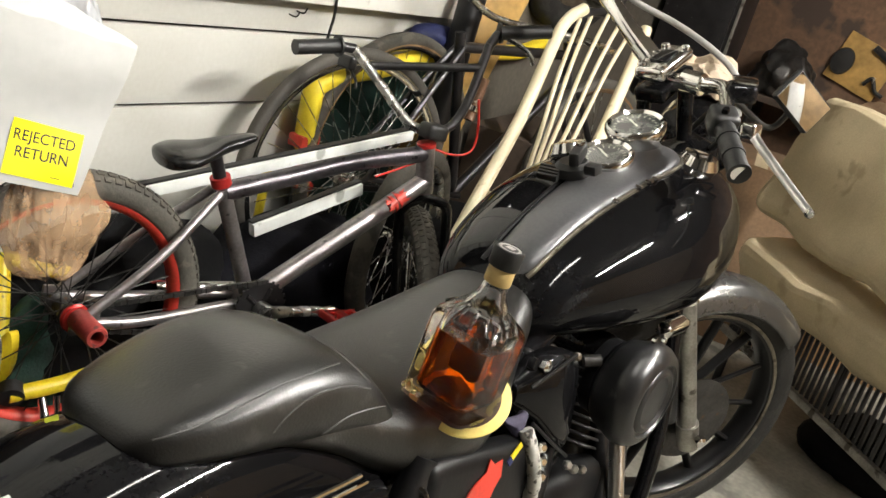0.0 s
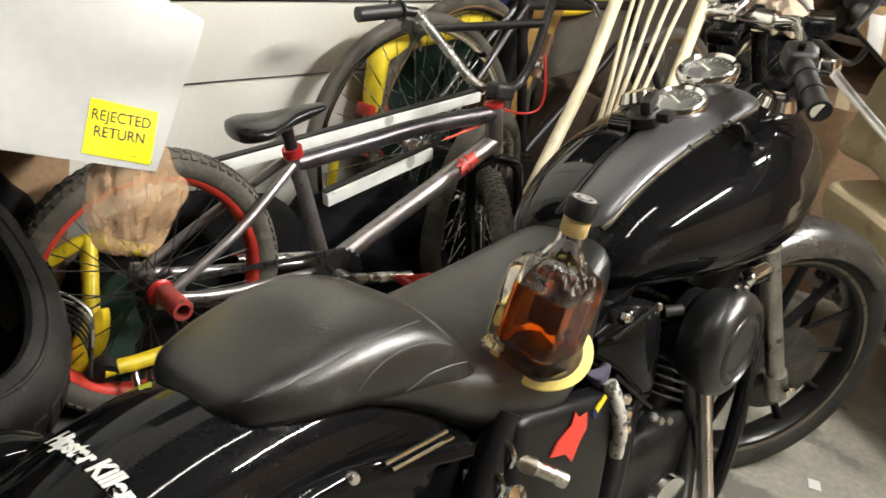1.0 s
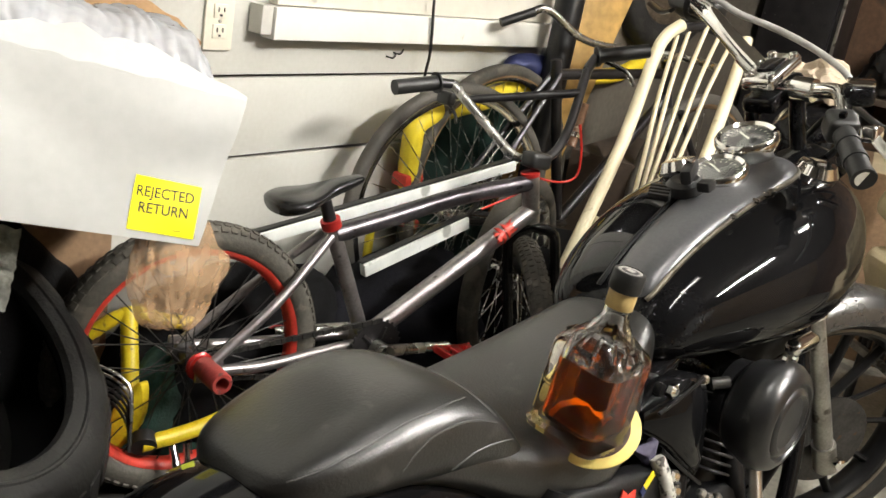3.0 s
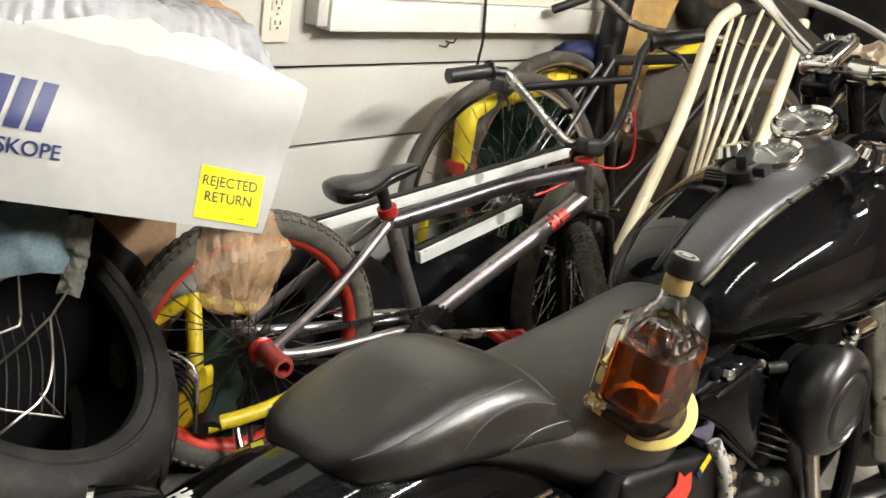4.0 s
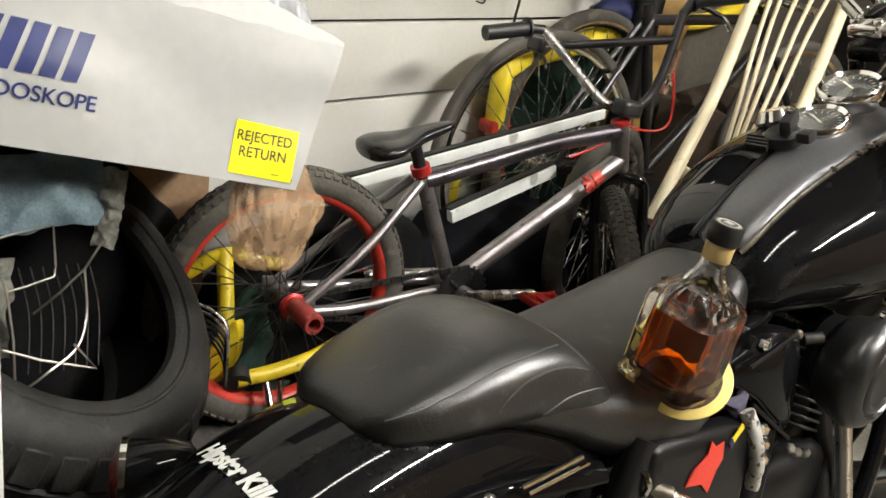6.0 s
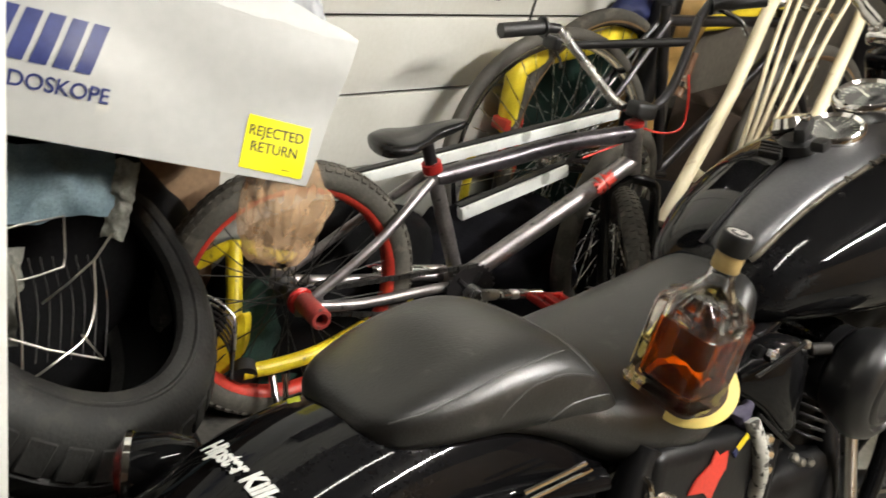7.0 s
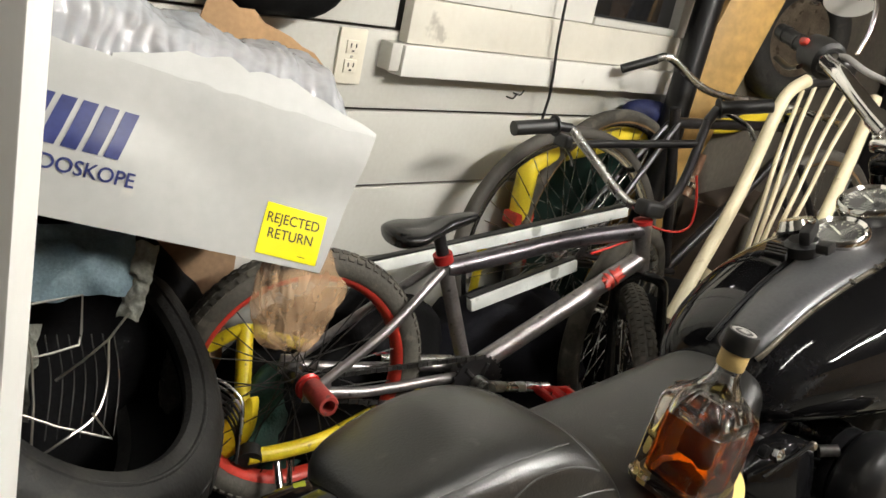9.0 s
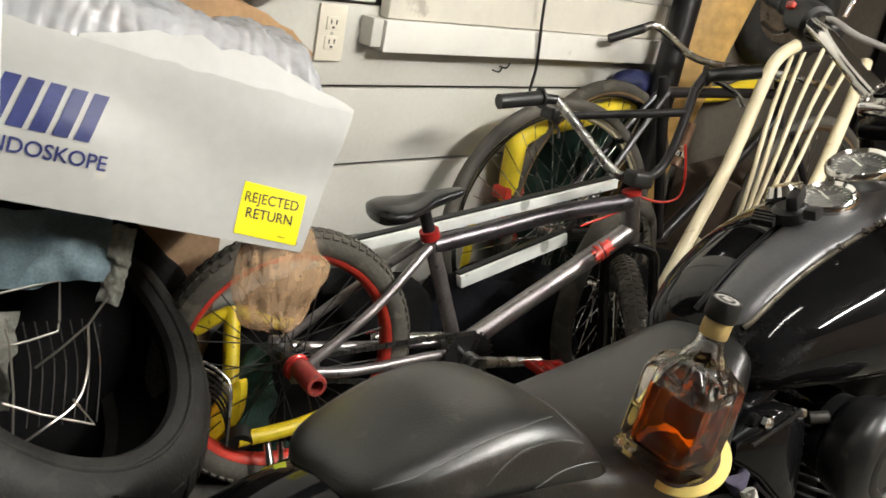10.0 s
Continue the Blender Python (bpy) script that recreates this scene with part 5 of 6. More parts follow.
def make_bars():
    W, put = bmx_bars()
    d = BARS
    put("handlebar", tube([W(*d["lbend"]), W(*d["lmid"]), W(*d["lfoot"]), W(*d["stem_l"])], 0.0112, 14), STEEL, "worn steel handlebar")
    put("handlebar_bend", tube([W(*d["stem_l"]), W(*d["stem_r"]), W(*d["rfoot"]), W(*d["rmid"]), W(*d["rbend"])], 0.0106, 14), BLACK_TUBE, "scuffed black handlebar bend")
    put("handlebar_end", tube([W(*d["lbend"]), W(*d["lgrip_in"])], 0.0112, 12, smooth=False), BLACK_TUBE)
    put("handlebar_end", tube([W(*d["rbend"]), W(*d["rgrip_in"])], 0.0112, 12, smooth=False), BLACK_TUBE)
    put("cross_bar", bar(W(*d["lcross"]), W(*d["rcross"]), 0.0095, 12), BLACK_TUBE, "black cross bar")
    for e, i in (("lgrip", "lgrip_in"), ("rgrip", "rgrip_in")):
        g = put("grip", bar(W(*d[e]), W(*d[i]), 0.0165, 16), BLACK_PLASTIC, "black rubber grip")
        g2 = (W(*d[i]) - W(*d[e]))
        part("flange", bar(W(*d[i]) - g2 * 0.04, W(*d[i]), 0.0235, 18), BLACK_PLASTIC, g)
    put("brake_lever", tube([W(*d["rgrip_in"]), W(*d["lever_a"]), W(*d["lever_b"])], 0.006, 8), CHROME, "chrome brake lever")
    put("brake_cable", tube([W(*p) for p in d["cable"]], 0.0028, 6, steps=8), RED_CABLE, "thin red brake cable")
    put("brake_cable", tube([W(1.88, 1.08, 0.70), W(1.80, 1.085, 0.684), W(1.72, 1.09, 0.67)], 0.0022, 6), RED_CABLE)
    a, b = W(1.752, 1.064, 0.598), W(1.80, 1.06, 0.625)
    d2 = (b - a).normalized()
    side = d2.cross(Vector((0, 0, 1))).normalized()
    side = side if side.y < 0 else -side
    up = side.cross(d2) * (1 if side.cross(d2).z > 0 else -1)
    rings = []
    for i in range(13):
        u = i / 12
        ring = []
        for rad in (0.0206, 0.0213):
            span = radians(42 + 75 * noise.noise(Vector((u * 7, 2, 5))))
            for k in (range(9) if rad < 0.021 else range(8, -1, -1)):
                ang = -span + 2 * span * k / 8 + 0.6
                jag = 0.016 * noise.noise(Vector((k * 1.3, 4, 1))) if i in (0, 12) else 0
                ring.append(a + (b - a) * u + d2 * jag + side * (rad * math.cos(ang)) + up * (rad * math.sin(ang)))
        rings.append(ring)
    put("sticker", rings_to_bm(rings), RED_PAINT, "ragged red sticker on the down tube")


BARS = dict(
    lgrip=(1.665, 1.345, 0.888), lgrip_in=(1.775, 1.31, 0.905), lbend=(1.81, 1.29, 0.905), lmid=(1.835, 1.215, 0.845), lfoot=(1.858, 1.135, 0.782), stem_l=(1.885, 1.1, 0.768),
    stem_r=(1.925, 1.08, 0.77), rfoot=(1.968, 1.07, 0.793), rmid=(2.0, 1.066, 0.853), rbend=(2.048, 1.077, 0.985), rgrip_in=(2.066, 1.07, 1.018), rgrip=(2.16, 0.985, 1.05),
    lcross=(1.822, 1.255, 0.876), rcross=(2.028, 1.072, 0.93), lever_a=(2.11, 1.01, 0.995), lever_b=(2.125, 0.985, 0.965),
    cable=[(1.89, 1.075, 0.735), (1.95, 1.05, 0.722), (2.0, 1.035, 0.724), (2.025, 1.03, 0.745), (2.025, 1.035, 0.80), (2.01, 1.045, 0.86)])
make_bars()


def make_old_bicycle():
    """An older cruiser between the bmx and the wall: rear wheel, stays and swept-back bars show."""
    m = pose(1.95, 1.325, LEDGE + 0.347, -5, 0, -12)
    inv = m.inverted()
    W = lambda *p: inv @ Vector(p)  # noqa: E731
    b = thing("cruiser_bicycle", m, "old dark cruiser bicycle with grey tyre and chrome rim", "bicycle")
    put = lambda name, bm, mat, label="": part(name, bm, mat, b, label)  # noqa: E731
    spoked_wheel("rear_wheel", 0.347, 0.0165, GUM_GREY, CHROME, 0.02, b, Matrix(), 36, STEEL, STEEL)
    spoked_wheel("front_wheel", 0.345, 0.019, GUM_GREY, CHROME, 0.016, b, pose(1.08, 0, 0), 36, STEEL, STEEL)
    put("head_tube", bar((0.86, 0, 0.3), (0.82, 0, 0.44), 0.018, 12), BLACK_TUBE)
    for s in (-1, 1):
        put("fork", tube([(1.08, s * 0.05, 0), (1.0, s * 0.05, 0.12), (0.88, s * 0.04, 0.29)], 0.011, 10), BLACK_TUBE)
        put("chain_stay", bar((0, s * 0.055, 0), (0.42, s * 0.03, -0.04), 0.009, 8), BLACK_TUBE)
        put("seat_stay", bar((0, s * 0.055, 0), (0.33, s * 0.015, 0.38), 0.008, 8), BLACK_TUBE)
    put("seat_tube", bar((0.42, 0, -0.04), (0.32, 0, 0.42), 0.015, 12), BLACK_TUBE)
    put("top_tube", bar((0.33, 0, 0.38), (0.83, 0, 0.40), 0.015, 12), BLACK_TUBE)
    put("down_tube", bar((0.42, 0, -0.04), (0.85, 0, 0.33), 0.017, 12), BLACK_TUBE)
    put("handlebar", tube([W(2.236, 1.385, 1.07), W(2.276, 1.354, 1.088), W(2.365, 1.30, 1.032), W(2.457, 1.265, 1.012), W(2.60, 1.22, 1.01), W(2.70, 1.10, 1.01), W(2.62, 0.98, 1.01)], 0.011, 12), STEEL, "chrome swept-back handlebar")
    put("grip", bar(W(2.246, 1.376, 1.077), W(2.175, 1.43, 1.035), 0.0125, 14), BLACK_PLASTIC, "black grip")
    put("stem", bar(W(2.66, 1.12, 1.01), (0.82, 0, 0.44), 0.013, 12), CHROME)


make_old_bicycle()


def make_spare_wheel():
    m = pose(2.24, 1.41, LEDGE + 0.364, -2, 0, -4)
    w = thing("bicycle_wheel", m, "bare bicycle wheel with amber sidewall tyre leaning on wall", "wheel")
    spoked_wheel("hub", 0.362, 0.02, OLD_RUBBER, CHROME, 0.014, w, Matrix(), 36, STEEL, STEEL, wall=AMBER_RUBBER)


make_spare_wheel()


# ---- white carton, bag and door edge ----
def make_white_box():
    """Front face from its lower right corner; e1 runs left to right, e2 up, e3 to the back."""
    e1 = Vector((0.93, -0.26, -0.19)).normalized()
    e2 = Vector((0.20, 0.16, 0.96))
    e2 = (e2 - e1 * e2.dot(e1)).normalized()
    e3 = e2.cross(e1)
    e3 = e3 if e3.y > 0 else -e3
    corner = Vector((0.848, 0.989, 0.759))
    Wd, Ht, Dp, T = 0.62, 0.215, 0.37, 0.005
    M = Matrix((e1, e3, e2)).transposed().to_4x4()
    M.translation = corner - e1 * Wd
    b = thing("shipping_box", M, "open white shipping carton with blue print and yellow label", "box")
    put = lambda name, bm, mat, label="": part(name, bm, mat, b, label)  # noqa: E731
    bm = bmesh.new()
    nx, nz = 48, 18
    grid = []
    for i in range(nx + 1):
        col = []
        for k in range(nz + 1):
            u, v = i / nx, k / nz
            belly = math.sin(math.pi * u) * math.sin(math.pi * v)
            dent = noise.noise(Vector((u * 5, v * 2.2, 1.3))) * 0.017 * math.sin(math.pi * v) + noise.noise(Vector((u * 16, v * 6, 7))) * 0.0012
            crumple = max(0, v - 0.8) / 0.2 * 0.006 * noise.noise(Vector((u * 22, 2, 3)))
            x = Wd * u + 0.034 * v * max(0, (u - 0.8) / 0.2)
            col.append(bm.verts.new((x, -0.004 * belly + dent, Ht * v + crumple)))
        grid.append(col)
    back = [[bm.verts.new(v.co + Vector((0, T, 0))) for v in col] for col in grid]
    for i in range(nx):
        for k in range(nz):
            bm.faces.new((grid[i][k], grid[i + 1][k], grid[i + 1][k + 1], grid[i][k + 1]))
            bm.faces.new((back[i][k], back[i][k + 1], back[i + 1][k + 1], back[i + 1][k]))
    edge = [(i, 0) for i in range(nx)] + [(nx, k) for k in range(nz)] + [(i, nz) for i in range(nx, 0, -1)] + [(0, k) for k in range(nz, 0, -1)]
    for (i, k), (i2, k2) in zip(edge, edge[1:] + edge[:1]):
        bm.faces.new((grid[i][k], back[i][k], back[i2][k2], grid[i2][k2]))
    bmesh.ops.recalc_face_normals(bm, faces=bm.faces)
    front = put("front_panel", bm, WHITE_CARD, "white printed front panel with soft dents")

    def skin(ob, proud):
        """Lays flat print onto the dented panel."""
        for q in ob.data.vertices:
            u, v = min(1, max(0, q.co.x / Wd)), min(1, max(0, q.co.z / Ht))
            q.co.y = q.co.y * 0.3 - proud - 0.004 * math.sin(math.pi * u) * math.sin(math.pi * v) + noise.noise(Vector((u * 5, v * 2.2, 1.3))) * 0.017 * math.sin(math.pi * v) + noise.noise(Vector((u * 16, v * 6, 7))) * 0.0012
        return ob

    put("back_panel", at(rbox(Wd, T, Ht, 0.002), pose(Wd / 2, Dp - T / 2, Ht / 2)), WHITE_CARD)
    for x in (T / 2, Wd - T / 2):
        put("side_panel", at(rbox(T, Dp - 2 * T, Ht, 0.002), pose(x, Dp / 2, Ht / 2)), WHITE_CARD)
    put("bottom_panel", at(rbox(Wd - 2 * T, Dp - 2 * T, T, 0.001), pose(Wd / 2, Dp / 2, T / 2)), CARDBOARD)
    torn = rbox(0.27, T, 0.13, 0.001)
    bmesh.ops.subdivide_edges(torn, edges=list(torn.edges), cuts=9, use_grid_fill=True)
    for v in torn.verts:
        v.co.z += 0.016 * noise.noise(Vector((v.co.x * 30, 3, 1))) * (v.co.z > 0) - 0.25 * max(0, v.co.x - 0.06)
        v.co.y += 0.008 * noise.noise(Vector((v.co.x * 14, v.co.z * 14, 1)))
    put("flap", at(torn, pose(0.60, 0.365, 0.315, -8, 12, 0)), CARDBOARD, "torn brown inner side of an open flap")
    put("flap", at(rbox(Wd * 0.97, T, 0.11, 0.002), pose(Wd / 2 + 0.02, Dp + 0.01, Ht + 0.055, -12, 0, 0)), CARDBOARD, "brown inner side of an open flap")
    # narrow top flap folding back towards the right corner
    rings = []
    for i in range(25):
        u = 0.42 + 0.58 * i / 24
        h = 0.042 * min(1, (u - 0.40) / 0.2) * min(1, (1.02 - u) / 0.22) ** 0.8 * (1 + 0.25 * noise.noise(Vector((u * 19, 4, 2))))
        x, lean = Wd * u + 0.034 * max(0, (u - 0.8) / 0.2), 0.35 + 0.3 * noise.noise(Vector((u * 9, 1, 5)))
        rings.append([Vector((x, 0, Ht - 0.004)), Vector((x, 0.1 * h, Ht + 0.3 * h)), Vector((x + 0.1 * h, lean * h, Ht + h)), Vector((x + 0.1 * h, lean * h + 0.003, Ht + h)), Vector((x, 0.1 * h + 0.004, Ht + 0.3 * h)), Vector((x, 0.0045, Ht - 0.004))])
    put("flap", rings_to_bm(rings), WHITE_CARD, "soft white top flap folded back at the corner")
    # yellow label with two words
    lb = rbox(0.096, 0.0012, 0.074, 0)
    bmesh.ops.subdivide_edges(lb, edges=list(lb.edges), cuts=6, use_grid_fill=True)
    skin(part("label", at(lb, pose(Wd - 0.059, 0, 0.047, 0, 1.5, 0)), LABEL_YELLOW, front, "bright yellow return label"), 0.0012)
    for text, z in (("REJECTED", 0.058), ("RETURN", 0.036)):
        skin(words(text, 0.0205, pose(Wd - 0.061, 0, z, 90, 0, 0), INK_BLACK, front, squeeze=0.93, align="CENTER"), 0.0022)
    skin(part("fine_print", at(rbox(0.012, 0.0008, 0.0009, 0), pose(Wd - 0.038, 0, 0.017)), INK_BLACK, front), 0.002)
    # brand as plain slanted blue blocks, then the readable word beneath
    def block(pts, x, z):
        bm = bmesh.new()
        (ax, az), (bx, bz), (cx, cz), (dx, dz) = pts
        g = [[bm.verts.new((x + (ax * (1 - p) + bx * p) * (1 - q) + (dx * (1 - p) + cx * p) * q, 0, z + az * (1 - q) + dz * q)) for q in [k / 8 for k in range(9)]] for p in [k / 8 for k in range(9)]]
        for a in range(8):
            for b in range(8):
                bm.faces.new((g[a][b], g[a + 1][b], g[a + 1][b + 1], g[a][b + 1]))
        skin(part("print_block", bm, INK_BLUE, front), 0.0014)
    h = 0.062
    for x in (-0.012, 0.042, 0.094, 0.146):
        for dx, wd in ((0.0, 0.019), (0.026, 0.019)):
            block([(0, 0), (wd, 0), (wd + h * 0.26, h), (h * 0.26, h)], x + dx + PRINT_X - 0.071, 0.09)
    skin(words("ENDOSKOPE", 0.027, pose(PRINT_X - 0.005, 0, 0.059, 90, 0, 0), INK_BLUE, front, squeeze=0.98, weight=0.0003), 0.0014)
    # bubble plastic swelling out of the top
    n, k = 190, 96
    rings = []
    for i in range(n + 1):
        u = i / n
        ring = []
        for j in range(k):
            a = 2 * math.pi * j / k
            c, sn = math.cos(a), math.sin(a)
            env = (0.088 + 0.012 * math.sin(u * 7)) * min(1, u * 6) * min(1, (1 - u) * 14) ** 0.6 + 0.008
            y = 0.012 + Dp * 0.5 + Dp * 0.485 * math.copysign(abs(c) ** 0.75, c)
            fold = 0.012 * noise.noise(Vector((u * 9, j * 0.1, 4))) + 0.009 * abs(noise.noise(Vector((u * 21, j * 0.16, 9))))
            cell = abs(math.sin(u * 85) * math.sin(j * 1.25 + (math.pi / 2 if int(u * 85 / math.pi) % 2 else 0))) ** 0.8
            z = Ht + 0.006 + env * math.copysign(abs(sn) ** 0.8, sn) + (fold + 0.0042 * cell) * max(0, sn)
            ring.append(Vector((0.03 + (Wd - 0.032) * u + 0.01 * noise.noise(Vector((u * 9, j * 0.1, 1))), y - (fold * 0.7 + 0.004 * cell) * max(0, -c), z)))
        rings.append(ring)
    bub = wobble(rings_to_bm(rings), 0.012, 11, 3)
    wrap = tagged(part("bubble_wrap", bub, BUBBLE, sharp=80), "crumpled clear bubble wrap stuffed in a white carton", "bubble wrap")
    wrap.matrix_world = M
    return M


PRINT_X = 0.175
make_white_box()

# brown carton beneath it
def carton(m, sx, sy, sz, label, mat=CARDBOARD, seam=True):
    c = thing("cardboard_box", m, label, "box")
    part("body", at(rbox(sx, sy, sz, 0.004), pose(0, 0, sz / 2)), mat, c)
    if seam:
        part("tape", at(rbox(sx * 0.99, 0.05, 0.001, 0), pose(0, 0, sz + 0.0008)), BEIGE_CANVAS, c)
    return c


carton(pose(0.82, 1.43, LEDGE, 0, 0, 0), 0.30, 0.13, 0.56, "brown cardboard carton under the white box", SHADED_CARD)


def make_bag():
    """A thin pleated bag hanging from the white carton's lower corner."""
    c = Vector((0.836, 1.03, 0.785))
    n, rings = 120, []
    prof = smooth_stations([(0.0, 0.040), (0.2, 0.054), (0.42, 0.060), (0.62, 0.056), (0.8, 0.044), (0.93, 0.030), (1.0, 0.012)], 6)
    for v, r in prof:
        ring = []
        for k in range(n):
            a = 2 * math.pi * k / n
            q = Vector((math.cos(a), math.sin(a), 0))
            pleat = 0.016 * noise.noise(q * 2.6 + Vector((0, 0, v * 1.2))) + 0.011 * abs(noise.noise(q * 5.5 + Vector((3, 1, v * 1.6)))) + 0.004 * noise.noise(q * 12 + Vector((1, 5, v * 4)))
            flare = 0.02 * math.exp(-((v - 0.38) / 0.13) ** 2) * max(0, math.cos(a + 0.5)) ** 6
            rr = max(0.004, r + pleat * min(1, 0.5 + v) + flare)
            ring.append(c + Vector((rr * math.cos(a) * 1.12, rr * math.sin(a) * 0.62, -0.162 * v - 0.012 * noise.noise(q * 2 + Vector((7, 0, 0))) * v)) + Vector((0.012 * v, -0.006 * v, 0)))
        rings.append(ring)
    bm = wobble(rings_to_bm(rings, caps=False), 0.008, 20, 8)
    for v in bm.verts:
        q = v.co * 34
        out = Vector((v.co.x - c.x, v.co.y - c.y, 0)).normalized()
        v.co += out * (0.0045 * (abs(noise.noise(q)) - abs(noise.noise(q * 0.6 + Vector((5, 5, 5))))))
    bag = part("plastic_bag", bm, TAN_FILM, sharp=60)
    tagged(bag, "crumpled translucent tan plastic bag hanging from the carton", "bag")


make_bag()

door = thing("door_1", pose(0.340, 0.798, 0, 0, 0, 126.5), "white painted door edge standing open", "door", kind="structure")
part("door_leaf", at(rbox(0.70, 0.04, 2.05, 0.003), pose(0.35, 0.02, 1.03)), WHITE_DOOR, door)
part("screw_hole", at(lathe([(0, 0), (0.007, 0), (0.008, 0.001), (0, 0.0015)], 12), pose(0.03, -0.0005, 0.985, 90, 0, 0)), STEEL, door)
part("hinge", at(rbox(0.03, 0.004, 0.09, 0.001), pose(0.67, -0.002, 1.7)), STEEL, door)


# ---- spare tyre with rags and wire ----
def make_car_tyre():
    m = aim((0.536, 1.208, 0.551), TYRE_AXIS) @ Matrix.Scale(1.045, 4)
    t = thing("car_tyre", m, "worn black car tyre propped at a slant", "tyre")
    prof = [(0.199, 0.078), (0.203, 0.088), (0.211, 0.092), (0.235, 0.094), (0.255, 0.09), (0.272, 0.078), (0.287, 0.058), (0.297, 0.03), (0.3, 0.0), (0.297, -0.03), (0.287, -0.058), (0.272, -0.078), (0.235, -0.092), (0.199, -0.078), (0.209, -0.06), (0.272, -0.05), (0.286, 0.0), (0.272, 0.05), (0.209, 0.06)]
    part("carcass", lathe(prof, 80, True), RUBBER, t)
    for k in range(36):
        a = 360 * k / 36
        for z, r, tilt in ((0.055, 0.287, 35), (-0.055, 0.287, -35)):
            part("tread_block", at(rbox(0.007, 0.036, 0.045, 0.002, 1), pose(0, 0, 0, 0, 0, a + (5 if z > 0 else 0)) @ pose(r, 0, z, 0, -tilt, 0)), RUBBER, t)
    for z in (-0.02, 0.02):
        part("tread_rib", lathe([(0.297, z - 0.014), (0.304, z - 0.012), (0.304, z + 0.012), (0.297, z + 0.014)], 80, True), RUBBER, t)
    # Extra near-black skin inside, the shade in the hollow put into its colour.
    part("inner_shade_skin", lathe([(0.2085, 0.058), (0.271, 0.048), (0.285, 0.0), (0.271, -0.048), (0.2085, -0.058), (0.212, -0.054), (0.266, -0.044), (0.28, 0.0), (0.266, 0.044), (0.212, 0.054)], 64, True), HOLLOW_SHADE, t)
    part("bead_ring", lathe([(0.22, 0.0925), (0.2225, 0.096), (0.2255, 0.096), (0.228, 0.0935)], 80, True), RUBBER, t)


TYRE_AXIS = (0.352, -0.522, 0.777)
make_car_tyre()
# Black heaps prop the tyre and darken what shows through its hole.
heap("dark_heap", (0.60, 1.14, LEDGE), (0.2, 0.16, 0.13), BLACK_CLOTH_SHADE, "black filler heap added under a slanted tyre", "sack", 15, 0.015)
heap("dark_heap", (0.52, 1.37, LEDGE), (0.42, 0.13, 0.58), BLACK_CLOTH_SHADE, "black filler heap standing in for shade behind a slanted tyre", "sack", 17, 0.02)


def sheet(name, w, h, nx, ny, m, mat, label, category, amp, scale, seed, thick=0.003, sag=0.0):
    """A cloth with folds and a real thickness."""
    bm = bmesh.new()
    top = [[bm.verts.new(((i / nx - 0.5) * w, (j / ny - 0.5) * h, 0)) for j in range(ny + 1)] for i in range(nx + 1)]
    for i in range(nx):
        for j in range(ny):
            bm.faces.new((top[i][j], top[i + 1][j], top[i + 1][j + 1], top[i][j + 1]))
    for v in bm.verts:
        p = v.co.copy()
        v.co.z += amp * noise.noise(p * scale + Vector((seed, 0, 0))) + amp * 0.35 * noise.noise(p * scale * 3 + Vector((0, seed, 0))) - sag * ((2 * p.x / w) ** 2 + (2 * p.y / h) ** 2)
        v.co.x += amp * 0.4 * noise.noise(p * scale * 1.5 + Vector((9, seed, 3)))
        v.co.y += amp * 0.4 * noise.noise(p * scale * 1.5 + Vector((4, seed, 8)))
    bmesh.ops.solidify(bm, geom=list(bm.faces), thickness=thick)
    ob = part(name, bm, mat, sharp=70)
    ob.matrix_world = m
    return tagged(ob, label, category)


sheet("cleaning_rag", 0.22, 0.12, 26, 18, aim((0.532, 1.165, 0.747), (-0.35, -0.6, 0.72)) @ pose(0, 0, 0, 0, 0, 14), BLUE_RAG, "faded blue cloth rag draped over a tyre", "rag", 0.03, 14, 3, sag=0.02)
sheet("fleece_rag", 0.032, 0.11, 18, 40, aim((0.628, 1.112, 0.722), (-0.5, -0.8, 0.35)) @ pose(0, 0, 0, 0, 0, -8), GREY_RAG, "frayed grey fleece rag on a tyre", "rag", 0.013, 45, 7, sag=0.006, thick=0.005)
sheet("fleece_rag", 0.10, 0.14, 22, 26, aim((0.455, 1.15, 0.60), (-0.5, -0.75, 0.4)), GREY_RAG, "crumpled pale fleece inside a tyre", "rag", 0.05, 16, 11, thick=0.008)


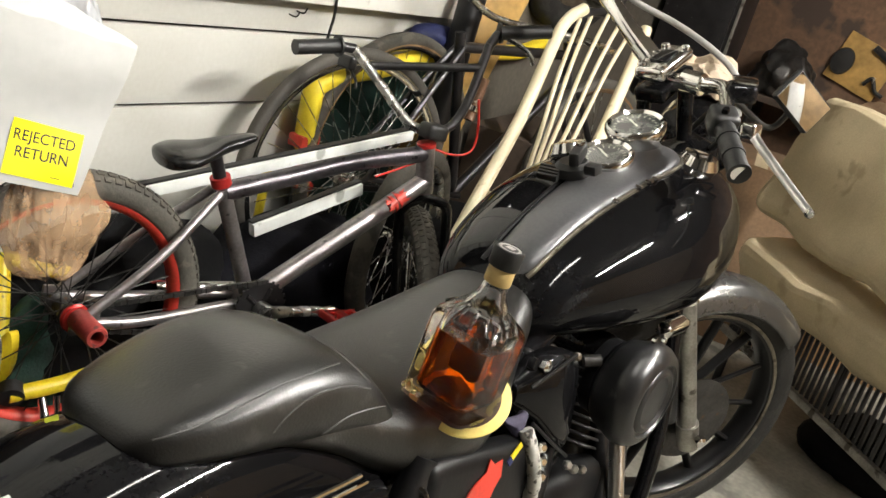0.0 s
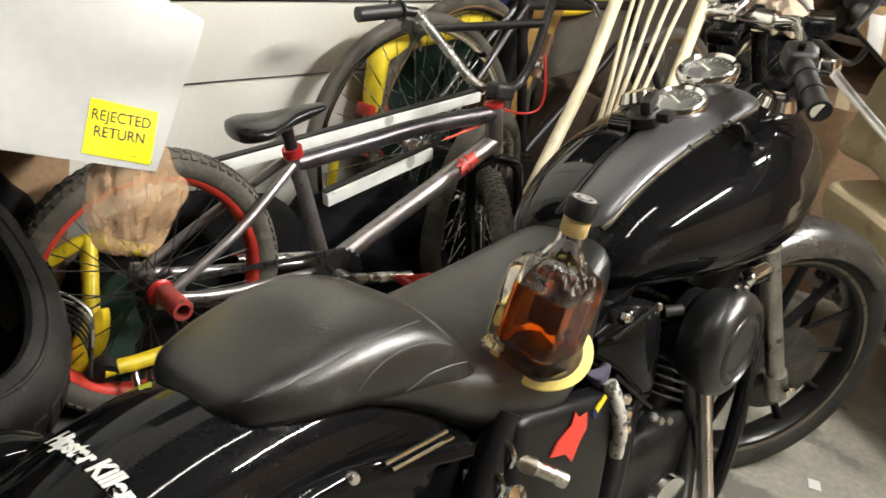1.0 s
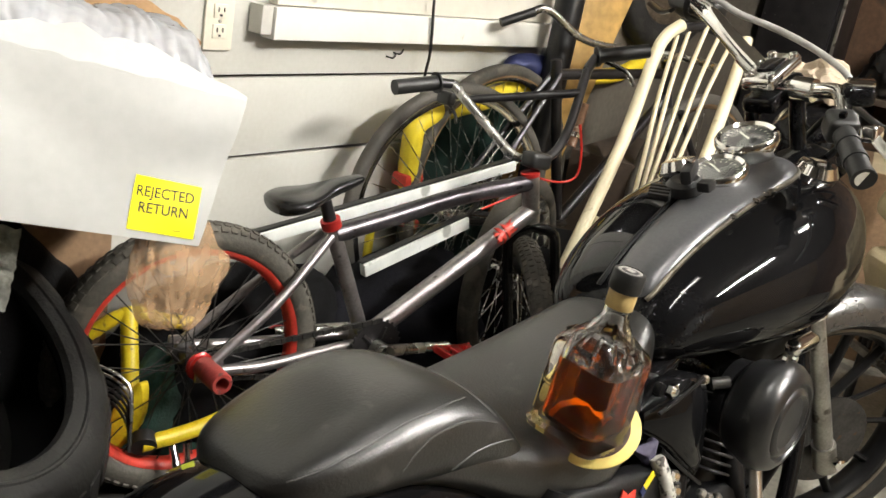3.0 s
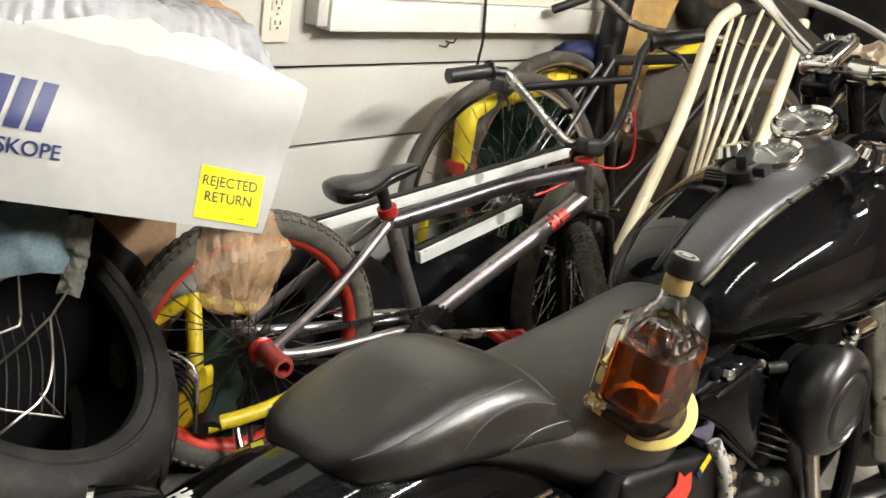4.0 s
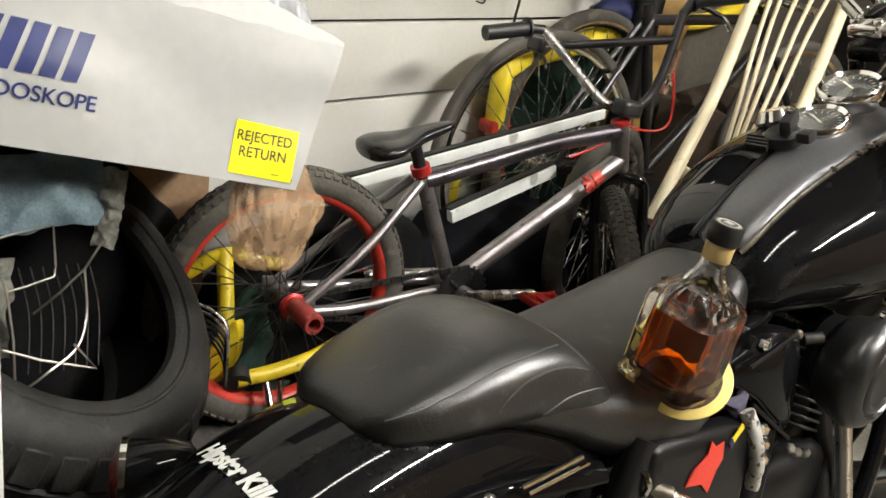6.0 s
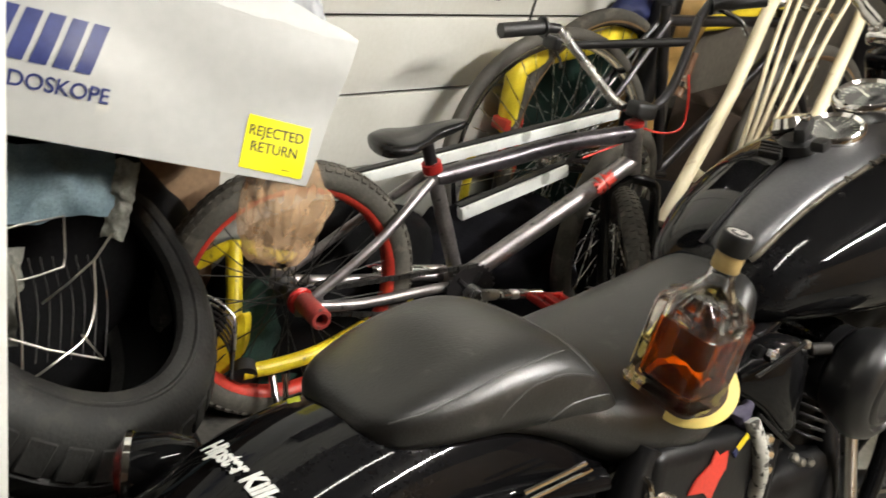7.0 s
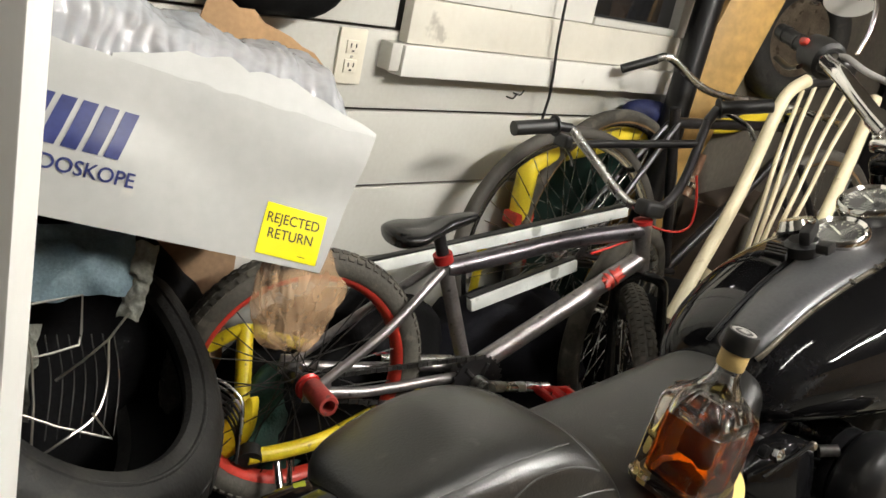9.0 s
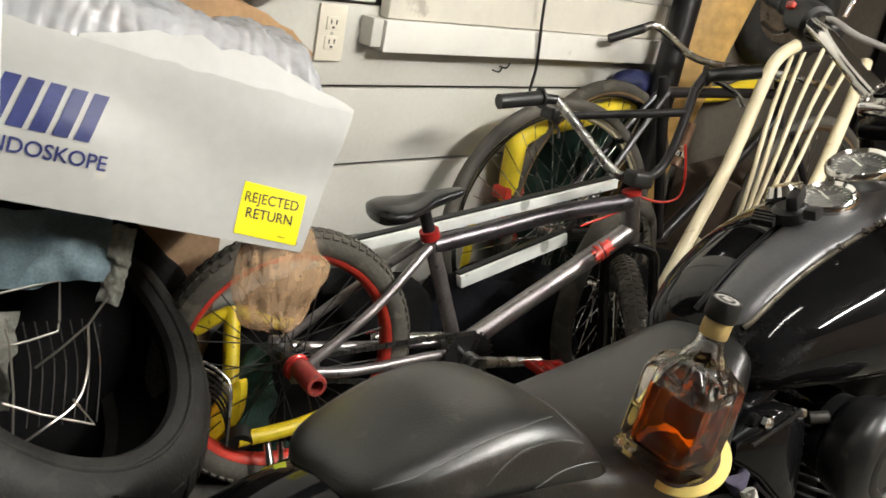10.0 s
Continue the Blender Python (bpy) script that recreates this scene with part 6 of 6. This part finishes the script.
def make_wire_rack():
    r = thing("wire_rack", pose(0, 0, 0), "bent galvanised wire rack inside a tyre", "wire rack")
    runs = [
        [(0.46, 1.13, 0.695), (0.5, 1.128, 0.70), (0.552, 1.12, 0.707), (0.545, 1.10, 0.66), (0.538, 1.09, 0.648), (0.5, 1.09, 0.642), (0.478, 1.095, 0.638), (0.474, 1.10, 0.66)],
        [(0.60, 1.08, 0.69), (0.575, 1.08, 0.655), (0.54, 1.08, 0.628), (0.51, 1.09, 0.6)],
        [(0.575, 1.08, 0.655), (0.568, 1.06, 0.6), (0.545, 1.04, 0.565), (0.5, 1.03, 0.545), (0.468, 1.03, 0.528)],
        [(0.478, 1.095, 0.638), (0.474, 1.07, 0.58), (0.466, 1.05, 0.53)],
        [(0.46, 1.07, 0.57), (0.5, 1.05, 0.553), (0.562, 1.02, 0.536), (0.54, 1.04, 0.57)],
    ]
    for pts in runs:
        part("wire", tube(pts, 0.0017, 6, steps=5, smooth=len(pts) > 4 and pts[0][0] > 0.5), WIRE, r)
    for k in range(7):
        x = 0.50 + 0.014 * k
        part("wire", tube([(x, 1.11 - 0.3 * (x - 0.5), 0.66), (x + 0.004, 1.09 - 0.3 * (x - 0.5), 0.6), (x - 0.012, 1.06 - 0.3 * (x - 0.5), 0.53)], 0.001, 5), DARK_STEEL, r)


make_wire_rack()


# ---- yellow bicycle lying under the bmx ----
def make_yellow_bicycle():
    b = thing("yellow_bicycle", pose(0.95, 1.2, 0.22), "yellow bicycle frame lying beneath other bicycles", "bicycle")
    inv = Matrix.Translation((-0.95, -1.2, -0.22))
    W = lambda *p: inv @ Vector(p)  # noqa: E731
    put = lambda name, bm, mat, label="": part(name, bm, mat, b, label)  # noqa: E731
    put("seat_tube", tube([W(0.988, 1.33, 0.50), W(0.956, 1.267, 0.392), W(0.94, 1.235, 0.33)], 0.0155, 14), YELLOW_PAINT, "yellow painted tube")
    put("gusset", superloft([(-0.06, 0.05, 0.045, 0.10, 0.008), (-0.035, 0.035, 0.06, 0.155, 0.014), (-0.01, 0.02, 0.085, 0.19, 0.013), (0.006, 0.02, 0.12, 0.19, 0.008)], 14, 2.5), YELLOW_PAINT)
    put("chain_stay", tube([W(0.93, 1.19, 0.305), W(1.0, 1.17, 0.312), W(1.08, 1.155, 0.325), W(1.19, 1.157, 0.347), W(1.32, 1.16, 0.37)], 0.0145, 14), YELLOW_PAINT)
    put("upper_stay", tube([W(0.93, 1.36, 0.45), W(0.985, 1.325, 0.492), W(1.05, 1.29, 0.475), W(1.16, 1.27, 0.45), W(1.26, 1.25, 0.43)], 0.013, 14), YELLOW_PAINT)
    put("bottom_shell", at(disc_y([(0, -0.004), (0.016, -0.004), (0.017, -0.014), (0.022, -0.013), (0.0225, 0.012), (0, 0.013)], 24), Matrix.Translation(W(0.935, 1.19, 0.308)) @ pose(0, 0, 0, 20, 0, -30)), BLACK_PLASTIC)
    put("kick_rod", bar(W(0.975, 1.16, 0.30), W(0.965, 1.12, 0.25), 0.008, 10), CHROME)
    put("kick_rod", bar(W(1.0, 1.155, 0.30), W(0.99, 1.125, 0.24), 0.006, 10), CHROME)
    # stack of curved mudguard strips
    for k in range(6):
        put("strip", tube([W(0.845 + 0.004 * k, 1.27, 0.452 - 0.014 * k), W(0.88 + 0.003 * k, 1.235, 0.45 - 0.014 * k), W(0.905, 1.20, 0.425 - 0.015 * k), W(0.9, 1.18, 0.38 - 0.015 * k)], 0.003, 8, flat=0.4), STEEL if k < 2 else DARK_STEEL)
    return b


make_yellow_bicycle()

# dark soft filler heaps stand in for clutter and shade behind and beneath the bicycles
heap("dark_heap", (1.25, 1.33, LEDGE), (0.32, 0.14, 0.34), BLACK_CLOTH_SHADE, "near-black filler heap for clutter and shade on the ledge", "sack", 2)
heap("dark_heap", (1.72, 1.28, LEDGE), (0.3, 0.17, 0.3), NAVY_SHADE, "dark navy filler heap for clutter and shade on the ledge", "sack", 5)
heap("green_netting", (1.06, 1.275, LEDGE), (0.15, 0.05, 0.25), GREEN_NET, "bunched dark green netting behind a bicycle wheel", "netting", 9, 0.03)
heap("dark_heap", (2.25, 1.2, LEDGE), (0.3, 0.2, 0.3), BLACK_CLOTH_SHADE, "black filler heap standing in for shade on the ledge", "sack", 12)


def make_rail(a, b, w, h, label):
    a, b = Vector(a), Vector(b)
    L = (b - a).length
    m = Matrix.Translation((a + b) / 2) @ (b - a).to_track_quat("X", "Z").to_matrix().to_4x4()
    r = thing("metal_rail", m, label, "rail")
    part("rail", rbox(L, 0.02, h, 0.003), ALUMINIUM, r)
    part("lip", at(rbox(L, 0.016, 0.005, 0.001), pose(0, 0.004, h / 2 + 0.003)), BLACK_PLASTIC, r)
    return r


make_rail((1.235, 1.315, 0.592), (1.945, 1.165, 0.732), 1, 0.024, "long pale aluminium rail lying across the bicycles")
make_rail((1.50, 1.222, 0.517), (1.80, 1.175, 0.602), 1, 0.03, "short scuffed pale metal rail behind the bmx frame")


# ---- yellow padded frame with green net ----
def make_yellow_frame():
    t = thing("padded_frame", pose(0, 0, 0), "yellow padded frame with dark green net against wall", "toy goal")
    part("padding", tube([(1.905, 1.445, 0.60), (1.897, 1.445, 0.64), (1.892, 1.445, 0.71), (1.905, 1.445, 0.768), (2.014, 1.445, 0.798), (2.175, 1.445, 0.818), (2.333, 1.445, 0.845), (2.56, 1.445, 0.885)], 0.0275, 14), YELLOW_FOAM, t, "bright yellow padding")
    part("frame_leg", tube([(1.905, 1.445, 0.61), (1.91, 1.445, 0.4), (1.915, 1.445, LEDGE)], 0.012, 10), BLACK_TUBE, t)
    part("padding", tube([(2.56, 1.455, 0.87), (2.8, 1.455, 0.875), (3.0, 1.455, 0.885), (3.2, 1.455, 0.935)], 0.026, 14), YELLOW_FOAM, t)
    part("padding", tube([(2.56, 1.462, 0.885), (2.58, 1.462, 0.6), (2.6, 1.462, LEDGE)], 0.02, 12), YELLOW_FOAM, t)
    bm = bmesh.new()
    nx, nz = 16, 12
    g = [[bm.verts.new((1.91 + 0.66 * i / nx, 1.452 + 0.012 * noise.noise(Vector((i * 0.5, k * 0.5, 3))), 0.3 + (0.48 + 0.08 * i / nx) * k / nz)) for k in range(nz + 1)] for i in range(nx + 1)]
    for i in range(nx):
        for k in range(nz):
            bm.faces.new((g[i][k], g[i + 1][k], g[i + 1][k + 1], g[i][k + 1]))
    bmesh.ops.solidify(bm, geom=list(bm.faces), thickness=0.003)
    part("net", bm, GREEN_NET, t, "dark green net panel")
    for k, (x, z) in enumerate(((1.90, 0.62), (1.905, 0.56), (1.915, 0.5))):
        part("strap", at(rbox(0.075, 0.05, 0.035, 0.008), pose(x, 1.447, z, 0, 12 * k, 0)), RED_PAINT, t, "red strap")
    part("sleeve", tube([(1.79, 1.45, LEDGE), (1.785, 1.45, 0.55)], 0.012, 10), YELLOW_FOAM, t)


make_yellow_frame()
heap("folded_tarp", (2.43, 1.455, 0.885), (0.13, 0.04, 0.07), BLUE_FABRIC, "blue fabric tarp folded over a yellow frame", "tarp", 4, 0.02)


# ---- cream spindle-back chair ----
def make_chair():
    c = thing("spindle_chair", pose(2.1, 0.95, LEDGE), "cream painted spindle-back wooden chair tipped among bicycles", "chair")
    inv = Matrix.Translation((-2.1, -0.95, -LEDGE))
    W = lambda *p: inv @ Vector(p)  # noqa: E731
    part("post", tube([W(2.406, 1.022, 1.114), W(2.353, 1.034, 1.081), W(2.302, 1.03, 1.023), W(2.147, 0.99, 0.822), W(1.966, 0.956, 0.636), W(1.88, 0.94, 0.545)], 0.0165, 16), CREAM_PAINT, c)
    part("post", tube([W(2.66, 0.93, 1.10), W(2.62, 0.918, 1.045), W(2.50, 0.885, 0.94), W(2.369, 0.851, 0.83), W(2.20, 0.81, 0.68)], 0.0165, 16), CREAM_PAINT, c)
    part("crest_rail", tube([W(2.40, 1.03, 1.10), W(2.50, 1.005, 1.115), W(2.58, 0.975, 1.105), W(2.66, 0.93, 1.08)], 0.013, 12), BLACK_TUBE, c, "dark bare crest rail")
    tops = [(2.409, 1.028, 1.085), (2.459, 1.019, 1.115), (2.516, 0.994, 1.125), (2.56, 0.97, 1.115), (2.60, 0.95, 1.085)]
    feet = [(2.174, 0.937, 0.779), (2.206, 0.931, 0.808), (2.236, 0.921, 0.824), (2.265, 0.905, 0.827), (2.294, 0.889, 0.83)]
    for (a, b) in zip(tops, feet):
        a, b = Vector(a), Vector(b)
        e = b + (b - a) * 0.75
        mid = (a + b) / 2 + Vector((-0.012, 0, 0.006))
        part("spindle", tube([W(*a), W(*mid), W(*b), W(*e)], 0.0058, 10), CREAM_PAINT, c)
    part("seat", at(rbox(0.40, 0.30, 0.035, 0.016, 3), Matrix.Translation(W(2.24, 0.84, 0.50)) @ pose(0, 0, 0, 8, 30, -15)), CREAM_PAINT, c)
    for dx, dy in ((-0.12, 0.02), (0.08, 0.06)):
        part("leg", tube([W(2.22 + dx, 0.84 + dy, 0.5), W(2.23 + dx, 0.85 + dy, 0.35), W(2.24 + dx, 0.86 + dy, 0.2)], 0.016, 12), CREAM_PAINT, c)


make_chair()

# ---- planks and posts by the wall ----
plank = part("wooden_plank", at(rbox(0.17, 0.028, 1.5, 0.003), Matrix.Translation((2.575, 1.40, LEDGE + 0.72)) @ pose(0, 0, 0, -7, 19, -30)), PLANK_WOOD)
tagged(plank, "yellow pine plank leaning against the wall", "plank")
pole = part("grey_post", at(rbox(0.07, 0.03, 1.9, 0.004), Matrix.Translation((2.575, 1.49, LEDGE + 0.95))), SIDING)
tagged(pole, "grey painted upright board by the window", "board")
# Wide dark cylinder filling the dark band between window and plank.
pipe = part("dark_cylinder", bar((2.31, 1.33, LEDGE), (2.57, 1.44, 1.7), 0.04, 18), BLACK_SATIN)
tagged(pipe, "dark cylinder leaning on the wall between window and plank", "pipe")
hung_wheel = thing("scooter_wheel", pose(3.17, 1.43, 1.20, 0, 0, -20), "small black tyre with grey disc hung on the wall", "wheel")
part("tyre", tyre_bm(0.23, 0.05, 1.0, 48, 12), RUBBER, hung_wheel)
part("disc", disc_y([(0, -0.02), (0.15, -0.025), (0.155, 0.0), (0.15, 0.02), (0, 0.015)], 40), TARNISHED, hung_wheel)
part("hook", bar((0, 0.08, 0.12), (0, -0.06, 0.12), 0.006, 8), STEEL, hung_wheel)


# ---- far corner: canvas cushions, slatted rack, cartons ----
def cushion(m, sx, sy, sz, label, seed):
    bm = rbox(sx, sy, sz, 0.05, 4)
    bmesh.ops.subdivide_edges(bm, edges=list(bm.edges), cuts=5, use_grid_fill=True)
    wobble(bm, 0.035, 5, seed)
    wobble(bm, 0.012, 17, seed)
    ob = part("canvas_cushion", bm, BEIGE_CANVAS, sharp=75)
    ob.matrix_world = m
    return tagged(ob, label, "cushion", "canvas cushions")


cushion(pose(2.92, 0.17, 0.82, 0, -76, -48), 0.44, 1.0, 0.13, "creased beige canvas cushion leaning in the corner", 3)
cushion(pose(2.97, -0.02, 0.545, 0, -14, -45), 0.62, 1.0, 0.13, "creased beige canvas cushion lying on a dark rack", 8)


def make_rack():
    r = thing("slatted_rack", pose(2.97, -0.05, 0, 0, 0, -45), "black slatted metal rack with a pale front rail", "rack")
    for k in range(40):
        y = -0.5 + k * 0.0256
        part("slat", at(rbox(0.5, 0.011, 0.012, 0.003, 1), pose(0, y, 0.44)), BLACK_TUBE, r)
        part("slat", at(rbox(0.012, 0.011, 0.23, 0.003, 1), pose(-0.25, y, 0.33)), BLACK_TUBE, r)
    part("front_rail", at(rbox(0.022, 1.05, 0.025, 0.004), pose(-0.26, 0, 0.215)), CAST_ALLOY, r)
    part("back_rail", at(rbox(0.022, 1.05, 0.025, 0.004), pose(0.25, 0, 0.43)), BLACK_TUBE, r)
    for x in (-0.24, 0.24):
        for y in (-0.48, 0.48):
            part("leg", bar((x, y, 0), (x, y, 0.44), 0.014, 10), BLACK_TUBE, r)


make_rack()
# Dark heap stands in for the shade under the rack.
heap("dark_heap", (3.05, -0.1, 0), (0.2, 0.24, 0.16), BLACK_CLOTH_SHADE, "black filler heap standing in for shade under a slatted rack", "sack", 21, 0.02)
# Dark box added where the wall behind the chair is in shade.
carton(pose(2.93, 1.26, LEDGE, 0, 0, 8), 0.50, 0.34, 0.46, "added dark brown box standing in for the shaded wall behind a chair", DARK_BROWN, False)
carton(pose(3.85, 0.72, 0, 0, 0, 12), 0.55, 0.5, 0.7, "large brown cardboard carton in the far corner", SHADED_CARD)
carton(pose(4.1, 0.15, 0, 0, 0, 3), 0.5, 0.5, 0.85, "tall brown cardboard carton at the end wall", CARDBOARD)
carton(pose(4.1, -0.5, 0, 0, 0, -6), 0.5, 0.5, 0.95, "brown cardboard carton by the end wall", SHADED_CARD)


def make_cabinet():
    c = thing("dark_cabinet", pose(4.40, 1.29, 0), "tall near-black metal cabinet with a pale worn edge", "cabinet")
    part("body", at(rbox(0.24, 0.34, 1.9, 0.008), pose(0, 0, 0.95)), BLACK_TUBE, c)
    part("door", at(rbox(0.016, 0.31, 1.84, 0.004), pose(-0.13, 0.01, 0.96)), BLACK_TUBE, c)
    part("edge_strip", at(rbox(0.012, 0.014, 1.9, 0.003), pose(-0.125, -0.168, 0.95)), CAST_ALLOY, c, "pale worn metal edge")


make_cabinet()


def make_tool_board():
    b = thing("tool_board", pose(4.54, 0.60, 1.12, 0, 0, 0) @ pose(0, 0, 0, 14, 0, 0), "ochre wooden board with hanging tools on the wall", "tool board")
    part("board", rbox(0.018, 0.24, 0.22, 0.003), PLANK_WOOD, b)
    part("tool_head", at(lathe([(0, 0), (0.045, 0), (0.048, 0.006), (0.044, 0.018), (0, 0.022)], 20), aim((-0.009, 0.08, -0.02), (-1, 0, 0)) @ Matrix.Diagonal((1, 1.3, 1, 1))), BLACK_PLASTIC, b)
    part("tool_bar", at(rbox(0.02, 0.2, 0.03, 0.006), pose(-0.02, -0.10, 0.075, 12, 0, 0)), BLACK_TUBE, b)
    part("hook", tube([(-0.009, -0.08, -0.03), (-0.04, -0.08, -0.035), (-0.045, -0.08, -0.01)], 0.004, 6), STEEL, b)
    part("pliers", tube([(-0.02, -0.05, -0.06), (-0.022, -0.07, -0.02), (-0.022, -0.11, -0.06), (-0.02, -0.15, -0.065)], 0.009, 8), BLACK_PLASTIC, b)


make_tool_board()
heap("dark_heap", (4.38, 0.86, 0.9), (0.12, 0.12, 0.22), DARK_STEEL, "dark cluttered bundle of parts on a shelf", "bundle", 31, 0.05)
shelf = thing("wall_shelf", pose(4.40, 0.55, 0.88), "dark brown wooden wall shelf", "shelf")
part("shelf_board", rbox(0.28, 0.95, 0.03, 0.004), DARK_BROWN, shelf)
for y in (-0.4, 0.4):
    part("bracket", at(rbox(0.2, 0.02, 0.12, 0.006), pose(0.04, y, -0.075)), DARK_STEEL, shelf)
heap("dark_heap", (4.38, 0.38, 0.9), (0.11, 0.16, 0.10), SHADED_CARD, "red-brown cloth bundle on a shelf", "bundle", 33, 0.03)

paper_bm = bmesh.new()
bmesh.ops.create_icosphere(paper_bm, subdivisions=4, radius=1)
for v in paper_bm.verts:
    v.co = Vector((v.co.x * 0.06, v.co.y * 0.075, max(v.co.z, -0.4) * 0.05))
    v.co += noise.noise_vector(v.co * 22) * 0.028 + noise.noise_vector(v.co * 60) * 0.008
paper = part("crumpled_paper", paper_bm, PAPER, sharp=25)
paper.location = (2.08, 0.555, 1.062)
tagged(paper, "crumpled pale brown paper lying on the headlight shell", "paper")

for x, y, rz in ((2.256, 0.172, 20), (1.90, 0.12, 60)):
    scrap = part("paper_scrap", at(rbox(0.045, 0.03, 0.004, 0.001), pose(x, y, 0.0025, 0, 0, rz)), WHITE_CARD)
    tagged(scrap, "small pale paper scrap on the concrete floor", "scrap")


hung = thing("black_jacket", pose(1.06, 1.44, 1.30), "black cloth jacket hanging on the wall", "jacket")
bm = superloft(smooth_stations([(-0.24, 0, -0.1, 0.2, 0.03), (-0.15, 0, -0.21, 0.25, 0.05), (0.0, 0, -0.235, 0.28, 0.06), (0.1, 0, -0.2, 0.28, 0.055), (0.16, 0, -0.1, 0.26, 0.045), (0.22, 0, 0.02, 0.22, 0.03)]), 28, 2.2)
part("body", wobble(bm, 0.025, 12, 6), BLACK_CLOTH_SHADE, hung, sharp=70)
part("hook", tube([(0, 0.06, 0.3), (0, 0.0, 0.3), (0, -0.01, 0.26)], 0.004, 6), STEEL, hung)


w2 = thing("bicycle_wheel", pose(1.97, 1.13, LEDGE + 0.255, 0, 0, 10), "small bicycle wheel standing among other bicycles", "wheel")
spoked_wheel("hub", 0.253, 0.024, OLD_RUBBER, STEEL, 0.018, w2, Matrix(), 28, STEEL, STEEL)


# ---- small pieces on the bicycles ----
def on_bmx(*p):
    return BMX_INV @ Vector(p)


stem_rod = part("quill_stem", tube([on_bmx(2.03, 1.068, 0.80), on_bmx(2.05, 1.07, 0.86), on_bmx(2.058, 1.07, 0.905)], 0.0125, 14), RUST, bmx, "rusted steel stem with a bright collar")
part("collar", bar(on_bmx(2.038, 1.068, 0.822), on_bmx(2.042, 1.068, 0.834), 0.016, 14), CHROME, stem_rod)
part("brake_perch", at(rbox(0.022, 0.05, 0.03, 0.007, 3), Matrix.Translation(on_bmx(1.745, 1.255, 0.884))), BLACK_PLASTIC, bmx)
part("lever_blade", tube([on_bmx(1.745, 1.25, 0.875), on_bmx(1.748, 1.225, 0.852), on_bmx(1.742, 1.215, 0.835)], 0.006, 8, flat=0.6), BLACK_PLASTIC, bmx)
